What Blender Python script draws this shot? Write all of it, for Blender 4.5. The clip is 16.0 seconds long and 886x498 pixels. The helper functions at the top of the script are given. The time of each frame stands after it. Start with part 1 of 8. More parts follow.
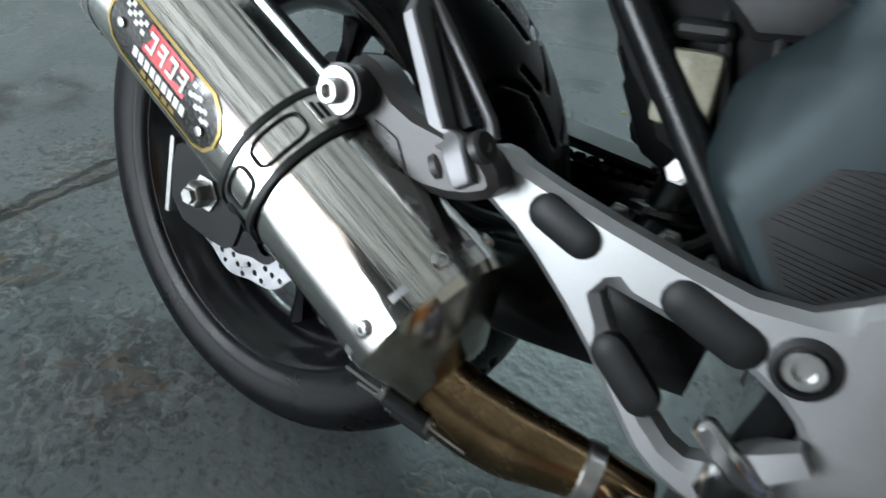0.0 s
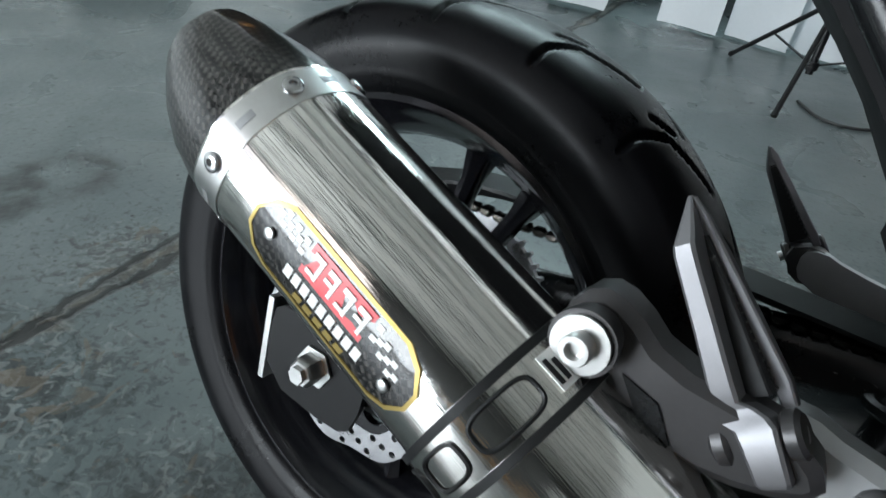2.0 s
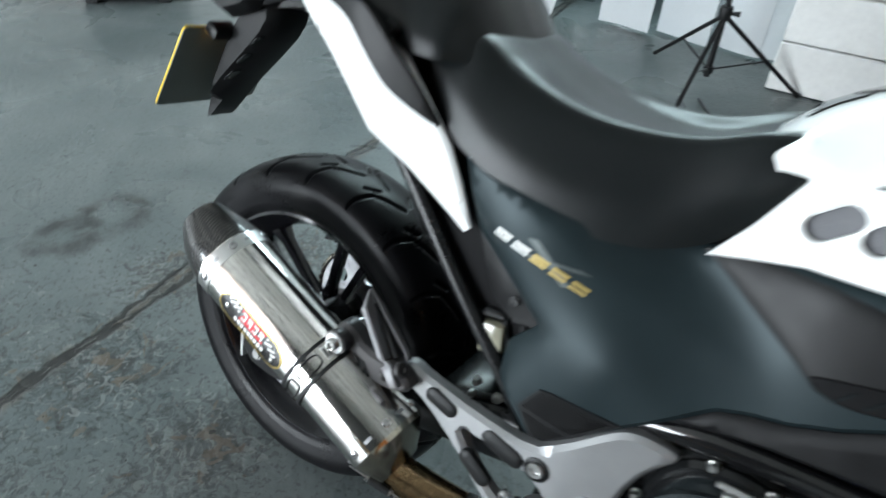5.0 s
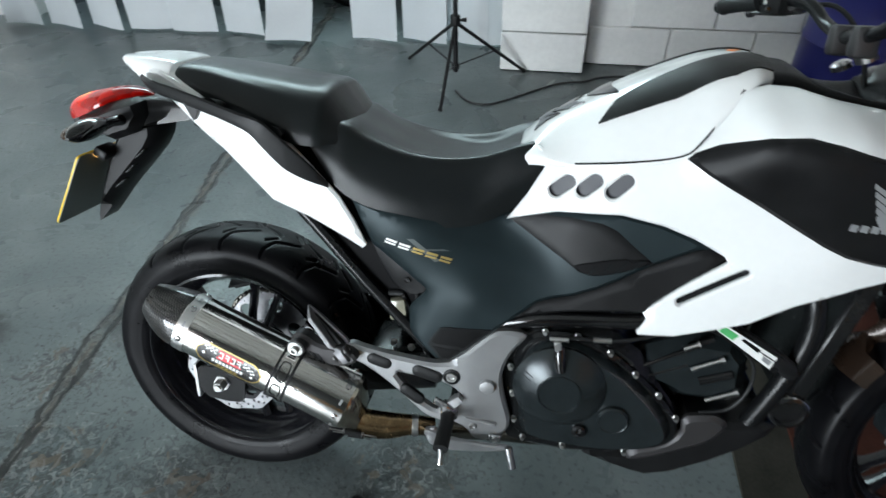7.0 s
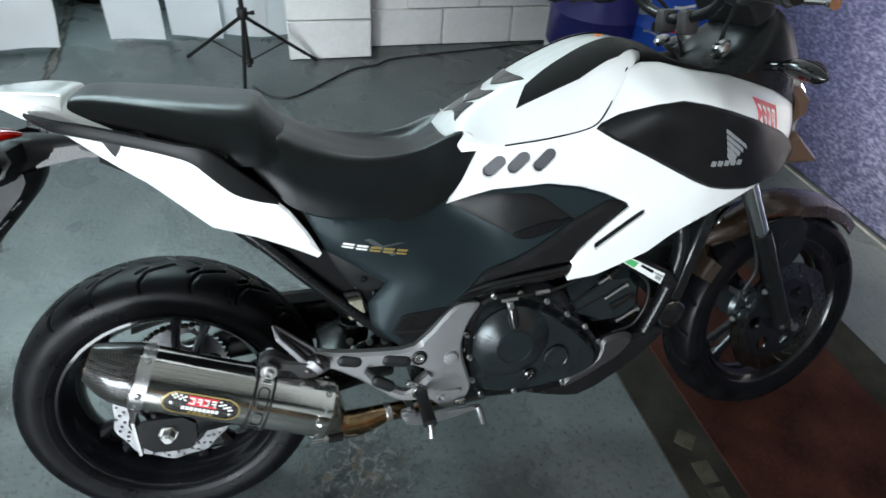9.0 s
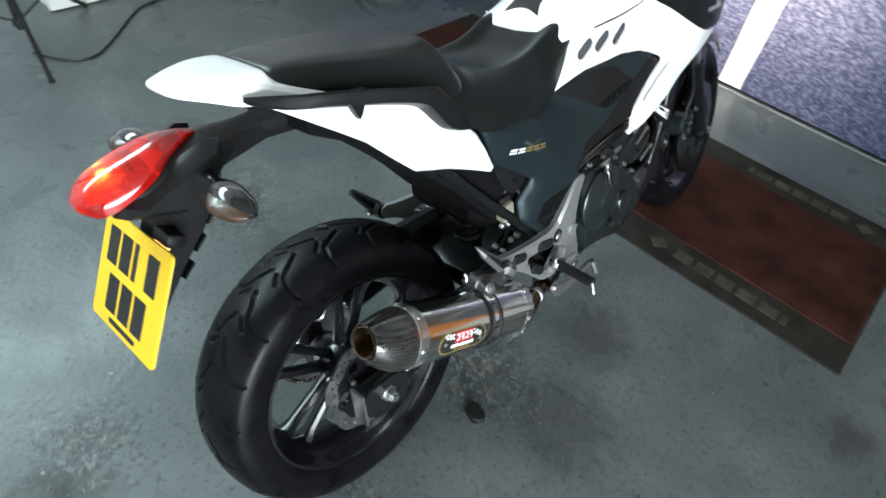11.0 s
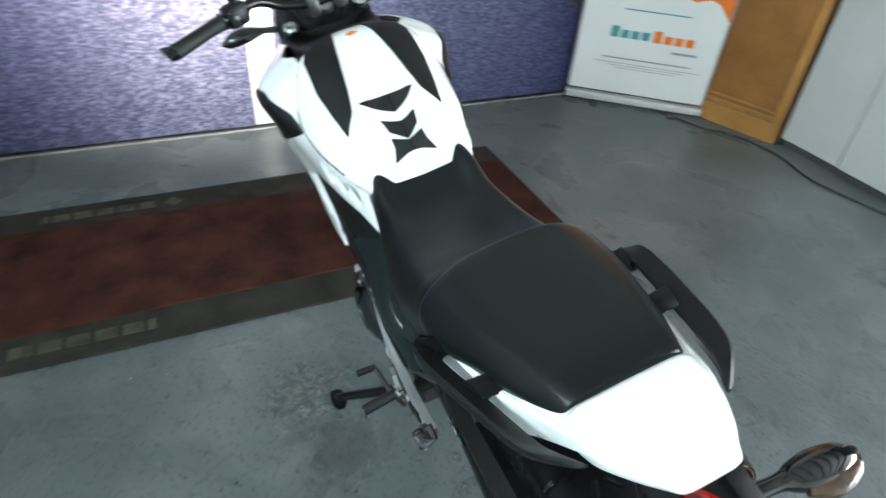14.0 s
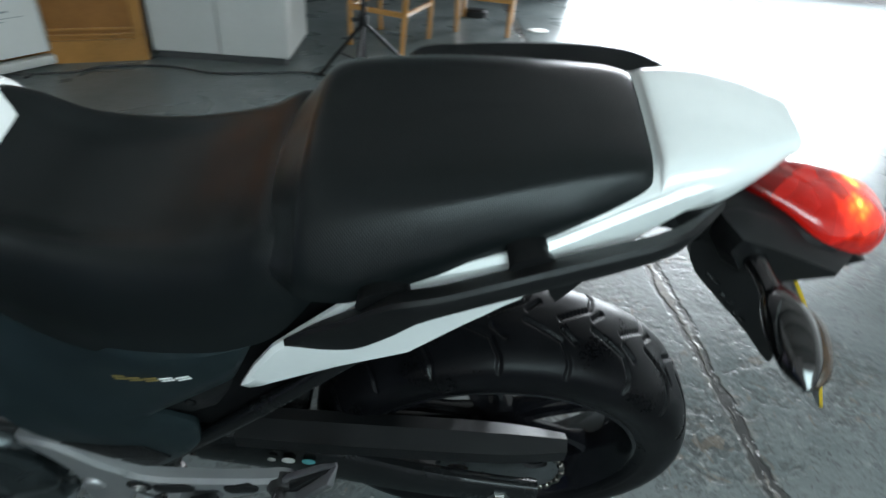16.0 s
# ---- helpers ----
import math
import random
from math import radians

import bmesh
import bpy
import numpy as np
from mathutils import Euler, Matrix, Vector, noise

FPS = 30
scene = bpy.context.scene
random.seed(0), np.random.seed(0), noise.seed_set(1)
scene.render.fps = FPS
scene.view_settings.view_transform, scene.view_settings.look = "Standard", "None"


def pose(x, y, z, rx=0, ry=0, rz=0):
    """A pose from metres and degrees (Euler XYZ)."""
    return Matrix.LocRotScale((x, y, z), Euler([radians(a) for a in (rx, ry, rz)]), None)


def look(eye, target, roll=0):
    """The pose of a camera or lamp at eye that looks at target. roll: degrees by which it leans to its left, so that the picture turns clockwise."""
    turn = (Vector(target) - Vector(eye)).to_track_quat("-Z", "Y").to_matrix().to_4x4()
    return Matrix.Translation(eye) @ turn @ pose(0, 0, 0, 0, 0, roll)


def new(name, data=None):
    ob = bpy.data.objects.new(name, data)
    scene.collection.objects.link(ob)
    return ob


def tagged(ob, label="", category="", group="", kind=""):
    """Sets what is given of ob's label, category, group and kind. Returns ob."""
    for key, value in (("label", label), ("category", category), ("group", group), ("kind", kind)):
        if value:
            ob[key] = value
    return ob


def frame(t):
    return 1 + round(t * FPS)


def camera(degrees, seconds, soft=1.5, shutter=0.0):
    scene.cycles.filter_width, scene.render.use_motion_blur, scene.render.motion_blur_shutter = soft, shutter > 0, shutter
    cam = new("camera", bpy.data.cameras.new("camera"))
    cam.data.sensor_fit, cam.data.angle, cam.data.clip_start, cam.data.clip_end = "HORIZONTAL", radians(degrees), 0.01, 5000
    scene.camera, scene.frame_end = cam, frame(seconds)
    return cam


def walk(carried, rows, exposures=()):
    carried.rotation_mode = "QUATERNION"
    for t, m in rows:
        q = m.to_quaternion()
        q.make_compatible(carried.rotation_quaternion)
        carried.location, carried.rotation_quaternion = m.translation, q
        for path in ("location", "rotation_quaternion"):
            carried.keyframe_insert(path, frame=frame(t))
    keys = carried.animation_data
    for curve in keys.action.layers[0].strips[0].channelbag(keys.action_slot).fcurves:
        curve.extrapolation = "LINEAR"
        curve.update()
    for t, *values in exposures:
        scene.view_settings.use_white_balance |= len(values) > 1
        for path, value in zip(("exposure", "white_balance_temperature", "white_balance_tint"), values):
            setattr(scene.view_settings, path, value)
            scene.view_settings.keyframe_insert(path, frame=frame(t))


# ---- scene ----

cam = camera(71.9, 16.0, shutter=0.5)
PATH = [
    (0, (0.467, -0.368, 0.696), (-0.357, 0.996, -0.512), 7.5),
    (0.5, (0.38, -0.349, 0.691), (-0.425, 1.02, -0.524), 6.9),
    (1, (0.313, -0.322, 0.695), (-0.493, 1.07, -0.493), 6.2),
    (1.5, (0.29, -0.323, 0.711), (-0.533, 1.073, -0.46), 6.4),
    (2, (0.268, -0.321, 0.731), (-0.581, 1.083, -0.412), 6.3),
    (2.5, (0.265, -0.322, 0.747), (-0.613, 1.079, -0.377), 5.2),
    (3, (0.275, -0.333, 0.755), (-0.585, 1.077, -0.373), 5.9),
    (3.5, (0.316, -0.356, 0.794), (-0.564, 1.045, -0.33), 3.9),
    (4, (0.383, -0.391, 0.837), (-0.519, 1.0, -0.282), 4.8),
    (4.5, (0.498, -0.443, 0.956), (-0.39, 0.933, -0.192), 5.3),
    (5, (0.637, -0.489, 1.148), (-0.218, 0.815, -0.105), 1.9),
    (5.2, (0.681, -0.5, 1.221), (-0.145, 0.821, -0.033), 1.0),
    (7.3, (0.62, -0.866, 1.417), (0.432, 0.679, 0.161), -0.6),
    (7.5, (0.605, -0.876, 1.424), (0.474, 0.674, 0.167), -0.2),
    (8, (0.536, -0.876, 1.446), (0.614, 0.646, 0.152), -0.2),
    (8.5, (0.442, -0.874, 1.46), (0.683, 0.618, 0.149), 3.4),
    (9, (0.293, -0.871, 1.468), (0.756, 0.59, 0.183), 4.9),
    (9.3, (0.152, -0.877, 1.465), (0.712, 0.54, 0.17), 3.8),
    (9.5, (0.051, -0.876, 1.474), (0.662, 0.493, 0.15), 3.3),
    (9.7, (-0.021, -0.85, 1.469), (0.639, 0.477, 0.126), 4.5),
    (11.8, (-0.636, -0.197, 1.428), (0.666, 0.264, -0.019), 6.1),
    (12, (-0.636, -0.115, 1.429), (0.678, 0.283, -0.025), 4.2),
    (12.5, (-0.62, 0.077, 1.486), (0.87, 0.313, 0.173), 5.2),
    (13, (-0.619, 0.33, 1.523), (1.008, 0.218, 0.365), 3.6),
    (13.5, (-0.555, 0.522, 1.522), (1.01, 0.19, 0.321), 3.8),
    (14, (-0.373, 0.667, 1.455), (1.051, -0.07, 0.259), 5.3),
    (14.5, (-0.232, 0.774, 1.424), (0.9, -0.363, 0.23), 7.9),
    (15, (-0.109, 0.873, 1.378), (0.603, -0.546, 0.161), 7.4),
    (15.5, (0.024, 0.838, 1.286), (0.366, -0.717, 0.075), 6.2),
    (16, (0.143, 0.793, 1.159), (0.088, -0.839, 0.004), 4.7),
]
EXPOSE = [(0, 0.0), (3.5, -0.08), (5.0, 0.3), (7.3, 0.0), (8.5, 0.15), (9.5, 0.15), (11.8, 0.85), (13.0, 0.92), (14.0, 0.82), (14.5, 0.55), (15.2, 0.08), (16.0, 0.08)]
walk(cam, [(t, look(eye, target, roll)) for t, eye, target, roll in PATH], EXPOSE)

# ---- world and lights ----
world = bpy.data.worlds.new("world")
scene.world = world
world.use_nodes = True
wn = world.node_tree.nodes
sky = wn.new("ShaderNodeTexSky")
sky.sky_type, sky.sun_disc = "NISHITA", False
sky.sun_elevation, sky.sun_rotation = radians(38), radians(200)
world.node_tree.links.new(sky.outputs[0], wn["Background"].inputs[0])
wn["Background"].inputs[1].default_value = 0.15


def area(name, m, sx, sy, power, colour):
    la = bpy.data.lights.new(name, "AREA")
    la.shape, la.size, la.size_y, la.energy, la.color = "RECTANGLE", sx, sy, power, colour
    ob = new(name, la)
    ob.matrix_world = m
    return ob


DAY = (0.87, 0.965, 1.04)
YARD = (0.74, 0.98, 1.02)
area("doorway_daylight", look((-2.7, -5.2, 1.35), (-2.7, 0, 1.2)), 3.7, 2.3, 560, DAY)
area("opening_daylight", look((-1.3, 2.99, 2.54), (-1.3, 0, 2.3)), 3.3, 0.8, 48, YARD)
area("yard_daylight", look((-1.3, 4.3, 3.4), (-1.3, 2.95, 0.9)), 4.0, 1.4, 200, YARD)
beam = bpy.data.lights.new("headlamp_beam", "SPOT")
beam.energy, beam.color, beam.spot_size, beam.spot_blend, beam.shadow_soft_size = 195, (1.0, 0.91, 0.82), radians(108), 1.0, 0.05
new("headlamp_beam", beam).matrix_world = look((1.56, 0.27, 0.86), (2.6, 0.38, 0.88))

# ---- materials ----
MATS = {}


def shade(name, colour, rough=0.5, metal=0.0, var=0.12, scale=9.0, bump=0.0, bscale=350.0, coat=0.0, spec=0.5, rvar=0.08):
    """A principled material with two scales of variation in colour and gloss, and fine relief."""
    if name in MATS:
        return MATS[name]
    m = bpy.data.materials.new(name)
    MATS[name] = m
    m.use_nodes = True
    nt = m.node_tree
    p, L = nt.nodes["Principled BSDF"], nt.links.new
    p.inputs["Metallic"].default_value, p.inputs["Coat Weight"].default_value = metal, coat
    p.inputs["Coat Roughness"].default_value = 0.06
    p.inputs["Specular IOR Level"].default_value = spec
    tc = nt.nodes.new("ShaderNodeTexCoord")
    n1, n2 = nt.nodes.new("ShaderNodeTexNoise"), nt.nodes.new("ShaderNodeTexNoise")
    for n, s, d in ((n1, scale, 6), (n2, scale * 14, 3)):
        n.inputs["Scale"].default_value, n.inputs["Detail"].default_value = s, d
        L(tc.outputs["Object"], n.inputs["Vector"])
    add = nt.nodes.new("ShaderNodeMath")
    add.operation = "MULTIPLY_ADD"
    L(n2.outputs["Fac"], add.inputs[0])
    add.inputs[1].default_value = 0.45
    L(n1.outputs["Fac"], add.inputs[2])
    ramp = nt.nodes.new("ShaderNodeValToRGB")
    ramp.color_ramp.elements[0].position, ramp.color_ramp.elements[1].position = 0.45, 1.0
    ramp.color_ramp.elements[0].color = (*[c * (1 - var) for c in colour], 1)
    ramp.color_ramp.elements[1].color = (*[min(1, c * (1 + var)) for c in colour], 1)
    L(add.outputs[0], ramp.inputs[0])
    L(ramp.outputs[0], p.inputs["Base Color"])
    mr = nt.nodes.new("ShaderNodeMapRange")
    mr.inputs["From Min"].default_value, mr.inputs["From Max"].default_value = 0.38, 1.08
    mr.inputs["To Min"].default_value, mr.inputs["To Max"].default_value = max(0.02, rough - rvar), min(1, rough + rvar)
    L(add.outputs[0], mr.inputs["Value"])
    L(mr.outputs[0], p.inputs["Roughness"])
    if bump:
        n3, b = nt.nodes.new("ShaderNodeTexNoise"), nt.nodes.new("ShaderNodeBump")
        n3.inputs["Scale"].default_value, n3.inputs["Detail"].default_value = bscale, 2
        L(tc.outputs["Object"], n3.inputs["Vector"])
        L(n3.outputs["Fac"], b.inputs["Height"])
        b.inputs["Strength"].default_value, b.inputs["Distance"].default_value = bump, 0.002
        L(b.outputs[0], p.inputs["Normal"])
    return m


def tree(m):
    nt = m.node_tree
    return nt, nt.nodes, nt.links.new, nt.nodes["Principled BSDF"]


WHITE = shade("white_gloss_paint", (0.84, 0.85, 0.84), 0.20, 0, 0.03, 5, coat=0.6, rvar=0.05)
BLACK_PAINT = shade("black_satin_paint", (0.007, 0.0075, 0.008), 0.26, 0, 0.2, 12, bump=0.04, bscale=900, rvar=0.03, spec=0.26)
MID = shade("grey_black_satin_panel", (0.0145, 0.0235, 0.0265), 0.40, 0.30, 0.06, 14, bump=0.03, bscale=1400, rvar=0.02, spec=0.2)
PLASTIC = shade("black_grained_plastic", (0.0085, 0.0087, 0.0092), 0.38, 0, 0.2, 20, bump=0.12, bscale=1200, spec=0.18)
BADGEGREY = shade("grey_metallic_print", (0.085, 0.10, 0.10), 0.4, 0.5, 0.1, 30)
# near-black that puts the shade of vent, notches and inner gaps into the colour
SHADOWBLACK = shade("matt_shade_black", (0.004, 0.004, 0.0045), 0.6, 0, 0.1, 14, spec=0.1)
GLOSS = shade("black_gloss_plastic", (0.006, 0.006, 0.0065), 0.10, 0, 0.2, 14, coat=0.4)
RIM = shade("black_rim_paint", (0.006, 0.006, 0.0075), 0.17, 0.0, 0.3, 16, bump=0.03, bscale=500, coat=0.15, spec=0.3)
RUBBER = shade("tyre_rubber", (0.0042, 0.0042, 0.0050), 0.34, 0, 0.5, 18, bump=0.05, bscale=500, rvar=0.14, spec=0.11)
SOFT = shade("black_soft_rubber", (0.009, 0.0095, 0.010), 0.5, 0, 0.2, 30, bump=0.08, bscale=1200, spec=0.3)
ALLOY = shade("silver_painted_alloy", (0.36, 0.365, 0.37), 0.45, 0.7, 0.05, 24, bump=0.06, bscale=1500, rvar=0.03)
ALLOY_DARK = shade("dark_grey_cast_alloy", (0.052, 0.050, 0.051), 0.38, 0.5, 0.1, 24, bump=0.03, bscale=1500, rvar=0.03)
CAST = shade("polished_cast_alloy", (0.52, 0.52, 0.525), 0.24, 1.0, 0.12, 40, bump=0.02, bscale=500)
PEDAL = shade("grey_plated_pedal_steel", (0.34, 0.345, 0.35), 0.34, 0.9, 0.08, 40)
ZINC = shade("zinc_plated_steel", (0.52, 0.52, 0.51), 0.34, 1.0, 0.06, 60, rvar=0.04)
CHROME = shade("chrome", (0.72, 0.73, 0.74), 0.08, 1.0, 0.05, 20, rvar=0.04)
ENGINE = shade("engine_black_enamel", (0.007, 0.0075, 0.008), 0.24, 0.0, 0.25, 26, bump=0.08, bscale=700, spec=0.36)
CASE = shade("graphite_case_paint", (0.021, 0.027, 0.029), 0.20, 0.4, 0.2, 26, bump=0.08, bscale=900)
BRASS = shade("heat_tinted_steel_pipe", (0.26, 0.175, 0.095), 0.25, 1.0, 0.5, 22, bump=0.04, bscale=200)
DARKSTEEL = shade("smoked_steel", (0.20, 0.185, 0.165), 0.20, 1.0, 0.3, 22)
PEG = shade("satin_grey_cast_peg", (0.21, 0.207, 0.216), 0.46, 0.75, 0.04, 40, rvar=0.03, bump=0.05, bscale=1200)
DISC = shade("machined_disc_steel", (0.36, 0.36, 0.37), 0.32, 1.0, 0.2, 60, bump=0.1, bscale=1600)
# brown in the mudguard's dark paint stands in for reflected lamp and mat
MUDWARM = shade("mudguard_black_warm_reflection", (0.030, 0.018, 0.012), 0.26, 0.4, 0.1, 10, coat=0.4)
BRONZE = shade("dark_bronze_front_paint", (0.150, 0.088, 0.056), 0.30, 0.5, 0.02, 10, coat=0.5)
RED = shade("red_print", (0.62, 0.02, 0.03), 0.35, 0, 0.05)
WPRINT = shade("white_print", (0.82, 0.82, 0.80), 0.4, 0, 0.05)
GOLD = shade("gold_print", (0.42, 0.31, 0.10), 0.35, 0.6, 0.08)
GREYPRINT = shade("silver_grey_print", (0.34, 0.35, 0.36), 0.35, 0.4, 0.05)
YELLOW = shade("reflective_yellow_plate", (0.80, 0.52, 0.02), 0.38, 0, 0.04, 30)
GREENP = shade("green_print", (0.08, 0.42, 0.14), 0.4)
AMBER = shade("smoked_amber_lens", (0.052, 0.030, 0.017), 0.16, 0, 0.5, 90, coat=0.2, bump=0.5, bscale=260)
SLOTGREY = shade("dark_slot_mesh", (0.045, 0.046, 0.054), 0.45, 0, 0.1, 40, bump=0.3, bscale=600)
DARKGREY = shade("plate_back_grey", (0.16, 0.19, 0.18), 0.35, 0, 0.08, 20)


def steel_brushed():
    """Satin stainless sleeve: fine grain along the can."""
    m = shade("satin_stainless_sleeve", (0.76, 0.745, 0.71), 0.085, 1.0, 0.08, 10, rvar=0.03)
    nt, N, L, p = tree(m)
    tc, mp, n, b = N.new("ShaderNodeTexCoord"), N.new("ShaderNodeMapping"), N.new("ShaderNodeTexNoise"), N.new("ShaderNodeBump")
    mp.vector_type = "TEXTURE"
    mp.inputs["Rotation"].default_value = (0, radians(23.6), 0)
    mp.inputs["Scale"].default_value = (0.07, 0.0011, 0.0011)
    L(tc.outputs["Object"], mp.inputs["Vector"])
    L(mp.outputs[0], n.inputs["Vector"])
    n.inputs["Scale"].default_value = 1.0
    L(n.outputs["Fac"], b.inputs["Height"])
    b.inputs["Strength"].default_value, b.inputs["Distance"].default_value = 0.10, 0.001
    mp2, n2, b2 = N.new("ShaderNodeMapping"), N.new("ShaderNodeTexNoise"), N.new("ShaderNodeBump")
    mp2.vector_type = "TEXTURE"
    mp2.inputs["Rotation"].default_value = (0, radians(23.6), 0)
    mp2.inputs["Scale"].default_value = (0.9, 0.034, 0.034)
    L(tc.outputs["Object"], mp2.inputs["Vector"])
    L(mp2.outputs[0], n2.inputs["Vector"])
    n2.inputs["Scale"].default_value, n2.inputs["Detail"].default_value = 1.0, 1
    L(n2.outputs["Fac"], b2.inputs["Height"])
    b2.inputs["Strength"].default_value, b2.inputs["Distance"].default_value = 0.30, 0.006
    L(b2.outputs[0], b.inputs["Normal"])
    L(b.outputs[0], p.inputs["Normal"])
    return m


def carbon():
    """Twill weave under clear lacquer."""
    m = shade("carbon_fibre_twill", (0.02, 0.02, 0.02), 0.3, 0, 0.1, 10, coat=0.7, spec=0.3)
    nt, N, L, p = tree(m)
    tc, mp, w = N.new("ShaderNodeTexCoord"), N.new("ShaderNodeMapping"), N.new("ShaderNodeTexWave")
    mp.inputs["Rotation"].default_value = (radians(20), radians(22), radians(12))
    L(tc.outputs["Object"], mp.inputs["Vector"])
    ck = N.new("ShaderNodeTexChecker")
    ck.inputs["Scale"].default_value = 270
    ck.inputs["Color1"].default_value, ck.inputs["Color2"].default_value = (0.004, 0.004, 0.0045, 1), (0.060, 0.056, 0.052, 1)
    L(mp.outputs[0], ck.inputs["Vector"])
    w.inputs["Scale"].default_value, w.inputs["Distortion"].default_value = 75, 0.6
    L(mp.outputs[0], w.inputs["Vector"])
    mix = N.new("ShaderNodeMix")
    mix.data_type, mix.blend_type = "RGBA", "MULTIPLY"
    mix.inputs["Factor"].default_value = 0.75
    L(ck.outputs["Color"], mix.inputs["A"])
    L(w.outputs["Color"], mix.inputs["B"])
    L(mix.outputs["Result"], p.inputs["Base Color"])
    b = N.new("ShaderNodeBump")
    b.inputs["Strength"].default_value, b.inputs["Distance"].default_value = 0.12, 0.001
    L(ck.outputs["Fac"], b.inputs["Height"])
    L(b.outputs[0], p.inputs["Normal"])
    return m


def vinyl():
    """Black seat vinyl with a fine diamond emboss."""
    m = shade("embossed_seat_vinyl", (0.0060, 0.0078, 0.0083), 0.30, 0, 0.18, 10, rvar=0.02, spec=0.24)
    nt, N, L, p = tree(m)
    tc, b = N.new("ShaderNodeTexCoord"), N.new("ShaderNodeBump")
    total = None
    for a in (35, -35):
        mp, w = N.new("ShaderNodeMapping"), N.new("ShaderNodeTexWave")
        mp.inputs["Rotation"].default_value = (radians(28), radians(a * 0.6), radians(a))
        L(tc.outputs["Object"], mp.inputs["Vector"])
        w.inputs["Scale"].default_value = 130
        L(mp.outputs[0], w.inputs["Vector"])
        if total is None:
            total = w.outputs["Fac"]
        else:
            mul = N.new("ShaderNodeMath")
            mul.operation = "MULTIPLY"
            L(total, mul.inputs[0])
            L(w.outputs["Fac"], mul.inputs[1])
            total = mul.outputs[0]
    L(total, b.inputs["Height"])
    b.inputs["Strength"].default_value, b.inputs["Distance"].default_value = 0.20, 0.0008
    p.inputs["Sheen Weight"].default_value, p.inputs["Sheen Roughness"].default_value = 0.06, 0.22
    p.inputs["Sheen Tint"].default_value = (0.72, 1.0, 1.0, 1)
    L(b.outputs[0], p.inputs["Normal"])
    return m


CONE = shade("straw_tinted_cone_steel", (0.46, 0.42, 0.35), 0.2, 1.0, 0.25, 22)
BAND = shade("pale_band_steel", (0.62, 0.62, 0.61), 0.3, 1.0, 0.06, 30, rvar=0.03)
STEEL, CARBON, VINYL = steel_brushed(), carbon(), vinyl()


def lens_red():
    """Red faceted lens, lit from a bulb inside: hot near the bulb, deep red away from it."""
    m = shade("red_lamp_lens", (0.15, 0.002, 0.0015), 0.05, 0, 0.3, 25, coat=0.2, spec=0.4)
    nt, N, L, p = tree(m)
    cell, tone, dim = N.new("ShaderNodeTexVoronoi"), N.new("ShaderNodeValToRGB"), N.new("ShaderNodeMix")
    tcell = N.new("ShaderNodeTexCoord")
    cell.inputs["Scale"].default_value = 34
    L(tcell.outputs["Object"], cell.inputs["Vector"])
    tone.color_ramp.elements[0].color, tone.color_ramp.elements[1].color = (0.012, 0.0, 0.0, 1), (0.19, 0.004, 0.002, 1)
    tone.color_ramp.elements[0].position, tone.color_ramp.elements[1].position = 0.15, 0.85
    parts = N.new("ShaderNodeSeparateColor")
    L(cell.outputs["Color"], parts.inputs[0])
    L(parts.outputs[0], tone.inputs[0])
    L(tone.outputs[0], p.inputs["Base Color"])
    dim.data_type, dim.blend_type = "RGBA", "MULTIPLY"
    dim.inputs["Factor"].default_value = 0.75
    grey = N.new("ShaderNodeValToRGB")
    grey.color_ramp.elements[0].color = (0.15, 0.15, 0.15, 1)
    L(parts.outputs[1], grey.inputs[0])
    L(grey.outputs[0], dim.inputs["B"])
    tc, d, r, vo, mul = N.new("ShaderNodeTexCoord"), N.new("ShaderNodeVectorMath"), N.new("ShaderNodeValToRGB"), N.new("ShaderNodeTexVoronoi"), N.new("ShaderNodeMath")
    d.operation = "DISTANCE"
    d.inputs[1].default_value = (-0.292, 0.020, 0.890)
    L(tc.outputs["Object"], d.inputs[0])
    e2, least = N.new("ShaderNodeVectorMath"), N.new("ShaderNodeMath")
    e2.operation, least.operation = "DISTANCE", "MINIMUM"
    e2.inputs[1].default_value = (-0.300, -0.014, 0.896)
    L(tc.outputs["Object"], e2.inputs[0])
    L(d.outputs["Value"], least.inputs[0])
    L(e2.outputs["Value"], least.inputs[1])
    vo.inputs["Scale"].default_value = 85
    L(tc.outputs["Object"], vo.inputs["Vector"])
    mul.operation = "MULTIPLY_ADD"
    L(vo.outputs["Distance"], mul.inputs[0])
    mul.inputs[1].default_value = 0.014
    L(least.outputs[0], mul.inputs[2])
    e = r.color_ramp.elements
    e[0].position, e[0].color = 0.012, (1.0, 0.62, 0.10, 1)
    e[1].position, e[1].color = 0.12, (0.03, 0.0, 0.0, 1)
    for at, c in ((0.017, (1.0, 0.14, 0.012, 1)), (0.025, (0.60, 0.030, 0.008, 1)), (0.045, (0.20, 0.004, 0.002, 1))):
        e.new(at).color = c
    L(mul.outputs[0], r.inputs[0])
    L(r.outputs[0], dim.inputs["A"])
    L(dim.outputs["Result"], p.inputs["Emission Color"])
    p.inputs["Emission Strength"].default_value = 2.6
    return m


def lamp_glow(name, colour, strength):
    m = shade(name, colour, 0.4)
    nt, N, L, p = tree(m)
    p.inputs["Emission Color"].default_value, p.inputs["Emission Strength"].default_value = (*colour, 1), strength
    return m


LENS, HEADLAMP = lens_red(), lamp_glow("lit_headlamp", (1.0, 0.85, 0.65), 14.0)



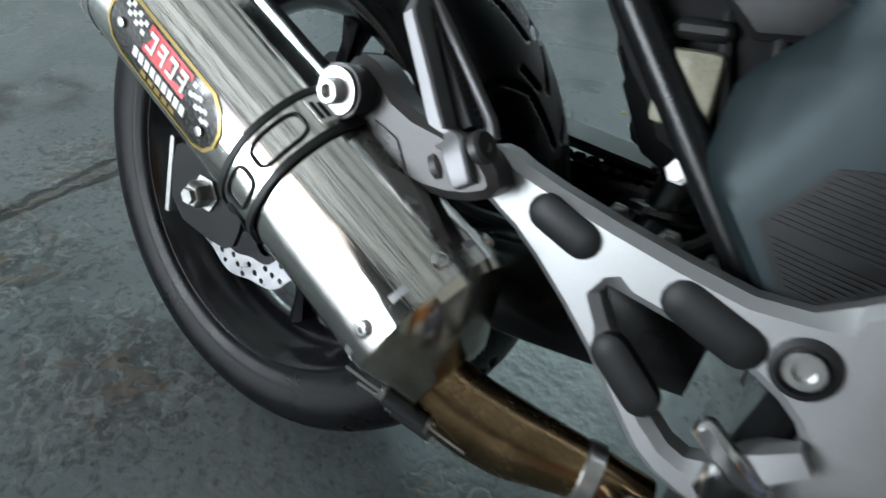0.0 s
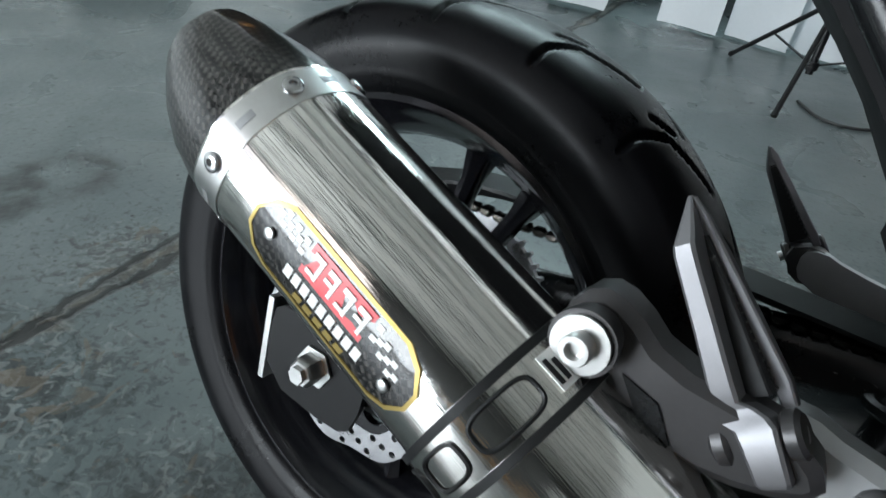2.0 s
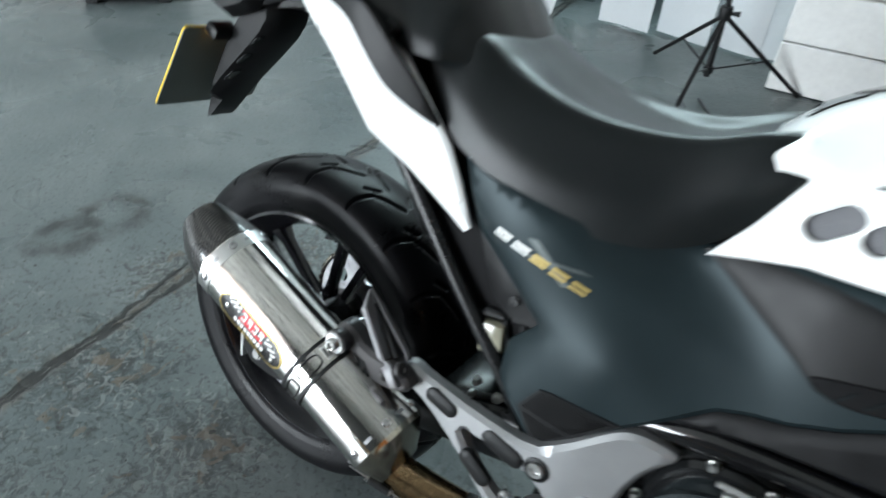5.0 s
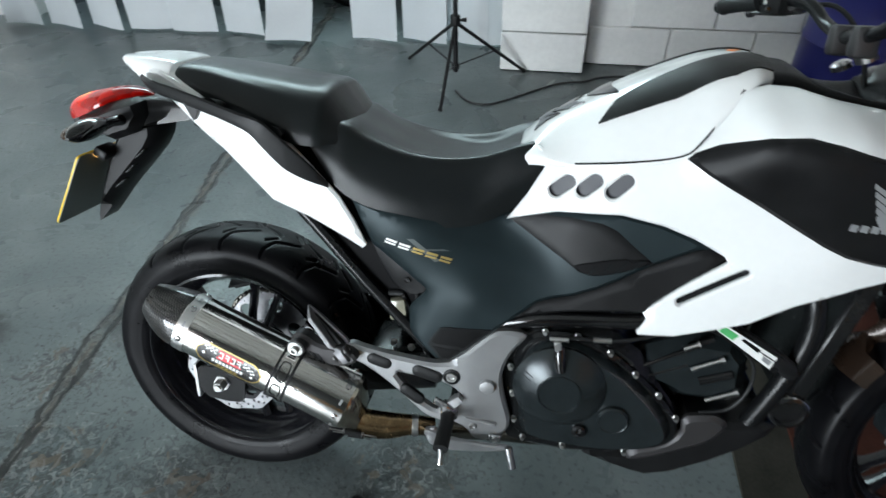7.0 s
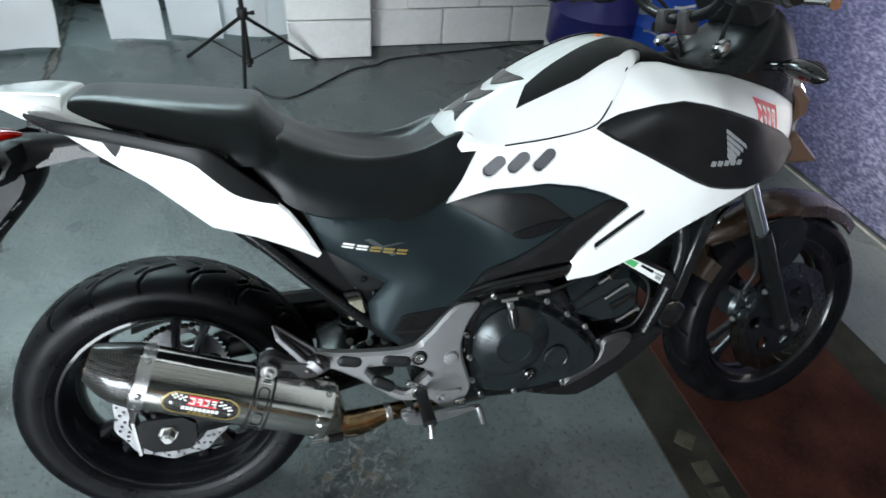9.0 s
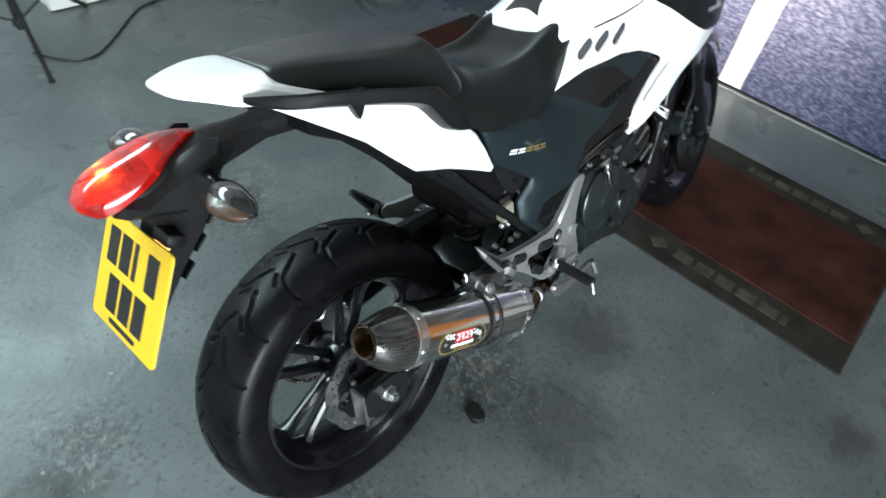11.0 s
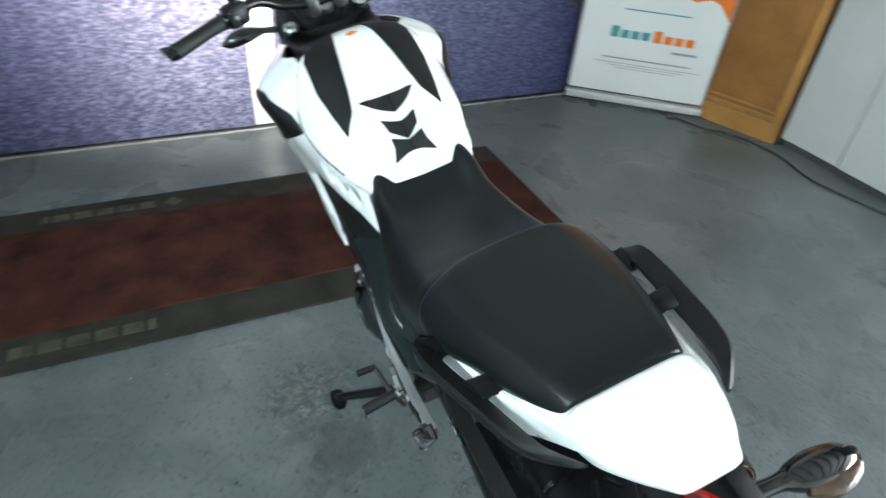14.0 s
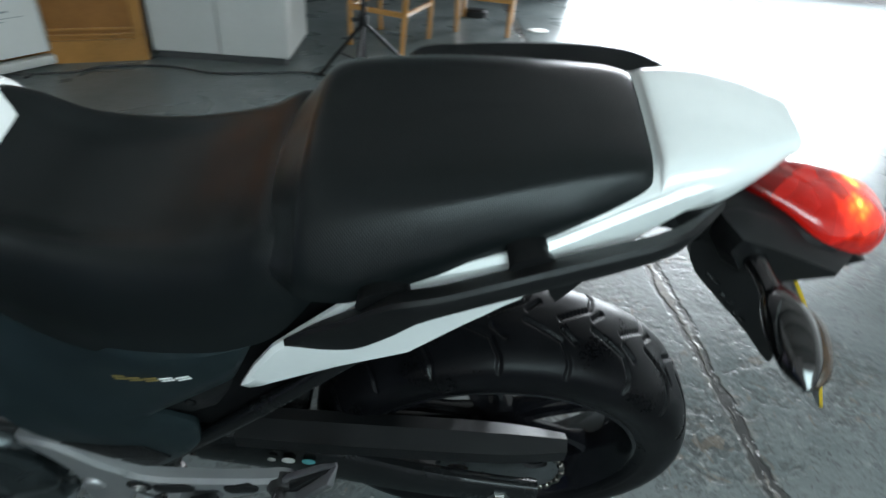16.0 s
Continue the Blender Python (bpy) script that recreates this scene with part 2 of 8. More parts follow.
def floor_paint():
    """Worn grey deck paint on concrete: patches, oil, grit and an old saw joint."""
    m = shade("worn_grey_floor_paint", (0.16, 0.18, 0.18), 0.33, 0, 0.1, 1.4, rvar=0.1, spec=0.26)
    nt, N, L, p = tree(m)
    tc = N.new("ShaderNodeTexCoord")

    def noise_node(s, d, dist=0.0):
        n = N.new("ShaderNodeTexNoise")
        n.inputs["Scale"].default_value, n.inputs["Detail"].default_value, n.inputs["Distortion"].default_value = s, d, dist
        L(tc.outputs["Object"], n.inputs["Vector"])
        return n.outputs["Fac"]

    def ramp(fac, a, b, ca, cb):
        r = N.new("ShaderNodeValToRGB")
        r.color_ramp.elements[0].position, r.color_ramp.elements[1].position = a, b
        r.color_ramp.elements[0].color, r.color_ramp.elements[1].color = (*ca, 1), (*cb, 1)
        L(fac, r.inputs[0])
        return r.outputs[0]

    def mix(fac, a, b, kind="MIX"):
        x = N.new("ShaderNodeMix")
        x.data_type, x.blend_type = "RGBA", kind
        L(fac, x.inputs["Factor"])
        L(a, x.inputs["A"])
        L(b, x.inputs["B"])
        return x.outputs["Result"]

    def calc(op, a, b):
        x = N.new("ShaderNodeMath")
        x.operation = op
        for n, v in enumerate((a, b)):
            if isinstance(v, (int, float)):
                x.inputs[n].default_value = v
            else:
                L(v, x.inputs[n])
        return x.outputs[0]

    def near(spots_):
        """How far inside any of the round patches a place lies, 1 in the middle."""
        best = None
        for sx, sy, r in spots_:
            dist = calc("POWER", calc("ADD", calc("POWER", calc("SUBTRACT", X, sx), 2), calc("POWER", calc("SUBTRACT", Y, sy), 2)), 0.5)
            q = calc("SUBTRACT", 1.0, calc("DIVIDE", dist, r))
            best = q if best is None else calc("MAXIMUM", best, q)
        return best

    sep = N.new("ShaderNodeSeparateXYZ")
    L(tc.outputs["Object"], sep.inputs[0])
    X, Y = sep.outputs[0], sep.outputs[1]
    base = ramp(noise_node(1.1, 8, 0.4), 0.25, 0.80, (0.070, 0.086, 0.087), (0.132, 0.150, 0.150))
    worn = ramp(noise_node(3.3, 12, 0.8), 0.42, 0.78, (0, 0, 0), (1, 1, 1))
    grit = ramp(noise_node(70, 6), 0.56, 0.68, (0, 0, 0), (1, 1, 1))
    speck = ramp(noise_node(22, 8, 0.8), 0.60, 0.66, (0, 0, 0), (1, 1, 1))
    pale = ramp(noise_node(9, 6), 0.3, 0.7, (0.18, 0.19, 0.185), (0.32, 0.33, 0.32))
    dark = ramp(noise_node(14, 5), 0.3, 0.7, (0.018, 0.019, 0.019), (0.05, 0.05, 0.048))
    rust = ramp(noise_node(20, 5), 0.3, 0.7, (0.070, 0.052, 0.036), (0.15, 0.120, 0.09))
    # old saw joint, broken out into two ragged cracks, and a plain one that meets it
    wob = calc("MULTIPLY", calc("SUBTRACT", noise_node(5, 6, 0.6), 0.5), 0.09)
    rag = calc("MULTIPLY", calc("SUBTRACT", noise_node(24, 6, 0.8), 0.5), 0.030)
    across = calc("ADD", calc("ADD", calc("ADD", X, calc("MULTIPLY", Y, 0.075)), 0.655), calc("ADD", calc("MULTIPLY", wob, 0.6), rag))
    gap = calc("MULTIPLY", calc("SUBTRACT", noise_node(2.3, 3, 0.3), 0.28), 0.075)
    line = calc("MINIMUM", calc("ABSOLUTE", calc("SUBTRACT", across, gap), 0), calc("ABSOLUTE", calc("ADD", across, gap), 0))
    line2 = calc("ABSOLUTE", calc("ADD", calc("SUBTRACT", calc("ADD", Y, 2.07), calc("MULTIPLY", X, 0.165)), calc("MULTIPLY", wob, 0.5)), 0)
    gate = calc("LESS_THAN", X, -0.53)
    line2 = calc("ADD", line2, calc("MULTIPLY", calc("SUBTRACT", 1.0, gate), 9.0))
    d = calc("MINIMUM", line, line2)
    thick = calc("MULTIPLY", calc("SUBTRACT", noise_node(11, 5, 0.5), 0.47), 0.030)
    joint = ramp(calc("SUBTRACT", d, thick), 0.004, 0.012, (1, 1, 1), (0, 0, 0))
    rim = ramp(calc("ADD", calc("MINIMUM", calc("ABSOLUTE", across, 0), line2), calc("MULTIPLY", noise_node(13, 7, 0.8), 0.12)), 0.055, 0.095, (1, 1, 1), (0, 0, 0))
    # scrubbed tyre marks and oil
    spots = near(((0.42, -0.30, 0.22), (0.75, -0.20, 0.17), (0.38, -0.05, 0.20), (0.30, 0.62, 0.22), (0.62, 0.42, 0.18), (-0.2, -0.75, 0.2), (1.0, -0.9, 0.13), (-0.55, 0.36, 0.14), (1.21, -0.95, 0.035), (1.35, -1.13, 0.03)))
    oil = ramp(calc("ADD", calc("MULTIPLY", spots, 0.6), calc("MULTIPLY", noise_node(11, 8, 1.5), 0.75)), 0.46, 0.78, (0, 0, 0), (0.55, 0.55, 0.55))
    swirl = None
    warp = calc("MULTIPLY", calc("SUBTRACT", noise_node(7, 4, 0.4), 0.5), 0.11)
    for sx, sy, r in ((-1.10, 0.09, 0.070), (-1.085, 0.225, 0.088), (-0.62, 0.40, 0.055)):
        dist = calc("POWER", calc("ADD", calc("POWER", calc("SUBTRACT", X, sx), 2), calc("POWER", calc("SUBTRACT", Y, sy), 2)), 0.5)
        ring = calc("ABSOLUTE", calc("SUBTRACT", calc("ADD", dist, warp), r), 0)
        swirl = ring if swirl is None else calc("MINIMUM", swirl, ring)
    swirl = ramp(calc("ADD", swirl, calc("MULTIPLY", noise_node(30, 6, 0.8), 0.03)), 0.026, 0.066, (0.80, 0.80, 0.80), (0, 0, 0))
    swirl = calc("MULTIPLY", swirl, ramp(noise_node(9, 5, 0.6), 0.36, 0.56, (0.15, 0.15, 0.15), (1, 1, 1)))
    col = mix(calc("MULTIPLY", worn, 0.28), base, pale)
    col = mix(calc("MULTIPLY", rim, 0.75), col, rust)
    col = mix(oil, col, dark)
    col = mix(swirl, col, dark)
    col = mix(calc("MULTIPLY", speck, 0.22), col, dark)
    col = mix(calc("MULTIPLY", grit, 0.50), col, dark)
    # paint lifted in flakes beside the joint and under the machine
    flake = calc("MAXIMUM", near(((-0.42, -0.52, 0.40), (-0.55, -0.15, 0.40), (-0.70, 0.15, 0.3), (-0.20, -0.16, 0.34), (-0.78, -0.9, 0.4), (-1.0, -1.7, 0.6), (-0.9, -0.4, 0.5), (0.25, 0.95, 0.30), (0.85, 0.45, 0.26), (0.40, -0.05, 0.30), (-0.45, 0.45, 0.24), (-1.3, -1.0, 0.6))), 0.0)
    lost = ramp(calc("ADD", calc("MULTIPLY", flake, 0.34), calc("MULTIPLY", noise_node(22, 10, 1.2), 0.74)), 0.60, 0.68, (0, 0, 0), (1, 1, 1))
    smut = ramp(calc("ADD", calc("MULTIPLY", flake, 0.24), calc("MULTIPLY", noise_node(44, 8, 1.4), 0.82)), 0.575, 0.63, (0, 0, 0), (1, 1, 1))
    bare = ramp(calc("ADD", calc("MULTIPLY", flake, 0.22), calc("MULTIPLY", noise_node(34, 9, 1.6), 0.85)), 0.62, 0.70, (0, 0, 0), (1, 1, 1))
    tan = ramp(calc("ADD", calc("MULTIPLY", flake, 0.20), calc("MULTIPLY", noise_node(21, 7, 1.0), 0.80)), 0.63, 0.66, (0, 0, 0), (1, 1, 1))
    col = mix(calc("MULTIPLY", lost, 0.42), col, dark)
    col = mix(calc("MULTIPLY", smut, 0.42), col, dark)
    col = mix(calc("MULTIPLY", bare, 0.36), col, pale)
    col = mix(calc("MULTIPLY", tan, 0.55), col, rust)
    # scattered pale crumbs and dark chips, uneven in size
    for scale, size, share, tone in ((13.0, 0.075, 0.66, pale), (11.0, 0.10, 0.72, dark), (29.0, 0.16, 0.80, dark)):
        v = N.new("ShaderNodeTexVoronoi")
        v.inputs["Scale"].default_value = scale
        L(tc.outputs["Object"], v.inputs["Vector"])
        c = N.new("ShaderNodeSeparateColor")
        L(v.outputs["Color"], c.inputs[0])
        edge = calc("ADD", v.outputs["Distance"], calc("MULTIPLY", calc("SUBTRACT", noise_node(90, 4), 0.5), 0.12))
        chip = calc("MULTIPLY", calc("LESS_THAN", edge, calc("MULTIPLY", c.outputs[1], size)), calc("GREATER_THAN", c.outputs[0], share))
        col = mix(calc("MULTIPLY", chip, 0.85), col, tone)
    col = mix(joint, col, dark)
    L(col, p.inputs["Base Color"])
    b = N.new("ShaderNodeBump")
    b.inputs["Strength"].default_value, b.inputs["Distance"].default_value = 0.65, 0.0075
    h = calc("SUBTRACT", calc("ADD", calc("ADD", calc("MULTIPLY", noise_node(7, 8), 0.5), calc("MULTIPLY", noise_node(19, 4, 0.6), 0.22)), calc("MULTIPLY", noise_node(60, 6), 0.25)), calc("MAXIMUM", joint, calc("MULTIPLY", lost, 0.10)))
    L(h, b.inputs["Height"])
    L(b.outputs[0], p.inputs["Normal"])
    rr = N.new("ShaderNodeMapRange")
    rr.inputs["From Min"].default_value, rr.inputs["From Max"].default_value = 0.3, 0.7
    rr.inputs["To Min"].default_value, rr.inputs["To Max"].default_value = 0.20, 0.42
    L(noise_node(2.6, 9, 0.8), rr.inputs["Value"])
    L(rr.outputs[0], p.inputs["Roughness"])
    return m


def gravel_print():
    """A wall print of blue-grey road chippings."""
    m = shade("blue_chippings_print", (0.12, 0.13, 0.24), 0.55, 0, 0.1, 2)
    nt, N, L, p = tree(m)
    tc, v, n, r, mp = N.new("ShaderNodeTexCoord"), N.new("ShaderNodeTexVoronoi"), N.new("ShaderNodeTexNoise"), N.new("ShaderNodeValToRGB"), N.new("ShaderNodeMapping")
    mp.inputs["Scale"].default_value = (1, 1, 1.6)
    L(tc.outputs["Object"], mp.inputs["Vector"])
    v.inputs["Scale"].default_value = 62
    n.inputs["Scale"].default_value, n.inputs["Detail"].default_value, n.inputs["Distortion"].default_value = 46, 7, 0.4
    L(mp.outputs[0], v.inputs["Vector"])
    L(mp.outputs[0], n.inputs["Vector"])
    a = N.new("ShaderNodeMath")
    a.operation = "MULTIPLY_ADD"
    L(v.outputs["Distance"], a.inputs[0])
    a.inputs[1].default_value = 0.35
    L(n.outputs["Fac"], a.inputs[2])
    L(a.outputs[0], r.inputs[0])
    e = r.color_ramp.elements
    e[0].position, e[0].color = 0.40, (0.016, 0.018, 0.044, 1)
    e[1].position, e[1].color = 0.90, (0.19, 0.19, 0.25, 1)
    mid = e.new(0.62)
    mid.color = (0.052, 0.056, 0.100, 1)
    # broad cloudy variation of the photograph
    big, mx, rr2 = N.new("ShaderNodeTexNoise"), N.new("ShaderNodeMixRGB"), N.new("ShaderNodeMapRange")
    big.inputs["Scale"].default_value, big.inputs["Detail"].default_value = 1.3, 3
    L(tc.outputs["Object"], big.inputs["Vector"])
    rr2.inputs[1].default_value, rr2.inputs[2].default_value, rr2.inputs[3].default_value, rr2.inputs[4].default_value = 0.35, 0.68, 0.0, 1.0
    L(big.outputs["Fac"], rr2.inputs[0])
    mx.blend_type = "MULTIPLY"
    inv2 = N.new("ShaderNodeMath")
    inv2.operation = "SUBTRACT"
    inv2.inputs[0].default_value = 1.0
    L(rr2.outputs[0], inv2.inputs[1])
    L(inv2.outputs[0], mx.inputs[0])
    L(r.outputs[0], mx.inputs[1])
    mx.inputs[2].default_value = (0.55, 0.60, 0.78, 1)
    # printed tones, navy off centre partly for headlamp falloff; brown woods in the upper corners
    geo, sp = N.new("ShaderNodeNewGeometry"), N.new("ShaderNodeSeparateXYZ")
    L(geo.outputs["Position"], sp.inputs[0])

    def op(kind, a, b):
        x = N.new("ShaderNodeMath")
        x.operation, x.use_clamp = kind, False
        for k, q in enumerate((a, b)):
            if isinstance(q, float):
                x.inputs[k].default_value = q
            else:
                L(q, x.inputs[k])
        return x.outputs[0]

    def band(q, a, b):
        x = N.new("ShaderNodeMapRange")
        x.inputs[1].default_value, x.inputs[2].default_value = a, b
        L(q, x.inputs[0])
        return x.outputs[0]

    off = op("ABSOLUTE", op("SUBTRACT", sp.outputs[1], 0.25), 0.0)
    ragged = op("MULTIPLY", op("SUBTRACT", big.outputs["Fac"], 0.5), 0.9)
    edge_falloff, wood = N.new("ShaderNodeMixRGB"), N.new("ShaderNodeMixRGB")
    edge_falloff.blend_type = "MULTIPLY"
    L(band(op("ADD", off, ragged), 0.35, 1.75), edge_falloff.inputs[0])
    L(mx.outputs[0], edge_falloff.inputs[1])
    edge_falloff.inputs[2].default_value = (0.40, 0.45, 0.78, 1)
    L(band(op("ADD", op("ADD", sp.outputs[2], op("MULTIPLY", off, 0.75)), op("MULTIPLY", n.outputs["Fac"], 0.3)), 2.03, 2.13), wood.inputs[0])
    L(edge_falloff.outputs[0], wood.inputs[1])
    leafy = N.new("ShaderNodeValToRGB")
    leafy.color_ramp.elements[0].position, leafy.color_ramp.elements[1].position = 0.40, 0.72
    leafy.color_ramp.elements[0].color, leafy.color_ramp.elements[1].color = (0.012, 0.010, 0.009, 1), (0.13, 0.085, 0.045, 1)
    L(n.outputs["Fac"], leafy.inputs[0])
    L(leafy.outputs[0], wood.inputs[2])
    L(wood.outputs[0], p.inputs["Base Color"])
    return m


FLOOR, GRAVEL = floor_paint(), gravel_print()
WALLWHITE = shade("white_wall_paint", (0.78, 0.78, 0.76), 0.6, 0, 0.1, 3, bump=0.3, bscale=60)
DIRTYTRIM = shade("grubby_white_trim", (0.20, 0.20, 0.195), 0.6, 0, 0.5, 9)
# dark base colour puts the unlit depth into these walls; also the cabinet plinth
DARKUNLIT = shade("dark_plinth_and_unlit_wall", (0.06, 0.06, 0.06), 0.7, 0, 0.3, 1.5, bump=0.2, bscale=30)
BEAM = shade("unseen_beam_grey", (0.22, 0.22, 0.215), 0.6, 0, 0.2, 3)
# the ceiling is out of view; pale to bounce light and brighten the muffler
CEIL = shade("unseen_pale_ceiling", (0.60, 0.585, 0.55), 0.7, 0, 0.1, 2)
WOOD = shade("varnished_orange_wood", (0.42, 0.20, 0.055), 0.32, 0, 0.25, 6, bump=0.08, bscale=120, coat=0.3)
CABINET = shade("grey_white_enamel_steel", (0.56, 0.56, 0.54), 0.35, 0, 0.06, 3)
BANNER = shade("white_banner_vinyl", (0.74, 0.74, 0.72), 0.45, 0, 0.03, 3)
AMBERPRINT = shade("amber_print", (0.82, 0.36, 0.02), 0.4, 0, 0.2, 6)
TEAL, ORANGE = shade("teal_print", (0.07, 0.30, 0.33), 0.4), shade("orange_print", (0.78, 0.19, 0.015), 0.4)
BLUE, NAVY = shade("blue_drum_plastic", (0.015, 0.075, 0.46), 0.33, 0, 0.15, 4), shade("navy_drum_plastic", (0.022, 0.024, 0.16), 0.36, 0, 0.15, 4)
MATRED = shade("worn_red_carpet", (0.044, 0.015, 0.010), 0.95, 0, 0.7, 7, bump=0.9, bscale=420, spec=0.12)
MATDARK = shade("dark_brown_mat_border", (0.028, 0.026, 0.021), 0.95, 0, 0.5, 9, bump=0.9, bscale=420, spec=0.12)
MATPRINT = shade("faded_mat_print", (0.068, 0.063, 0.046), 0.95, 0, 0.6, 14, bump=0.9, bscale=420, spec=0.12)
CABLE = shade("black_cable_sheath", (0.02, 0.02, 0.02), 0.5)

# ---- modelling helpers ----
from mathutils.bvhtree import BVHTree
from mathutils.geometry import delaunay_2d_cdt

V = Vector
SIDE = Matrix(((1, 0, 0, 0), (0, 0, -1, 0), (0, 1, 0, 0), (0, 0, 0, 1)))  # drawn plane x, z; depth outwards to the machine's right
AXLE = Matrix.Rotation(radians(90), 4, "X")  # local z to -y


def part(name, bm, material, parent=None, label="", sharp=0.65):
    """Links a bmesh as one mesh object, under parent where given."""
    bmesh.ops.recalc_face_normals(bm, faces=bm.faces)
    for f in bm.faces:
        f.smooth = True
    for e in bm.edges:
        if len(e.link_faces) == 2 and e.calc_face_angle(0) > sharp:
            e.smooth = False
    me = bpy.data.meshes.new(name)
    bm.to_mesh(me)
    bm.free()
    me.materials.append(material)
    ob = new(name, me)
    if parent:
        ob.parent = parent
    if label:
        ob["label"] = label
    return ob


def thing(name, label, category, m=None, group="", kind=""):
    ob = tagged(new(name), label, category, group, kind)
    ob.matrix_world = m or Matrix.Identity(4)
    return ob


def curve(pts, n=6, closed=False):
    """Catmull-Rom through points of any dimension."""
    p = np.array(pts, float)
    k = len(p)
    out = []
    for i in range(k if closed else k - 1):
        if closed:
            a, b, c, d = p[(i - 1) % k], p[i], p[(i + 1) % k], p[(i + 2) % k]
        else:
            b, c = p[i], p[i + 1]
            a = p[i - 1] if i else 2 * b - c
            d = p[i + 2] if i + 2 < k else 2 * c - b
        for s in range(n):
            t = s / n
            out.append(0.5 * (2 * b + (c - a) * t + (2 * a - 5 * b + 4 * c - d) * t * t + (3 * b - a - 3 * c + d) * t**3))
    if not closed:
        out.append(p[-1])
    return out


def chaikin(pts, rounds=2):
    p = [np.array(q, float) for q in pts]
    for _ in range(rounds):
        p = [r for i in range(len(p)) for r in (0.75 * p[i] + 0.25 * p[(i + 1) % len(p)], 0.25 * p[i] + 0.75 * p[(i + 1) % len(p)])]
    return p


def loft(bm, rings, cap=True, loop=False):
    vs = [[bm.verts.new(V(p)) for p in ring] for ring in rings]
    n = len(vs[0])
    pairs = list(zip(vs, vs[1:])) + ([(vs[-1], vs[0])] if loop else [])
    for a, b in pairs:
        for i in range(n):
            j = (i + 1) % n
            bm.faces.new((a[i], a[j], b[j], b[i]))
    if cap and not loop:
        bm.faces.new(vs[0][::-1])
        bm.faces.new(vs[-1])
    return vs


def tube(bm, pts, r, n=10, smooth=0, flat=1.0, up=(0, 0, 1)):
    """A round or flattened bar along points; r: one radius, or one each."""
    rs = r if isinstance(r, (list, tuple)) else [r] * len(pts)
    if smooth:
        q = curve([(*p, k) for p, k in zip(pts, rs)], smooth)
        pts, rs = [V(p[:3]) for p in q], [float(p[3]) for p in q]
    pts = [V(p) for p in pts]
    rings, side = [], None
    for i, p in enumerate(pts):
        d = (pts[min(i + 1, len(pts) - 1)] - pts[max(i - 1, 0)]).normalized()
        if side is None:
            u = V(up) if abs(d.dot(V(up))) < 0.95 else V((1, 0, 0))
            side = d.cross(u).normalized()
        side = (side - d * side.dot(d)).normalized()
        top = side.cross(d)
        rings.append([p + rs[i] * (math.cos(a) * side + flat * math.sin(a) * top) for a in (2 * math.pi * k / n for k in range(n))])
    loft(bm, rings)


def lathe(bm, prof, m, n=32, loop=False):
    """Turns (radius, height) about the local z of m."""
    rings = []
    for r, h in prof:
        rings.append([m @ V((max(r, 1e-5) * math.cos(a), max(r, 1e-5) * math.sin(a), h)) for a in (2 * math.pi * k / n for k in range(n))])
    loft(bm, rings, cap=not loop, loop=loop)


def box(bm, m, sx, sy, sz, bevel=0.0, seg=1):
    r = bmesh.ops.create_cube(bm, size=1.0, matrix=m @ Matrix.Diagonal((sx, sy, sz, 1)))
    if bevel:
        es = list({e for v in r["verts"] for e in v.link_edges})
        bmesh.ops.bevel(bm, geom=es, offset=bevel, segments=seg, affect="EDGES", profile=0.5)


def fill2d(outline, holes=(), step=0.0, rim=0.0):
    """Triangles over an outline with holes, with inner points at step, and a ring set in by rim."""
    loops = [[V((float(p[0]), float(p[1]))) for p in q] for q in (outline, *holes)]
    if step:
        fine = []
        for q in loops:
            r = []
            for a, b in zip(q, q[1:] + q[:1]):
                k = max(1, round((b - a).length / step))
                r += [a.lerp(b, i / k) for i in range(k)]
            fine.append(r)
        loops = fine
    pts, edges = [], []
    for q in loops:
        s = len(pts)
        pts += q
        edges += [(s + i, s + (i + 1) % len(q)) for i in range(len(q))]
    nb = len(pts)
    seg = np.array([[*pts[a], *pts[b]] for a, b in edges])

    def gap(x, y):
        d = seg[:, 2:] - seg[:, :2]
        t = np.clip(((x - seg[:, 0]) * d[:, 0] + (y - seg[:, 1]) * d[:, 1]) / (d**2).sum(1).clip(1e-12), 0, 1)
        return np.hypot(seg[:, 0] + t * d[:, 0] - x, seg[:, 1] + t * d[:, 1] - y).min()

    def inside(x, y):
        up = (seg[:, 1] > y) != (seg[:, 3] > y)
        return (up & (x < (seg[:, 2] - seg[:, 0]) * (y - seg[:, 1]) / np.where(up, seg[:, 3] - seg[:, 1], 1) + seg[:, 0])).sum() % 2 == 1

    extra = []
    if rim:
        for q in loops:
            for i, p in enumerate(q):
                d = (q[(i + 1) % len(q)] - q[i - 1]).normalized()
                for nrm in (V((-d.y, d.x)), V((d.y, -d.x))):
                    c = p + nrm * rim
                    if inside(c.x, c.y) and gap(c.x, c.y) > rim * 0.8:
                        extra.append(c)
    if step:
        lo, hi = seg[:, :2].min(0), seg[:, :2].max(0)
        for i, x in enumerate(np.arange(lo[0], hi[0], step)):
            for y in np.arange(lo[1] + (i % 2) * step / 2, hi[1], step):
                if inside(x, y) and gap(x, y) > max(step * 0.45, rim * 1.8):
                    extra.append(V((x, y)))
    co, _, faces, orig, _, _ = delaunay_2d_cdt(pts + extra, edges, [], 0, 1e-6)
    faces = [f for f in faces if inside(sum(co[i].x for i in f) / 3, sum(co[i].y for i in f) / 3)]
    bound = [any(o < nb for o in s) for s in orig]
    return co, faces, bound


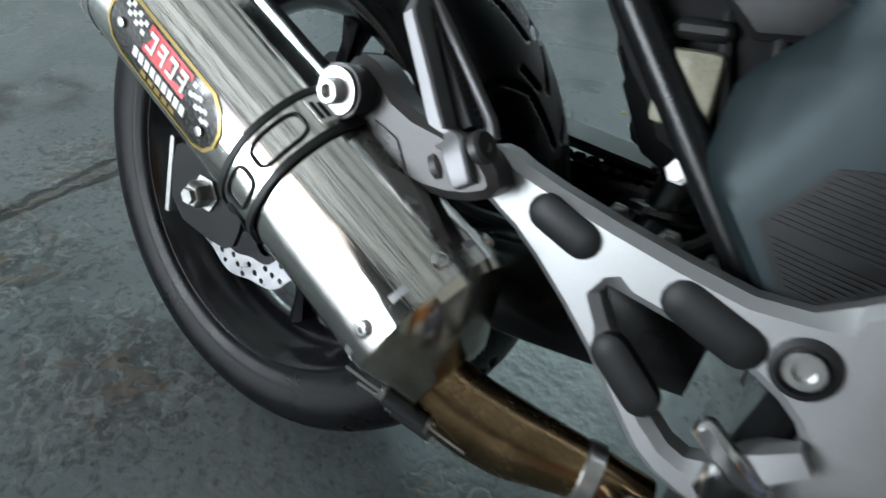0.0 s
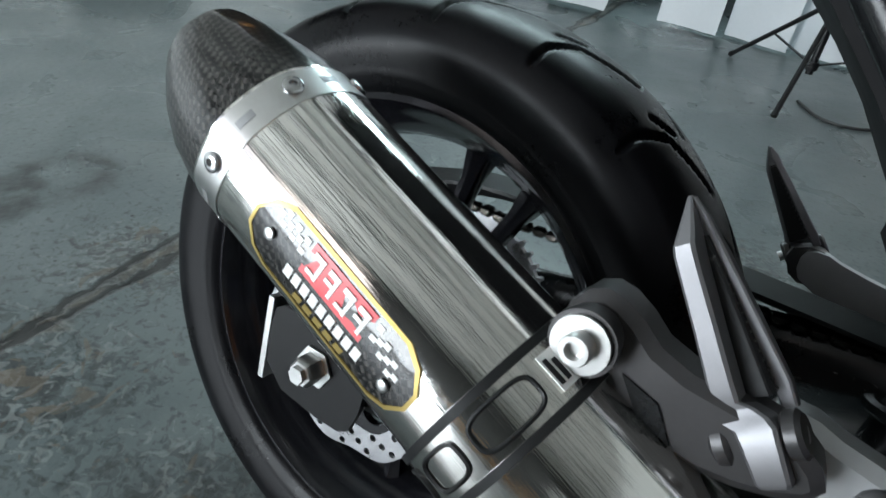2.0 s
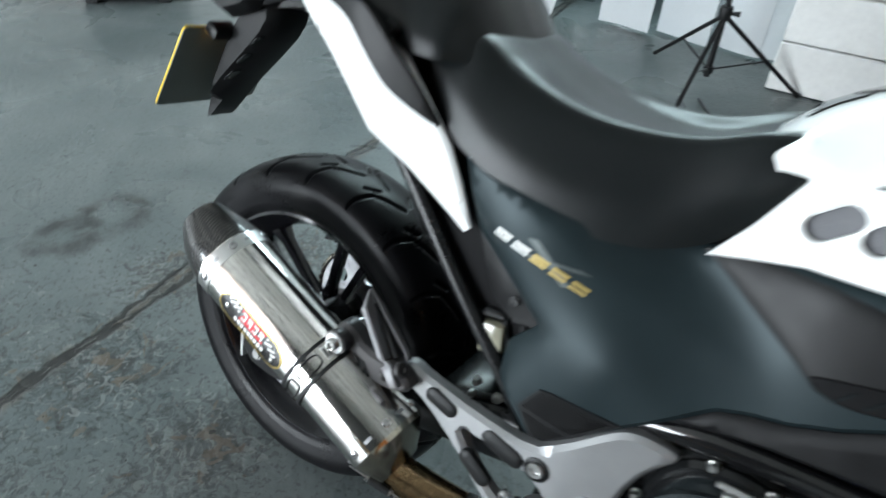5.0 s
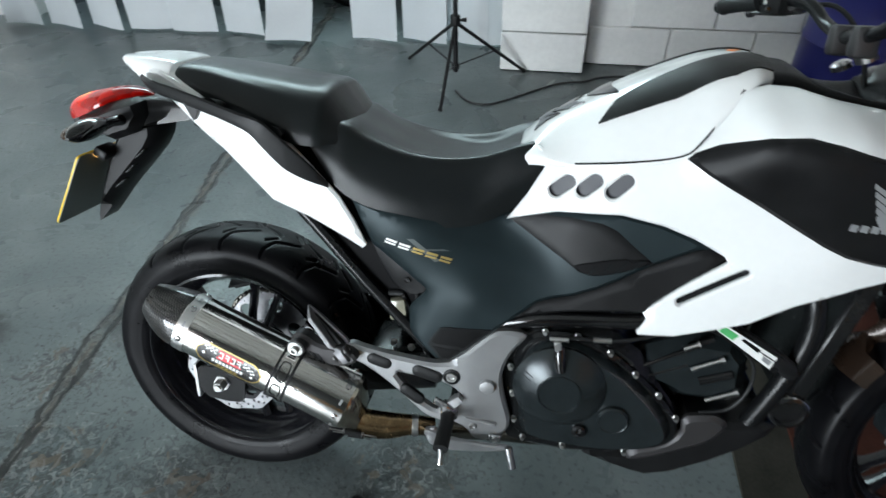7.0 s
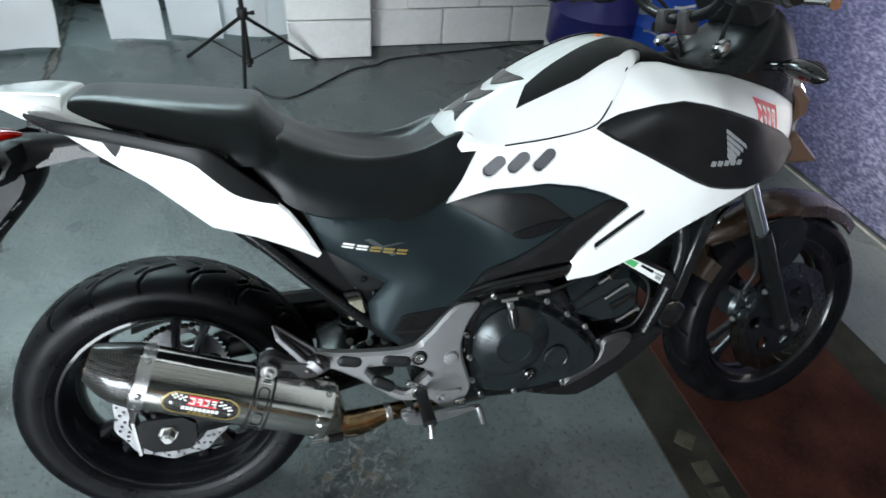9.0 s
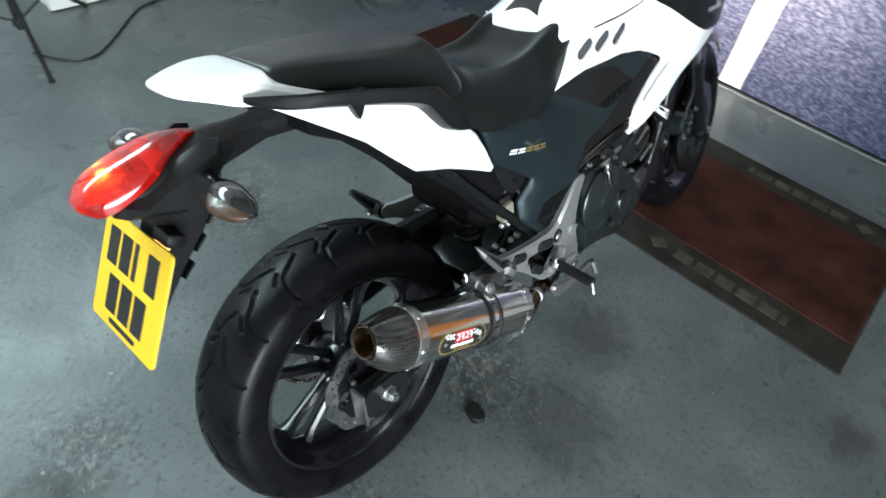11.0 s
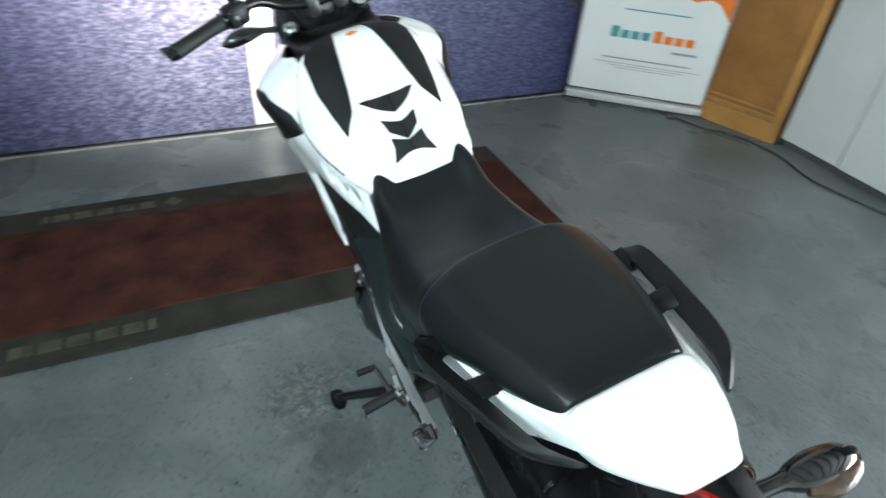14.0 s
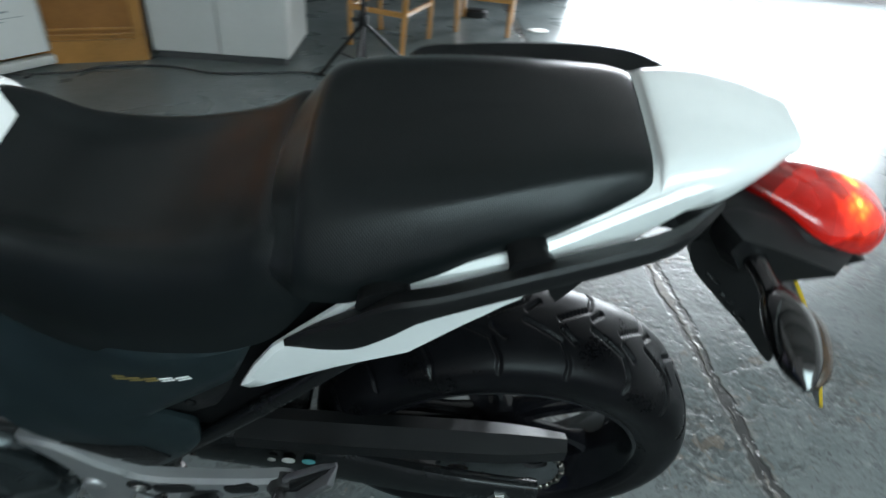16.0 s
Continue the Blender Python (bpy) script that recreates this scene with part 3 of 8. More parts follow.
def skin(bm, co, faces, bound, place, thick, drop=0.0):
    """Lifts flat triangles to place(u, v, depth) and gives them thickness and soft edges."""
    top = [bm.verts.new(place(p[0], p[1], -drop if b else 0.0)) for p, b in zip(co, bound)]
    low = [bm.verts.new(place(p[0], p[1], -thick)) for p in co]
    count = {}
    for f in faces:
        bm.faces.new([top[i] for i in f])
        bm.faces.new([low[i] for i in reversed(f)])
        for a, b in zip(f, f[1:] + f[:1]):
            count[(a, b)] = count.get((a, b), 0) + 1
    for a, b in count:
        if (b, a) not in count:
            bm.faces.new((top[b], top[a], low[a], low[b]))


def prism(bm, outline, d0, d1, m=SIDE, holes=(), drop=0.0, rim=0.0, step=0.0):
    """A plate: an outline drawn in the local xy plane of m, between two depths, with softened edges."""
    co, faces, bound = fill2d(outline, holes, step, rim)
    skin(bm, co, faces, bound, lambda u, v, d: m @ V((u, v, d1 + d)), d1 - d0, drop)


def mirror(bm):
    for v in bm.verts:
        v.co.y = -v.co.y
    bmesh.ops.reverse_faces(bm, faces=bm.faces)
    return bm


def spline(points):
    """A thin-plate surface through (x, z, y)."""
    p = np.array(points, float)
    k = len(p)
    kern = lambda r2: np.where(r2 > 1e-12, r2 * np.log(r2 + 1e-12), 0.0)
    r2 = ((p[:, None, :2] - p[None, :, :2]) ** 2).sum(-1)
    a = np.zeros((k + 3, k + 3))
    a[:k, :k] = kern(r2) + 2e-4 * np.eye(k)
    a[:k, k], a[:k, k + 1 : k + 3] = 1, p[:, :2]
    a[k:, :k] = a[:k, k:].T
    w = np.linalg.solve(a, np.r_[p[:, 2], 0, 0, 0])
    return lambda x, z: float(kern((p[:, 0] - x) ** 2 + (p[:, 1] - z) ** 2) @ w[:k] + w[k] + w[k + 1] * x + w[k + 2] * z)


def on_side(surf, off):
    return lambda u, v, d: V((u, -(surf(u, v) + off + d), v))


def panel(outline, surf, off, thick, left=False, step=0.016, rim=0.004, drop=0.004, holes=(), soft=0):
    """A moulded side panel that follows a surface."""
    bm = bmesh.new()
    co, faces, bound = fill2d(chaikin(outline, soft) if soft else outline, holes, step, rim)
    skin(bm, co, faces, bound, on_side(surf, off), thick, drop)
    return mirror(bm) if left else bm


def form(keys, nx=6, nh=4):
    """A body lofted along x from half sections (y, z), alike on both sides."""
    flat = [[x, *[c for q in sec for c in q]] for x, sec in keys]
    rings = []
    for row in curve(flat, nx):
        half = curve(np.array(row[1:]).reshape(-1, 2)[:-1], nh)
        under = row[-1]
        ring = [(row[0], -max(y, 0), z) for y, z in half] + [(row[0], -half[-1][0] * 0.5, under), (row[0], half[-1][0] * 0.5, under)] + [(row[0], max(y, 0), z) for y, z in half[:0:-1]]
        rings.append(ring)
    bm = bmesh.new()
    loft(bm, rings)
    return bm


def tree_of(bm):
    bm.normal_update()
    return BVHTree.FromBMesh(bm)


def decal(outline, bvh, m, off=0.0008, thick=0.0006, step=0.012, holes=()):
    """A thin sheet laid on a body: an outline in the local xy of m, dropped along its -z."""
    bm = bmesh.new()
    co, faces, bound = fill2d(outline, holes, step)
    d = (m.to_3x3() @ V((0, 0, -1))).normalized()

    def place(u, v, depth):
        o = m @ V((u, v, 0))
        hit, nrm, _, _ = bvh.ray_cast(o, d)
        if hit is None:
            hit, nrm = o - d * 0.0 + d * 0.1, -d
        if nrm.dot(d) > 0:
            nrm = -nrm
        return hit + nrm * (off + depth)

    skin(bm, co, faces, bound, place, thick)
    return bm


def capsule(x0, y0, x1, y1, r, n=8):
    a = math.atan2(y1 - y0, x1 - x0)
    pts = [(x1 + r * math.cos(a + t), y1 + r * math.sin(a + t)) for t in np.linspace(-math.pi / 2, math.pi / 2, n)]
    return pts + [(x0 - r * math.cos(a + t), y0 - r * math.sin(a + t)) for t in np.linspace(-math.pi / 2, math.pi / 2, n)]


def circle(x, y, r, n=20):
    return [(x + r * math.cos(2 * math.pi * i / n), y + r * math.sin(2 * math.pi * i / n)) for i in range(n)]


def bolt(bm, at, m, r=0.006, h=0.006, hexed=False):
    """A cap screw with a socket, or a hexagon head on a washer, out along the local z of m."""
    q = Matrix.Translation(at) @ m
    if hexed:
        lathe(bm, [(r * 1.35, 0), (r * 1.35, h * 0.25), (r, h * 0.25), (r, h), (r * 0.85, h * 1.12), (0, h * 1.12)], q, 6)
    else:
        lathe(bm, [(r, 0), (r, h * 0.8), (r * 0.9, h), (r * 0.55, h), (r * 0.5, h * 0.4), (0, h * 0.4)], q, 14)

# ---- the room ----
def plain(name, m, sx, sy, sz, material, bevel=0.0, kind="structure", category="", label=""):
    bm = bmesh.new()
    box(bm, m, sx, sy, sz, bevel)
    return tagged(part(name, bm, material, None, label), label, category, "", kind)


def T(x, y, z):
    return Matrix.Translation((x, y, z))


bm = bmesh.new()
bmesh.ops.create_grid(bm, x_segments=4, y_segments=4, size=15, matrix=T(-6, 0, 0))
tagged(part("floor", bm, FLOOR), "worn grey-painted concrete workshop floor with oil marks", "floor", "", "structure")
plain("wall_east", T(2.98, -0.5, 2.3), 0.16, 7.6, 4.6, WALLWHITE, 0, "structure", "wall", "plain painted wall behind the printed boards")
wall_n = plain("wall_north", T(1.88, 2.83, 2.3), 2.06, 0.2, 4.6, WALLWHITE, 0, "structure", "wall", "white-painted concrete block wall")
pier = plain("wall_pier", T(0.61, 2.86, 2.3), 0.44, 0.52, 4.6, WALLWHITE, 0, "structure", "wall", "white-painted block pier beside the strip curtain")
# lintel out of view, made tall so the muffler's top reflects white
plain("unseen_lintel", T(-1.3, 3.2, 3.8), 3.4, 0.2, 1.6, WALLWHITE, 0, "structure", "wall", "unseen white lintel over the strip curtain, made tall for reflections")
plain("wall_north_end", T(-4.6, 3.2, 2.3), 3.2, 0.2, 4.6, WALLWHITE, 0, "structure", "wall", "white-painted wall past the curtain")
plain("wall_west", T(-6.2, -1.0, 2.3), 0.2, 8.6, 4.6, WALLWHITE, 0, "structure", "wall", "white-painted wall at the room's end")
plain("wall_south_far", T(1.1, -4.6, 2.3), 4.0, 0.2, 4.6, DARKUNLIT, 0, "structure", "wall", "workshop wall behind the chairs, coloured dark for the unlit space")
plain("wall_south_side", T(-0.85, -4.95, 2.3), 0.15, 0.6, 4.6, DARKUNLIT, 0, "structure", "wall", "jamb of the open workshop door, coloured dark for the unlit space")
plain("wall_south_end", T(-5.4, -5.3, 2.3), 1.6, 0.2, 4.6, WALLWHITE, 0, "structure", "wall", "wall beside the open workshop door")
plain("ceiling", T(-1.6, -1.0, 4.68), 9.4, 9.0, 0.12, CEIL, 0, "structure", "ceiling", "unseen pale ceiling that closes the room and bounces light")
# beams out of view, added so the muffler reflects lengthwise streaks
for k in range(7):
    plain("unseen_beam", T(-1.6, -4.6 + k * 1.25, 4.51), 9.3, 0.16, 0.22, BEAM, 0.01, "structure", "beam", "unseen grey beam added to streak the muffler's reflections")
plain("yard_wall", T(-1.2, 6.5, 1.6), 9.0, 0.2, 3.2, DARKUNLIT, 0, "structure", "wall", "wall beyond the strip curtain, coloured dark for the shade there")

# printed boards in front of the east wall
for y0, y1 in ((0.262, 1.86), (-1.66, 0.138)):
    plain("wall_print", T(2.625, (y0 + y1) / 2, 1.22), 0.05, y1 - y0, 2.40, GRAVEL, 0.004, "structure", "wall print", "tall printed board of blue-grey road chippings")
plain("trim", T(2.628, 0.2, 1.22), 0.04, 0.12, 2.4, BANNER, 0.004, "structure", "trim", "white strip between the printed boards")
plain("baseboard", T(2.592, 0.1, 0.005), 0.010, 3.5, 0.010, DIRTYTRIM, 0.002, "structure", "trim", "thin white floor strip under the printed boards")

# blocks of the wall and the pier
random.seed(4)
bm = bmesh.new()
box(bm, Matrix.Identity(4), 0.438, 0.03, 0.214, 0.006)
block_mesh = part("block", bm, WALLWHITE, wall_n)
block_data = block_mesh.data
bpy.data.objects.remove(block_mesh)
for row in range(9):
    for k in range(5):
        x = 1.08 + k * 0.444 + (0.222 if row % 2 else 0)
        if x < 2.8:
            ob = new("block", block_data)
            ob.parent = wall_n
            ob.matrix_parent_inverse = wall_n.matrix_world.inverted()
            ob.location = (x, 2.72 + random.uniform(-0.002, 0.002), 0.112 + row * 0.22)
    ob = new("block", block_data)
    ob.parent = pier
    ob.location, ob.scale = (0.61, 2.572 + random.uniform(-0.002, 0.002), 0.112 + row * 0.22), (1.06, 1.2, 1)

# strip curtain
strips = thing("strip_curtain", "hanging white plastic strips over the doorway, ends curled", "curtain")
STRIP = shade("milky_plastic_strip", (0.70, 0.71, 0.72), 0.35, 0, 0.06, 4)
nt, N, L, p = tree(STRIP)
tr, ms = N.new("ShaderNodeBsdfTranslucent"), N.new("ShaderNodeMixShader")
tr.inputs[0].default_value = (0.75, 0.78, 0.80, 1)
ms.inputs[0].default_value = 0.45
L(p.outputs[0], ms.inputs[1])
L(tr.outputs[0], ms.inputs[2])
L(ms.outputs[0], N["Material Output"].inputs[0])
random.seed(9)
for k, (x, w) in enumerate(((-2.95, 0.3), (-2.62, 0.3), (-2.32, 0.3), (-2.0, 0.3), (-1.68, 0.32), (-1.33, 0.3), (-0.98, 0.3), (-0.45, 0.3), (-0.13, 0.3), (0.14, 0.27), (0.33, 0.26))):
    rows, turn, curl = [], radians(random.uniform(-16, 10)), (0.16 if k == 6 else random.uniform(0.0, 0.03))
    for i in range(22):
        z = 0.012 + 2.03 * i / 21
        e = max(0.0, 1 - z / 0.42) ** 2
        rows.append([(x + (s * w / 2) * math.cos(turn), 2.93 + (s * w / 2) * math.sin(turn) - curl * e + 0.012 * math.cos(s * 2.2 + k), z + 0.02 * e * curl * 6) for s in (-1, -0.6, -0.2, 0.2, 0.6, 1)])
    bm = bmesh.new()
    loft(bm, [r + [(a, b + 0.003, c) for a, b, c in r[::-1]] for r in rows])
    part("strip", bm, STRIP, strips)
bm = bmesh.new()
box(bm, T(-1.3, 2.95, 2.05), 3.5, 0.05, 0.08, 0.004)
part("rail", bm, ZINC, strips, "galvanised hanging rail")

# car beyond the curtain: the wheel and the sill
car = thing("parked_car", "dark parked car beyond the strip curtain", "car")
bm = bmesh.new()
prism(bm, chaikin([(-2.9, 0.25), (-1.2, 0.22), (-1.12, 0.62), (-0.42, 0.62), (-0.34, 0.22), (0.3, 0.28), (0.36, 0.75), (-0.5, 0.98), (-1.2, 1.4), (-2.6, 1.42), (-3.0, 0.95)], 2), -1.7, 0.0, T(0, 3.52, 0) @ SIDE)
part("body", bm, GLOSS, car)
wheel = bmesh.new()
WHEELC = T(-0.77, 3.62, 0.31) @ AXLE
lathe(wheel, [(0.2, -0.02), (0.22, 0.09), (0.27, 0.10), (0.305, 0.075), (0.312, 0), (0.305, -0.075), (0.27, -0.1), (0.22, -0.09)], WHEELC, 40, loop=True)
cw = part("wheel", wheel, RUBBER, car)
bm = bmesh.new()
lathe(bm, [(0.222, 0.085), (0.205, 0.09), (0.19, 0.06), (0.06, 0.05), (0.05, 0.06), (0, 0.06), (0, 0.02), (0.215, 0.02)], WHEELC, 32)
part("rim", bm, CAST, cw, "silver alloy rim")

# entrance mat
matx0, matx1, maty0, maty1 = 1.20, 2.095, -0.805, 1.475
mat_ob = thing("entrance_mat", "worn dark red carpet mat with printed brown borders", "mat")
bm = bmesh.new()
box(bm, T((matx0 + matx1) / 2, (maty0 + maty1) / 2, 0.004), matx1 - matx0, maty1 - maty0, 0.008, 0.003)
part("border", bm, MATDARK, mat_ob)
bm = bmesh.new()
box(bm, T((matx0 + matx1) / 2, (maty0 + maty1) / 2, 0.007), matx1 - matx0 - 0.31, maty1 - maty0 - 0.02, 0.009, 0.003)
part("centre", bm, MATRED, mat_ob, "worn red carpet centre")
# faded lettering along both borders as plain bars and a diamond mark
for xc, way in ((matx0 + 0.082, 1), (matx1 - 0.082, -1)):
    for yc in ((1.02, -0.42) if way > 0 else (1.0, -0.36)):
        q = T(xc, yc, 0.0085) @ Matrix.Rotation(radians(-90 if way > 0 else 90), 4, "Z")
        bm = bmesh.new()
        prism(bm, [(-0.325, 0), (-0.29, 0.036), (-0.255, 0), (-0.29, -0.036)], -0.001, 0.0012, q)
        part("mark", bm, MATPRINT, mat_ob)
        for i, (a, b) in enumerate(((-0.22, 0.062), (-0.142, 0.062), (-0.064, 0.062), (0.014, 0.062), (0.092, 0.062), (0.166, 0.024))):
            bm = bmesh.new()
            box(bm, q @ T(a + b / 2, 0, 0), b, 0.048, 0.0024)
            part("letter_bar", bm, MATPRINT, mat_ob)

# drums
def drum(name, x, y, r, h, material, label, band):
    ob = thing(name, label, "drum")
    bm = bmesh.new()
    prof = [(0, 0), (r * 0.96, 0), (r, 0.02), (r, h * 0.33), (r * 1.02, h * 0.345), (r, h * 0.36), (r, h * 0.66), (r * 1.02, h * 0.675), (r, h * 0.69), (r, h - 0.02), (r * 0.96, h), (r * 0.93, h - 0.01), (0, h - 0.01)]
    lathe(bm, prof, T(x, y, 0), 48)
    part("body", bm, material, ob)
    if band:
        bm = bmesh.new()
        n = 64
        rows = []
        for z in (0.012, 1.0):
            rows.append([(x + (r + 0.002) * math.cos(2 * math.pi * i / n), y + (r + 0.002) * math.sin(2 * math.pi * i / n), 0.012 if z < 0.5 else 0.155 + 0.055 * math.sin(2 * math.pi * i / n + 0.9)) for i in range(n)])
        loft(bm, rows, cap=False)
        part("band", bm, BANNER, ob, "white wave-shaped lower band")
        bm = bmesh.new()
        rows = [[(x + (r + 0.004) * math.cos(a), y + (r + 0.004) * math.sin(a), z) for z in (0.075, 0.088, 0.088, 0.075)] for a in np.linspace(radians(215), radians(245), 8)]
        loft(bm, rows)
        part("letter_bar", bm, GREYPRINT, ob)
    return ob


drum("oil_drum", 2.17, 2.42, 0.285, 0.89, NAVY, "navy blue oil drum with a white lower band", True)
blue = drum("oil_drum", 2.545, 2.19, 0.285, 0.89, BLUE, "bright blue oil drum with a coloured picture print", False)
prints = [(-158, -108, 0.285, 0.300, GREYPRINT), (-150, -136, 0.300, 0.345, SOFT), (-122, -110, 0.300, 0.345, SOFT), (-146, -118, 0.335, 0.365, RED), (-138, -126, 0.365, 0.385, WPRINT), (-118, -104, 0.345, 0.372, TEAL), (-168, -150, 0.50, 0.66, WPRINT), (-150, -132, 0.56, 0.64, TEAL), (-172, -158, 0.38, 0.48, GREYPRINT), (-132, -112, 0.46, 0.475, WPRINT)]
for a0, a1, z0, z1, m in prints:
    bm = bmesh.new()
    rows = [[(2.545 + rr * math.cos(a), 2.19 + rr * math.sin(a), z + 0.012 * math.sin(9 * a)) for rr, z in ((0.288, z0), (0.2895, z0), (0.2895, z1), (0.288, z1))] for a in np.linspace(radians(a0), radians(a1), 9)]
    loft(bm, rows)
    part("print", bm, m, blue)

# roll-up banner
ba, bb = V((2.565, -1.598, 0)), V((2.068, -2.246, 0))
bx = (bb - ba).normalized()
# along, up, towards the room
BQ = Matrix(((bx.x, 0, bx.y, ba.x), (bx.y, 0, -bx.x, ba.y), (0, 1, 0, 0), (0, 0, 0, 1)))
if (BQ.to_3x3() @ V((0, 0, 1))).dot(V((-1, 1, 0))) < 0:
    BQ = Matrix(((bx.x, 0, -bx.y, ba.x), (bx.y, 0, bx.x, ba.y), (0, 1, 0, 0), (0, 0, 0, 1)))
BW = (bb - ba).length
banner = thing("roll_up_banner", "white roll-up banner with orange and teal print", "banner")
bm = bmesh.new()
box(bm, BQ @ T(BW / 2, 1.05, 0), BW - 0.03, 1.95, 0.003)
part("sheet", bm, BANNER, banner)
bm = bmesh.new()
box(bm, BQ @ T(BW / 2, 0.034, -0.01), BW, 0.044, 0.060, 0.010, 2)
part("base", bm, CABINET, banner, "silver-white base")
for u in (0.18, BW - 0.18):
    bm = bmesh.new()
    box(bm, BQ @ T(u, 0.006, 0.03), 0.035, 0.012, 0.14, 0.003)
    part("foot", bm, ALLOY_DARK, banner)
bm = bmesh.new()
top = [(0.016, 0.693), (0.15, 0.712), (0.273, 0.72), (0.38, 0.708), (0.48, 0.68), (0.55, 0.652), (0.60, 0.640), (0.64, 0.652), (0.682, 0.66), (0.73, 0.64), (BW - 0.016, 0.555), (BW - 0.016, 2.02), (0.016, 2.02)]
prism(bm, top, 0.0016, 0.0024, BQ)
part("print", bm, ORANGE, banner, "orange upper print")
for u0, v0, u1, v1 in ((0.30, 0.74, 0.42, 1.95), (0.52, 0.68, 0.62, 1.95)):
    bm = bmesh.new()
    prism(bm, [(u0, v0), (u0 + 0.05, v0 - 0.02), (u1 + 0.10, v1), (u1, v1)], 0.0026, 0.003, BQ)
    part("print", bm, AMBERPRINT, banner, "yellow ray")
bars = [(0.20, 0.785, 0.5, 0.03, WPRINT), (0.30, 0.735, 0.40, 0.02, WPRINT), (0.24, 0.555, 0.36, 0.007, TEAL), (0.55, 0.345, 0.14, 0.013, GREYPRINT), (0.17, 0.278, 0.5, 0.008, GREYPRINT), (0.13, 0.252, 0.6, 0.003, GREYPRINT), (0.2, 0.238, 0.45, 0.0025, GREYPRINT), (0.26, 0.224, 0.34, 0.0025, GREYPRINT)]
for i in range(4):
    bars.append((0.19 + i * 0.058, 0.40, 0.044, 0.062 if i == 0 else 0.045, TEAL))
    bars.append((0.43 + i * 0.060, 0.395, 0.046, 0.066 if i == 0 else 0.045, ORANGE))
for u, v, w, h, m in bars:
    bm = bmesh.new()
    box(bm, BQ @ T(u + w / 2, v + h / 2, 0.003), w, h, 0.001)
    part("letter_bar", bm, m, banner)
for u in (0.006, BW - 0.006):
    bm = bmesh.new()
    tube(bm, [BQ @ V((u, 0.08, -0.012)), BQ @ V((u, 2.03, -0.012))], 0.006, 8)
    part("pole", bm, ZINC, banner)

# sign on the printed board
sign = thing("wall_sign", "dark printed sign with white rounded outline and white lettering", "sign")
SQ = Matrix(((0, 0, -1, 2.600), (-1, 0, 0, -0.78), (0, 1, 0, 0.60), (0, 0, 0, 1)))
rr = lambda x0, y0, x1, y1, r: [(x, y) for cx, cy, a in ((x1 - r, y1 - r, 0), (x0 + r, y1 - r, 90), (x0 + r, y0 + r, 180), (x1 - r, y0 + r, 270)) for x, y in [(cx + r * math.cos(radians(a + t)), cy + r * math.sin(radians(a + t))) for t in (0, 30, 60, 90)]]
bm = bmesh.new()
prism(bm, rr(0, 0.04, 0.69, 0.75, 0.03), 0, 0.0015, SQ)
part("panel", bm, shade("dark_sign_print", (0.03, 0.03, 0.05), 0.5), sign)
bm = bmesh.new()
prism(bm, rr(0, 0.04, 0.69, 0.75, 0.03), 0.0016, 0.0028, SQ, holes=[rr(0.01, 0.05, 0.68, 0.74, 0.024)])
part("outline", bm, WPRINT, sign, "white rounded outline")
for text, v, size in (("Best prices paid on part exchange,", 0.145, 0.043), ("We will also buy any bike.", 0.085, 0.043)):
    fc = bpy.data.curves.new("lettering", "FONT")
    fc.body, fc.size, fc.align_x, fc.extrude = text, size, "CENTER", 0.0004
    fc.materials.append(WPRINT)
    ob = new("lettering", fc)
    ob.parent = sign
    ob.matrix_local = SQ @ T(0.345, v, 0.0025)
for v, w in ((0.21, 0.44), (0.275, 0.55), (0.335, 0.5)):
    bm = bmesh.new()
    box(bm, SQ @ T(0.345, v + 0.012, 0.0025), w, 0.024, 0.001)
    part("letter_bar", bm, WPRINT, sign)

# wooden cupboard
cup = thing("wooden_cupboard", "orange varnished wooden cupboard with a panelled door", "cupboard")
ca, cbv = V((2.06, -2.265, 0)), V((1.665, -2.41, 0))
cx = (cbv - ca).normalized()
CQ = Matrix(((cx.x, 0, -cx.y, ca.x), (cx.y, 0, cx.x, ca.y), (0, 1, 0, 0), (0, 0, 0, 1)))
if (CQ.to_3x3() @ V((0, 0, 1))).y < 0:
    CQ = Matrix(((cx.x, 0, cx.y, ca.x), (cx.y, 0, -cx.x, ca.y), (0, 1, 0, 0), (0, 0, 0, 1)))
W = (cbv - ca).length
bm = bmesh.new()
prism(bm, [(-0.3, 0), (W, 0), (W, 1.95), (-0.3, 1.95)], -0.4, -0.02, CQ)
part("body", bm, WOOD, cup)
bm = bmesh.new()
prism(bm, [(-0.3, 0.0), (W, 0.0), (W, 1.95), (-0.3, 1.95)], -0.018, 0.0, CQ, holes=[[(-0.24, 0.11), (W - 0.05, 0.11), (W - 0.05, 1.9), (-0.24, 1.9)]])
part("frame", bm, WOOD, cup)
WOODD = shade("darker_wood_panel", (0.30, 0.13, 0.035), 0.35, 0, 0.25, 6, bump=0.08, bscale=120, coat=0.2)
bm = bmesh.new()
box(bm, CQ @ T(W / 2 - 0.145, 1.0, -0.016), W + 0.18, 1.74, 0.012, 0.004)
part("door", bm, WOODD, cup, "brown panelled door")
for v in (0.135, 0.165):
    bm = bmesh.new()
    box(bm, CQ @ T(W / 2 - 0.145, v, -0.008), W + 0.18, 0.012, 0.014, 0.003)
    part("moulding", bm, WOOD, cup)

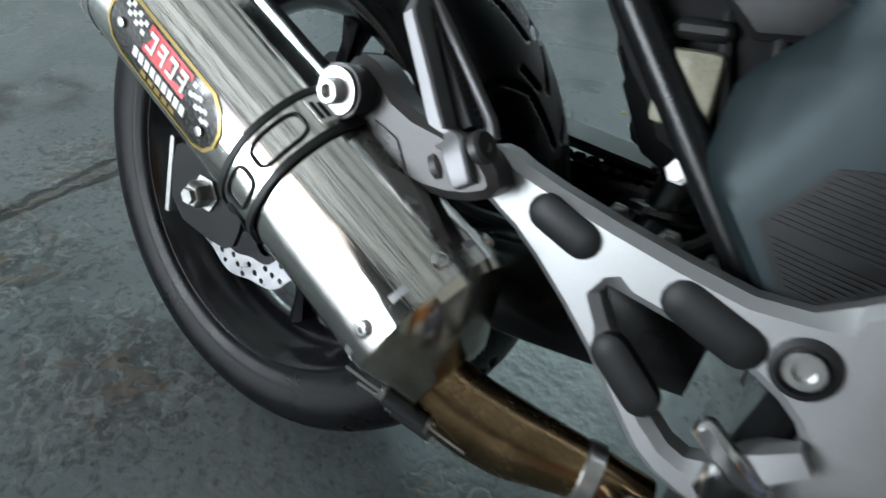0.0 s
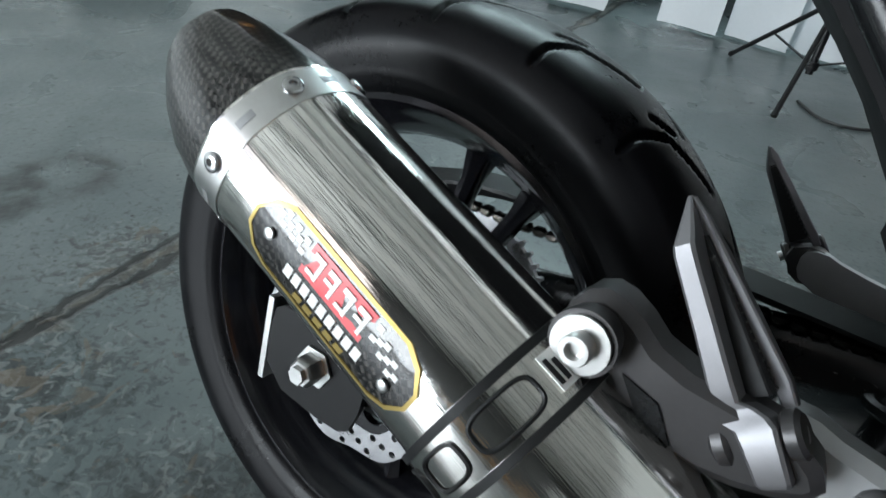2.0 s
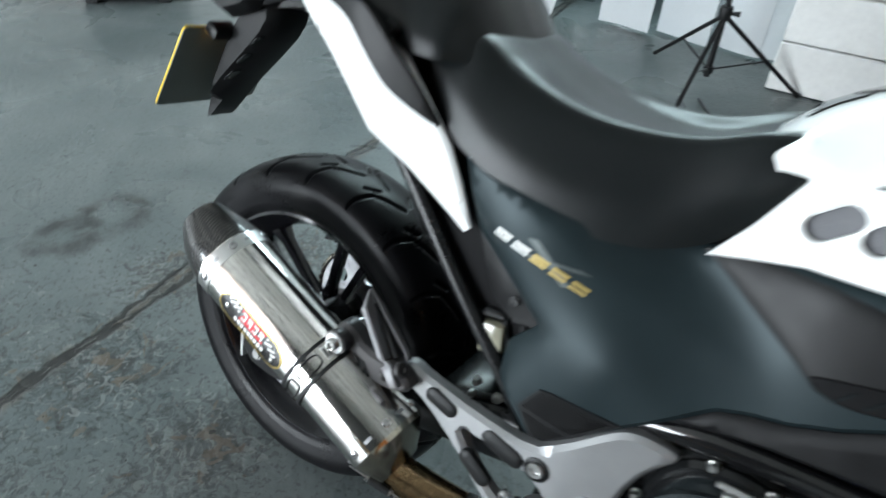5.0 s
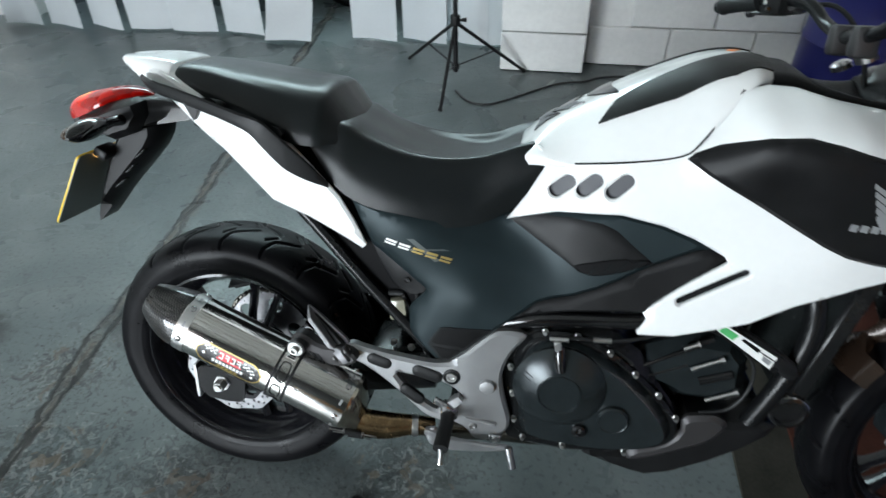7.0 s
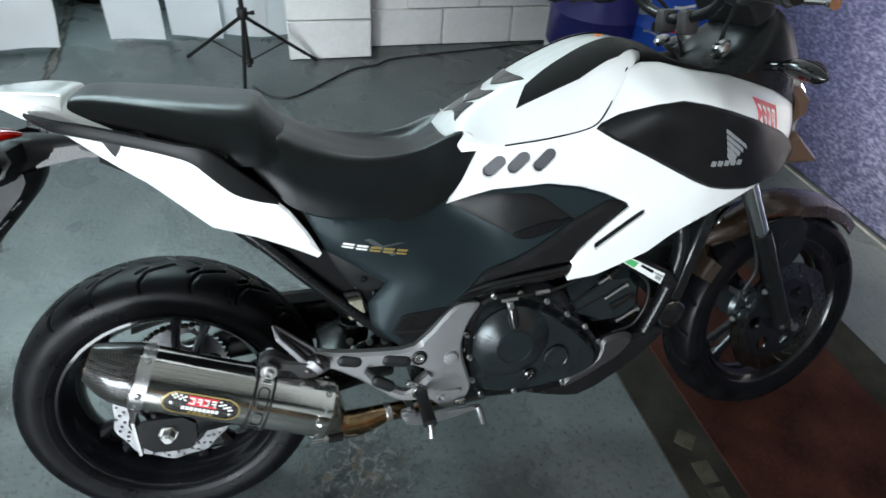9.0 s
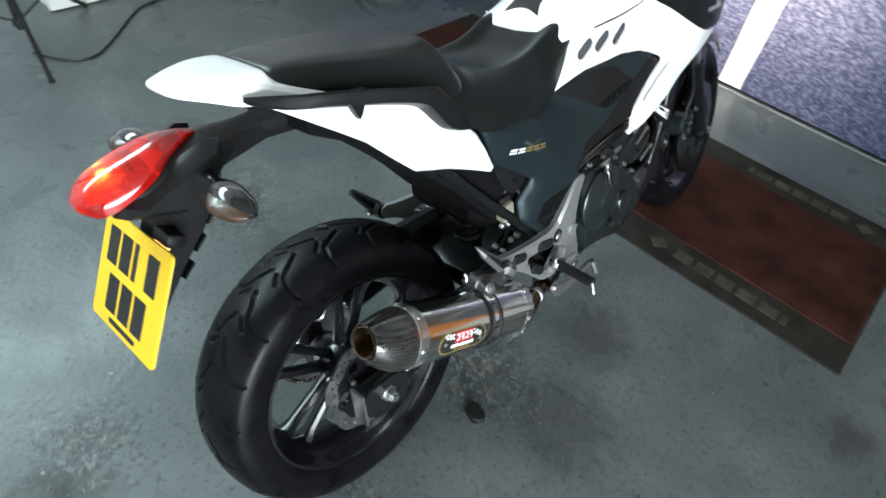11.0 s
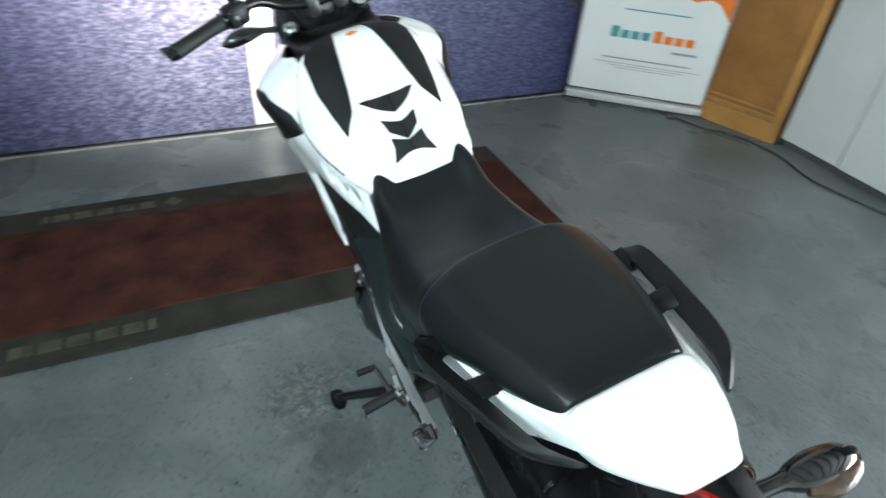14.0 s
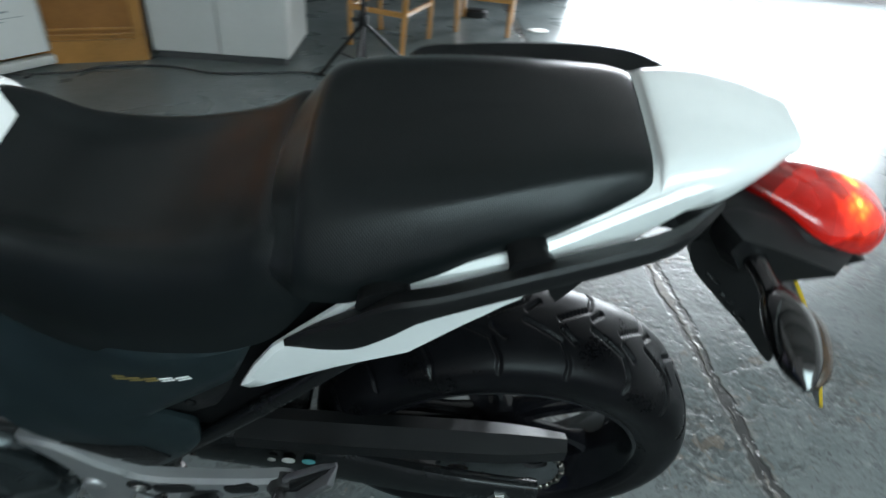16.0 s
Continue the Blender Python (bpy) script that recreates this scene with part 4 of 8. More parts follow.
# steel cabinet
cab = thing("steel_cabinet", "grey-white double-door steel cabinet", "cabinet")
bm = bmesh.new()
box(bm, T(1.30, -2.72, 0.93), 0.715, 0.50, 1.80, 0.006)
part("body", bm, CABINET, cab)
bm = bmesh.new()
box(bm, T(1.30, -2.70, 0.018), 0.68, 0.46, 0.036)
part("plinth", bm, DARKUNLIT, cab)
for xd in (1.478, 1.120):
    bm = bmesh.new()
    box(bm, T(xd, -2.462, 0.93) @ Matrix.Rotation(radians(1.5), 4, "Z"), 0.352, 0.018, 1.78, 0.004)
    d = part("door", bm, CABINET, cab)
bm = bmesh.new()
lathe(bm, [(0.012, 0), (0.012, 0.012), (0.006, 0.016), (0.006, 0.03), (0, 0.03)], T(1.28, -2.452, 0.57) @ AXLE @ Matrix.Rotation(radians(180), 4, "X"), 14)
part("lock", bm, ZINC, d, "small round lock")


# light stands
def light_stand(x, y, hub, feet, label):
    ob = thing("light_stand", label, "tripod", T(x, y, 0), "light stands")
    STANDM = shade("black_anodised_tube", (0.014, 0.014, 0.015), 0.35, 0.5, 0.2, 30)
    bm = bmesh.new()
    tube(bm, [(0, 0, 0.10), (0, 0, 1.35)], 0.013, 12)
    tube(bm, [(0, 0, 1.35), (0, 0, 2.3)], 0.010, 12)
    part("column", bm, STANDM, ob)
    for z, r, h in ((hub, 0.026, 0.05), (0.13, 0.022, 0.03), (1.33, 0.022, 0.05)):
        bm = bmesh.new()
        lathe(bm, [(0, -h / 2), (r * 0.9, -h / 2), (r, -h / 2 + 0.006), (r, h / 2 - 0.006), (r * 0.9, h / 2), (0, h / 2)], T(0, 0, z), 16)
        part("collar", bm, SOFT, ob)
    bm = bmesh.new()
    tube(bm, [(0.02, 0, hub), (0.055, 0.01, hub)], [0.006, 0.012], 8)
    part("knob", bm, SOFT, ob)
    for fx, fy in feet:
        a, b = V((0, 0, hub - 0.01)), V((fx - x, fy - y, 0.012))
        bm = bmesh.new()
        tube(bm, [a, b], 0.0095, 10)
        leg = part("leg", bm, STANDM, ob)
        bm = bmesh.new()
        tube(bm, [a.lerp(b, 0.97), b - V((0, 0, 0.0))], 0.0115, 8)
        part("rubber_foot", bm, SOFT, leg)
        bm = bmesh.new()
        tube(bm, [(0, 0, 0.13), a.lerp(b, 0.55)], 0.007, 8, flat=0.5)
        part("brace", bm, STANDM, ob)
    return ob


light_stand(0.165, 2.27, 0.37, ((-0.17, 2.64), (0.52, 2.53), (0.13, 1.97)), "black tripod light stand near the strip curtain")
light_stand(0.51, -2.21, 0.34, ((0.53, -1.87), (0.20, -2.345), (0.755, -2.345)), "black tripod light stand near the steel cabinet")


def cable(pts, label):
    bm = bmesh.new()
    tube(bm, [V((x, y, 0.006)) for x, y in pts], 0.0055, 8, smooth=6)
    tagged(part("cable", bm, CABLE), label, "cable")


cable([(0.17, 2.24), (0.25, 2.12), (0.34, 2.09), (0.44, 2.15), (0.70, 2.39), (0.85, 2.44), (0.98, 2.52), (1.41, 2.59), (1.89, 2.66), (2.3, 2.68)], "black mains cable trailing over the floor from a stand")
cable([(2.3, -1.96), (2.18, -2.05), (1.94, -2.15), (1.82, -2.26), (1.55, -2.32), (1.3, -2.27), (1.08, -2.31), (0.9, -2.36), (0.77, -2.36), (0.6, -2.28)], "black mains cable trailing from the banner to a stand")


# chairs
def chair(m, label):
    ob = thing("wooden_chair", label, "chair", m, "wooden chairs")
    SEATM = shade("tan_woven_seat", (0.40, 0.24, 0.08), 0.6, 0, 0.3, 40, bump=0.6, bscale=180)
    for sx in (-1, 1):
        bm = bmesh.new()
        tube(bm, [(sx * 0.17, 0.19, 0), (sx * 0.185, 0.185, 0.46)], [0.014, 0.019], 8, flat=1.0)
        part("leg", bm, WOOD, ob)
        bm = bmesh.new()
        tube(bm, [(sx * 0.17, -0.20, 0), (sx * 0.18, -0.18, 0.45), (sx * 0.175, -0.25, 0.92)], [0.014, 0.02, 0.013], 8, smooth=4)
        part("leg", bm, WOOD, ob)
        bm = bmesh.new()
        box(bm, T(sx * 0.178, 0, 0.22), 0.016, 0.36, 0.03, 0.005)
        part("stretcher", bm, WOOD, ob)
        bm = bmesh.new()
        box(bm, T(sx * 0.185, 0, 0.425), 0.02, 0.36, 0.05, 0.005)
        part("rail", bm, WOOD, ob)
    for y, z, h in ((0.185, 0.425, 0.05), (-0.18, 0.425, 0.05), (0.188, 0.30, 0.03), (-0.19, 0.22, 0.03)):
        bm = bmesh.new()
        box(bm, T(0, y, z), 0.35, 0.02, h, 0.005)
        part("rail", bm, WOOD, ob)
    bm = bmesh.new()
    box(bm, T(0, 0.005, 0.458), 0.40, 0.39, 0.03, 0.012, 2)
    part("seat", bm, SEATM, ob, "tan woven seat")
    for z in (0.62, 0.74, 0.86):
        bm = bmesh.new()
        tube(bm, [(-0.172, -0.19 - (z - 0.45) * 0.13, z), (0, -0.215 - (z - 0.45) * 0.13, z), (0.172, -0.19 - (z - 0.45) * 0.13, z)], 0.026, 8, smooth=4, flat=0.35, up=(0, 1, 0))
        part("slat", bm, WOOD, ob)
    return ob


chair(T(0.44, -3.03, 0) @ Matrix.Rotation(radians(158), 4, "Z"), "orange wooden chair with a tan woven seat")
chair(T(-0.16, -3.52, 0) @ Matrix.Rotation(radians(172), 4, "Z"), "orange wooden chair farther back with slatted back")


def jacket(m, label):
    """A coat hung by its collar: a folded, tapering drape of cloth with one loose sleeve."""
    cloth = shade("dark_brown_waxed_cloth", (0.030, 0.026, 0.021), 0.7, 0, 0.3, 12, bump=0.4, bscale=260)
    ob = thing("jacket", label, "jacket", m)
    bm = bmesh.new()
    rings = []
    for x, y, z, rx, ry in curve([(0.0, 0.03, 0.30, 0.020, 0.030), (0.0, 0.0, 0.36, 0.035, 0.070), (-0.02, -0.03, 0.48, 0.050, 0.120), (-0.03, -0.05, 0.62, 0.058, 0.165), (-0.03, -0.06, 0.78, 0.060, 0.190), (-0.02, -0.06, 0.90, 0.050, 0.195), (0.0, -0.06, 0.945, 0.020, 0.170)], 4):
        rings.append([(x + rx * (1 + 0.22 * math.sin(5 * a + 9 * z)) * math.cos(a), y + ry * (1 + 0.10 * math.sin(7 * a - 6 * z)) * math.sin(a), z) for a in (2 * math.pi * k / 28 for k in range(28))])
    loft(bm, rings)
    part("body", bm, cloth, ob, sharp=1.4)
    bm = bmesh.new()
    tube(bm, [(-0.06, -0.16, 0.86), (-0.09, -0.20, 0.70), (-0.09, -0.19, 0.50), (-0.08, -0.17, 0.38)], [0.045, 0.050, 0.046, 0.040], 12, smooth=4)
    part("sleeve", bm, cloth, ob)
    return ob


jacket(T(-0.37, -3.50, 0), "dark brown jacket draped over a wooden chair")
bm = bmesh.new()
prism(bm, chaikin([(-0.09, -0.05), (0.08, -0.06), (0.09, 0.04), (-0.07, 0.05)], 2), 0, 0.05, T(-0.11, -3.76, 0), drop=0.015, rim=0.015)
tagged(part("bag", bm, SOFT), "small black pouch lying under the chairs", "bag")
bm = bmesh.new()
prism(bm, chaikin([(-0.07, -0.03), (0.0, -0.05), (0.08, -0.02), (0.05, 0.05), (-0.05, 0.04)], 2), 0, 0.012, T(-0.53, -3.49, 0), drop=0.005, rim=0.01, step=0.02)
tagged(part("rag", bm, BANNER), "crumpled white rag on the floor", "rag")
case = thing("equipment_case", "black plastic equipment case on the floor", "case", T(-2.93, 1.55, 0) @ Matrix.Rotation(radians(42), 4, "Z"))
bm = bmesh.new()
box(bm, T(0, 0.1, 0.165), 0.52, 0.36, 0.30, 0.02, 2)
part("body", bm, PLASTIC, case)
for x in (-0.2, 0.2):
    bm = bmesh.new()
    box(bm, T(x, -0.02, 0.012), 0.07, 0.1, 0.024, 0.006)
    part("foot", bm, SOFT, case)
bm = bmesh.new()
box(bm, T(0, -0.085, 0.17), 0.40, 0.016, 0.03, 0.005)
part("lid_seam", bm, GLOSS, case)
bm = bmesh.new()
prism(bm, chaikin([(-0.03, -0.02), (0.028, -0.024), (0.032, 0.018), (-0.026, 0.022)], 1), 0, 0.016, T(0.28, -0.125, 0) @ Matrix.Rotation(radians(75), 4, "Z"), drop=0.004, rim=0.005)
tagged(part("rubber_block", bm, SOFT), "small worn rubber block on the oily floor", "block")
for x, y, r in ((0.851, 1.605, 0.012), (0.0, 1.3, 0.008)):
    bm = bmesh.new()
    prism(bm, chaikin([(-r, 0), (0, -r * 0.5), (r, 0.2 * r), (0, r * 0.5)], 2), 0, 0.003, T(x, y, 0.0005))
    tagged(part("leaf", bm, shade("dry_yellow_leaf", (0.42, 0.33, 0.03), 0.6)), "tiny dry yellow leaf on the floor", "leaf")

# ---- the motorcycle: x ahead, y to its left, z up, leaning on its side stand ----
bike = thing("motorcycle", "white and black adventure motorcycle leaning on its side stand", "motorcycle", pose(0, 0.002, 0.005, -15, 0, -0.6))


def tyre_mesh(r, w, bead, nu, nv, pitches, groove):
    """A tyre with cut tread grooves, about the y axis."""
    h = w / 2
    prof = curve([(-h * 0.80, bead), (-h * 0.92, bead + 0.012), (-h * 1.0, bead + 0.038), (-h * 0.99, r - 0.036), (-h * 0.90, r - 0.020), (-h * 0.66, r - 0.0085), (-h * 0.34, r - 0.0022), (0, r), (h * 0.34, r - 0.0022), (h * 0.66, r - 0.0085), (h * 0.90, r - 0.020), (h * 0.99, r - 0.036), (h * 1.0, bead + 0.038), (h * 0.92, bead + 0.012), (h * 0.80, bead)], 12)
    prof = np.array(prof)
    s = np.r_[0, np.cumsum(np.hypot(*np.diff(prof, axis=0).T))]
    q = np.linspace(0, s[-1], nv)
    y, rad = np.interp(q, s, prof[:, 0]), np.interp(q, s, prof[:, 1])
    v = q - s[-1] / 2
    u = np.arange(nu) / nu * 2 * math.pi
    U, VV = np.meshgrid(u * r, v, indexing="ij")
    pitch = 2 * math.pi * r / pitches
    depth = np.zeros_like(U)
    for side, shift in ((1, 0.0), (-1, 0.5)):
        for line in groove:
            for (a0, b0), (a1, b1) in zip(line, line[1:]):
                for wrap in (-2, -1, 0, 1, 2):
                    uu = (U - shift * pitch) % pitch + wrap * pitch
                    du, dv = a1 - a0, b1 - b0
                    t = np.clip(((uu - a0) * du + (VV * side - b0) * dv) / (du * du + dv * dv), 0, 1)
                    d = np.hypot(a0 + t * du - uu, b0 + t * dv - VV * side)
                    depth = np.maximum(depth, np.clip((0.0036 - d) / 0.0014, 0, 1))
    R = rad[None] - 0.0045 * depth
    bands = 0.0007 * (np.abs(rad - (bead + 0.020)) < 0.0016) + 0.0006 * (np.abs(rad - (bead + 0.045)) < 0.0014)
    Y = np.broadcast_to((y * (1 + bands / np.maximum(np.abs(y), 1e-3)))[None], U.shape)
    P = np.stack([R * np.cos(u)[:, None], Y, R * np.sin(u)[:, None]], -1).reshape(-1, 3)
    i, j = np.meshgrid(np.arange(nu), np.arange(nv - 1), indexing="ij")
    a, b = i * nv + j, ((i + 1) % nu) * nv + j
    F = np.stack([a, b, b + 1, a + 1], -1).reshape(-1, 4)
    me = bpy.data.meshes.new("tyre")
    me.from_pydata(P.tolist(), [], F.tolist())
    me.polygons.foreach_set("use_smooth", [True] * len(me.polygons))
    me.update()
    me.materials.append(RUBBER)
    return me


def wheel_rim(bm, r, w, hub, m, spokes, n=72):
    """Rim ring, hub and paired spokes about the local z of m."""
    h = w / 2
    prof = [(r + 0.012, h), (r + 0.011, h + 0.006), (r + 0.003, h + 0.008), (r - 0.002, h + 0.002), (r - 0.008, h - 0.012), (r - 0.014, h - 0.02), (r - 0.024, h * 0.45), (r - 0.030, 0.01), (r - 0.030, -0.01), (r - 0.024, -h * 0.45), (r - 0.014, -h + 0.02), (r - 0.008, -h + 0.012), (r - 0.002, -h - 0.002), (r + 0.003, -h - 0.008), (r + 0.011, -h - 0.006), (r + 0.012, -h), (r, -h + 0.01), (r - 0.012, 0), (r, h - 0.01)]
    lathe(bm, prof, m, n, loop=True)
    sub = []
    hb = bmesh.new()
    lathe(hb, [(0.0, -hub), (0.034, -hub), (0.038, -hub * 0.8), (0.05, -hub * 0.5), (0.052, 0), (0.05, hub * 0.5), (0.038, hub * 0.8), (0.034, hub), (0, hub)], m, 28)
    sub.append(("hub", hb))
    for k in range(spokes):
        for off in (-0.17, 0.17):
            a0, a1 = 2 * math.pi * k / spokes + off * 1.9, 2 * math.pi * k / spokes + off
            p0, p1 = V((0.044 * math.cos(a0), 0.044 * math.sin(a0), 0)), V(((r - 0.026) * math.cos(a1), (r - 0.026) * math.sin(a1), 0))
            sp = bmesh.new()
            tube(sp, [m @ p0, m @ p0.lerp(p1, 0.3), m @ p0.lerp(p1, 0.8), m @ p1], [0.013, 0.0095, 0.010, 0.016], 8, flat=1.5, up=m.to_3x3() @ V((0, 0, 1)))
            sub.append(("spoke", sp))
    return sub


def brake_disc(r0, r1, m, holes, th=0.0045):
    bm = bmesh.new()
    hs = []
    for k in range(holes):
        a = 2 * math.pi * k / holes
        for q, da in ((r0 + 0.25 * (r1 - r0), 0), (r0 + 0.52 * (r1 - r0), 0.33), (r0 + 0.80 * (r1 - r0), 0.66)):
            b = a + da * 2 * math.pi / holes
            hs.append(circle(q * math.cos(b), q * math.sin(b), 0.0037, 8))
    outer = [((r1 + 0.003 * math.sin(10 * t)) * math.cos(t), (r1 + 0.003 * math.sin(10 * t)) * math.sin(t)) for t in np.linspace(0, 2 * math.pi, 90, endpoint=False)]
    inner = [((r0 + 0.003 * math.sin(10 * t)) * math.cos(t), (r0 + 0.003 * math.sin(10 * t)) * math.sin(t)) for t in np.linspace(0, 2 * math.pi, 60, endpoint=False)]
    prism(bm, outer, -th / 2, th / 2, m, holes=[inner, *hs])
    return bm


GROOVE = [[(0.0, 0.004), (0.050, 0.030), (0.062, 0.060), (0.060, 0.078)], [(0.052, 0.014), (0.070, 0.030)]]

# rear wheel
RC = T(0, 0, 0.3125)
RW = RC @ AXLE
bm = bmesh.new()
inner = wheel_rim(bm, 0.217, 0.125, 0.07, RW, 5)
rear_wheel = part("rear_wheel", bm, RIM, bike, "black cast-alloy rear wheel")
for nm, b in inner:
    part(nm, b, RIM, rear_wheel)
ty = new("tyre", tyre_mesh(0.3125, 0.162, 0.221, 840, 92, 20, GROOVE))
ty.parent, ty.location = rear_wheel, (0, 0, 0.3125)
ty["label"] = "worn black road tyre with slanting tread grooves"
part("brake_disc", brake_disc(0.086, 0.114, T(0, -0.092, 0.3125) @ AXLE, 22), DISC, rear_wheel, "drilled steel brake disc")
bm = bmesh.new()
prism(bm, circle(0, 0, 0.090, 40), -0.004, 0.004, T(0, -0.090, 0.3125) @ AXLE, holes=[circle(0.066 * math.cos(a), 0.066 * math.sin(a), 0.014, 14) for a in (2 * math.pi * k / 6 for k in range(6))])
part("disc_carrier", bm, RIM, rear_wheel)
for k in range(6):
    a = 2 * math.pi * k / 6 + 0.5
    bm = bmesh.new()
    bolt(bm, (0.05 * math.cos(a), -0.095, 0.3125 + 0.05 * math.sin(a)), AXLE, 0.006, 0.006)
    part("disc_bolt", bm, ZINC, rear_wheel)
# sprocket and chain on the left
bm = bmesh.new()
teeth = []
for k in range(43):
    a = 2 * math.pi * k / 43
    for da, r in ((-0.036, 0.098), (-0.016, 0.104), (0.016, 0.104), (0.036, 0.098)):
        teeth.append((r * math.cos(a + da), r * math.sin(a + da)))
SPM = T(0, 0.095, 0.3125) @ AXLE
prism(bm, teeth, -0.0035, 0.0035, SPM, holes=[circle(0.068 * math.cos(a), 0.068 * math.sin(a), 0.020, 14) for a in (2 * math.pi * k / 5 for k in range(5))])
part("sprocket", bm, DISC, rear_wheel, "steel rear sprocket")
bm = bmesh.new()
path = [(0.104 * math.cos(a), 0.104 * math.sin(a)) for a in np.arange(radians(80), radians(276), 0.1527 * 0.99)]
for s in np.arange(0, 0.50, 0.0158):
    path.append((0.02 + s * 0.98, -0.1035 + s * 0.21))
    path.append((0.02 + s, 0.1025 + s * 0.06))
for k, (x, z) in enumerate(path):
    a = math.atan2(z, x) + math.pi / 2 if k < 23 else 0.1
    box(bm, T(x, 0.095, 0.3125 + z) @ Matrix.Rotation(-a, 4, "Y"), 0.0150, 0.018 if k % 2 else 0.013, 0.0105, 0.003)
part("chain", bm, DARKSTEEL, bike, "greasy steel drive chain")

# swing arm
def arm(keys, flip):
    bm = bmesh.new()
    rings = []
    for x, y, z, hh, hw in curve(keys, 5):
        ring = chaikin([(-hw, -hh), (hw, -hh), (hw, hh), (-hw, hh)], 2)
        rings.append([(x, y + a, z + b) for a, b in ring])
    loft(bm, rings)
    return mirror(bm) if flip else bm


SW = [(-0.035, -0.128, 0.3125, 0.022, 0.014), (0.03, -0.128, 0.318, 0.033, 0.016), (0.14, -0.125, 0.33, 0.034, 0.017), (0.30, -0.115, 0.36, 0.042, 0.02), (0.47, -0.10, 0.395, 0.05, 0.03)]
swing = part("swing_arm", arm(SW, False), BLACK_PAINT, bike, "black box-section swing arm")
SWL = [(-0.06, -0.128, 0.318, 0.024, 0.014), (0.03, -0.128, 0.322, 0.036, 0.016), (0.14, -0.125, 0.338, 0.044, 0.018), (0.30, -0.115, 0.375, 0.055, 0.02), (0.47, -0.10, 0.40, 0.06, 0.03)]
part("arm", arm(SWL, True), BLACK_PAINT, swing)
bm = bmesh.new()
box(bm, T(0.36, 0, 0.375) @ Matrix.Rotation(radians(-11), 4, "Y"), 0.09, 0.2, 0.07, 0.015, 2)
part("cross_member", bm, BLACK_PAINT, swing)
bm = bmesh.new()
prism(bm, chaikin([(-0.055, 0.27), (0.03, 0.262), (0.05, 0.275), (0.055, 0.345), (-0.04, 0.352), (-0.058, 0.34)], 1), 0.144, 0.150, SIDE)
part("axle_plate", bm, PLASTIC, swing)
bm = bmesh.new()
prism(bm, [(-0.064, 0.266), (-0.058, 0.266), (-0.058, 0.35), (-0.064, 0.35)], 0.114, 0.150, SIDE)
part("end_cap", bm, ZINC, swing, "bright adjuster end cap")
bm = bmesh.new()
lathe(bm, [(0, 0), (0.019, 0), (0.019, 0.003), (0.0135, 0.003), (0.0135, 0.016), (0.011, 0.019), (0.008, 0.019), (0.008, 0.024), (0, 0.024)], T(0, -0.150, 0.3125) @ AXLE, 6)
part("axle_nut", bm, ZINC, swing, "zinc axle nut on a washer")
bm = bmesh.new()
bolt(bm, (0.0, 0.142, 0.318), AXLE @ Matrix.Rotation(math.pi, 4, "X"), 0.014, 0.014, True)
part("axle_head", bm, ZINC, swing)
# chain guard on the left, glossy, with stickers
bm = bmesh.new()
rings = []
for x, z, w in curve([(-0.09, 0.425, 0.012), (0.0, 0.447, 0.03), (0.12, 0.452, 0.034), (0.26, 0.452, 0.034), (0.40, 0.45, 0.03)], 5):
    rings.append([(x, 0.075, z), (x, 0.085 + w * 0.4, z + 0.012), (x, 0.095 + w, z + 0.004), (x, 0.098 + w, z - 0.022), (x, 0.095 + w, z - 0.022), (x, 0.09 + w * 0.6, z), (x, 0.075, z - 0.004)])
loft(bm, rings)
guard = part("chain_guard", bm, PLASTIC, bike, "glossy black chain guard")
for x, r, m in ((0.350, 0.006, WPRINT), (0.325, 0.010, WPRINT), (0.295, 0.010, TEAL)):
    bm = bmesh.new()
    prism(bm, circle(x, 0.408, r, 16), 0.0, 0.001, T(0, 0.138, 0) @ SIDE @ Matrix.Rotation(0, 4, "X"))
    part("sticker", mirror(mirror(bm)), m, guard)
# caliper
bm = bmesh.new()
prism(bm, chaikin([(0.045, 0.345), (0.11, 0.33), (0.125, 0.39), (0.10, 0.42), (0.05, 0.415)], 2), 0.065, 0.122, SIDE, drop=0.006, rim=0.006)
box(bm, T(0.09, -0.118, 0.40), 0.03, 0.012, 0.012, 0.003)
cal = part("brake_caliper", bm, ENGINE, bike, "black rear brake caliper")
bm = bmesh.new()
for q in ((0.06, -0.122, 0.40), (0.105, -0.122, 0.35), (0.095, -0.122, 0.285)):
    bolt(bm, q, AXLE, 0.006, 0.007, True)
part("bolts", bm, ZINC, cal)
bm = bmesh.new()
tube(bm, [(0.10, -0.115, 0.41), (0.16, -0.12, 0.42), (0.28, -0.125, 0.41), (0.42, -0.11, 0.44), (0.46, -0.10, 0.5)], 0.005, 8, smooth=5)
part("brake_hose", bm, SOFT, bike)

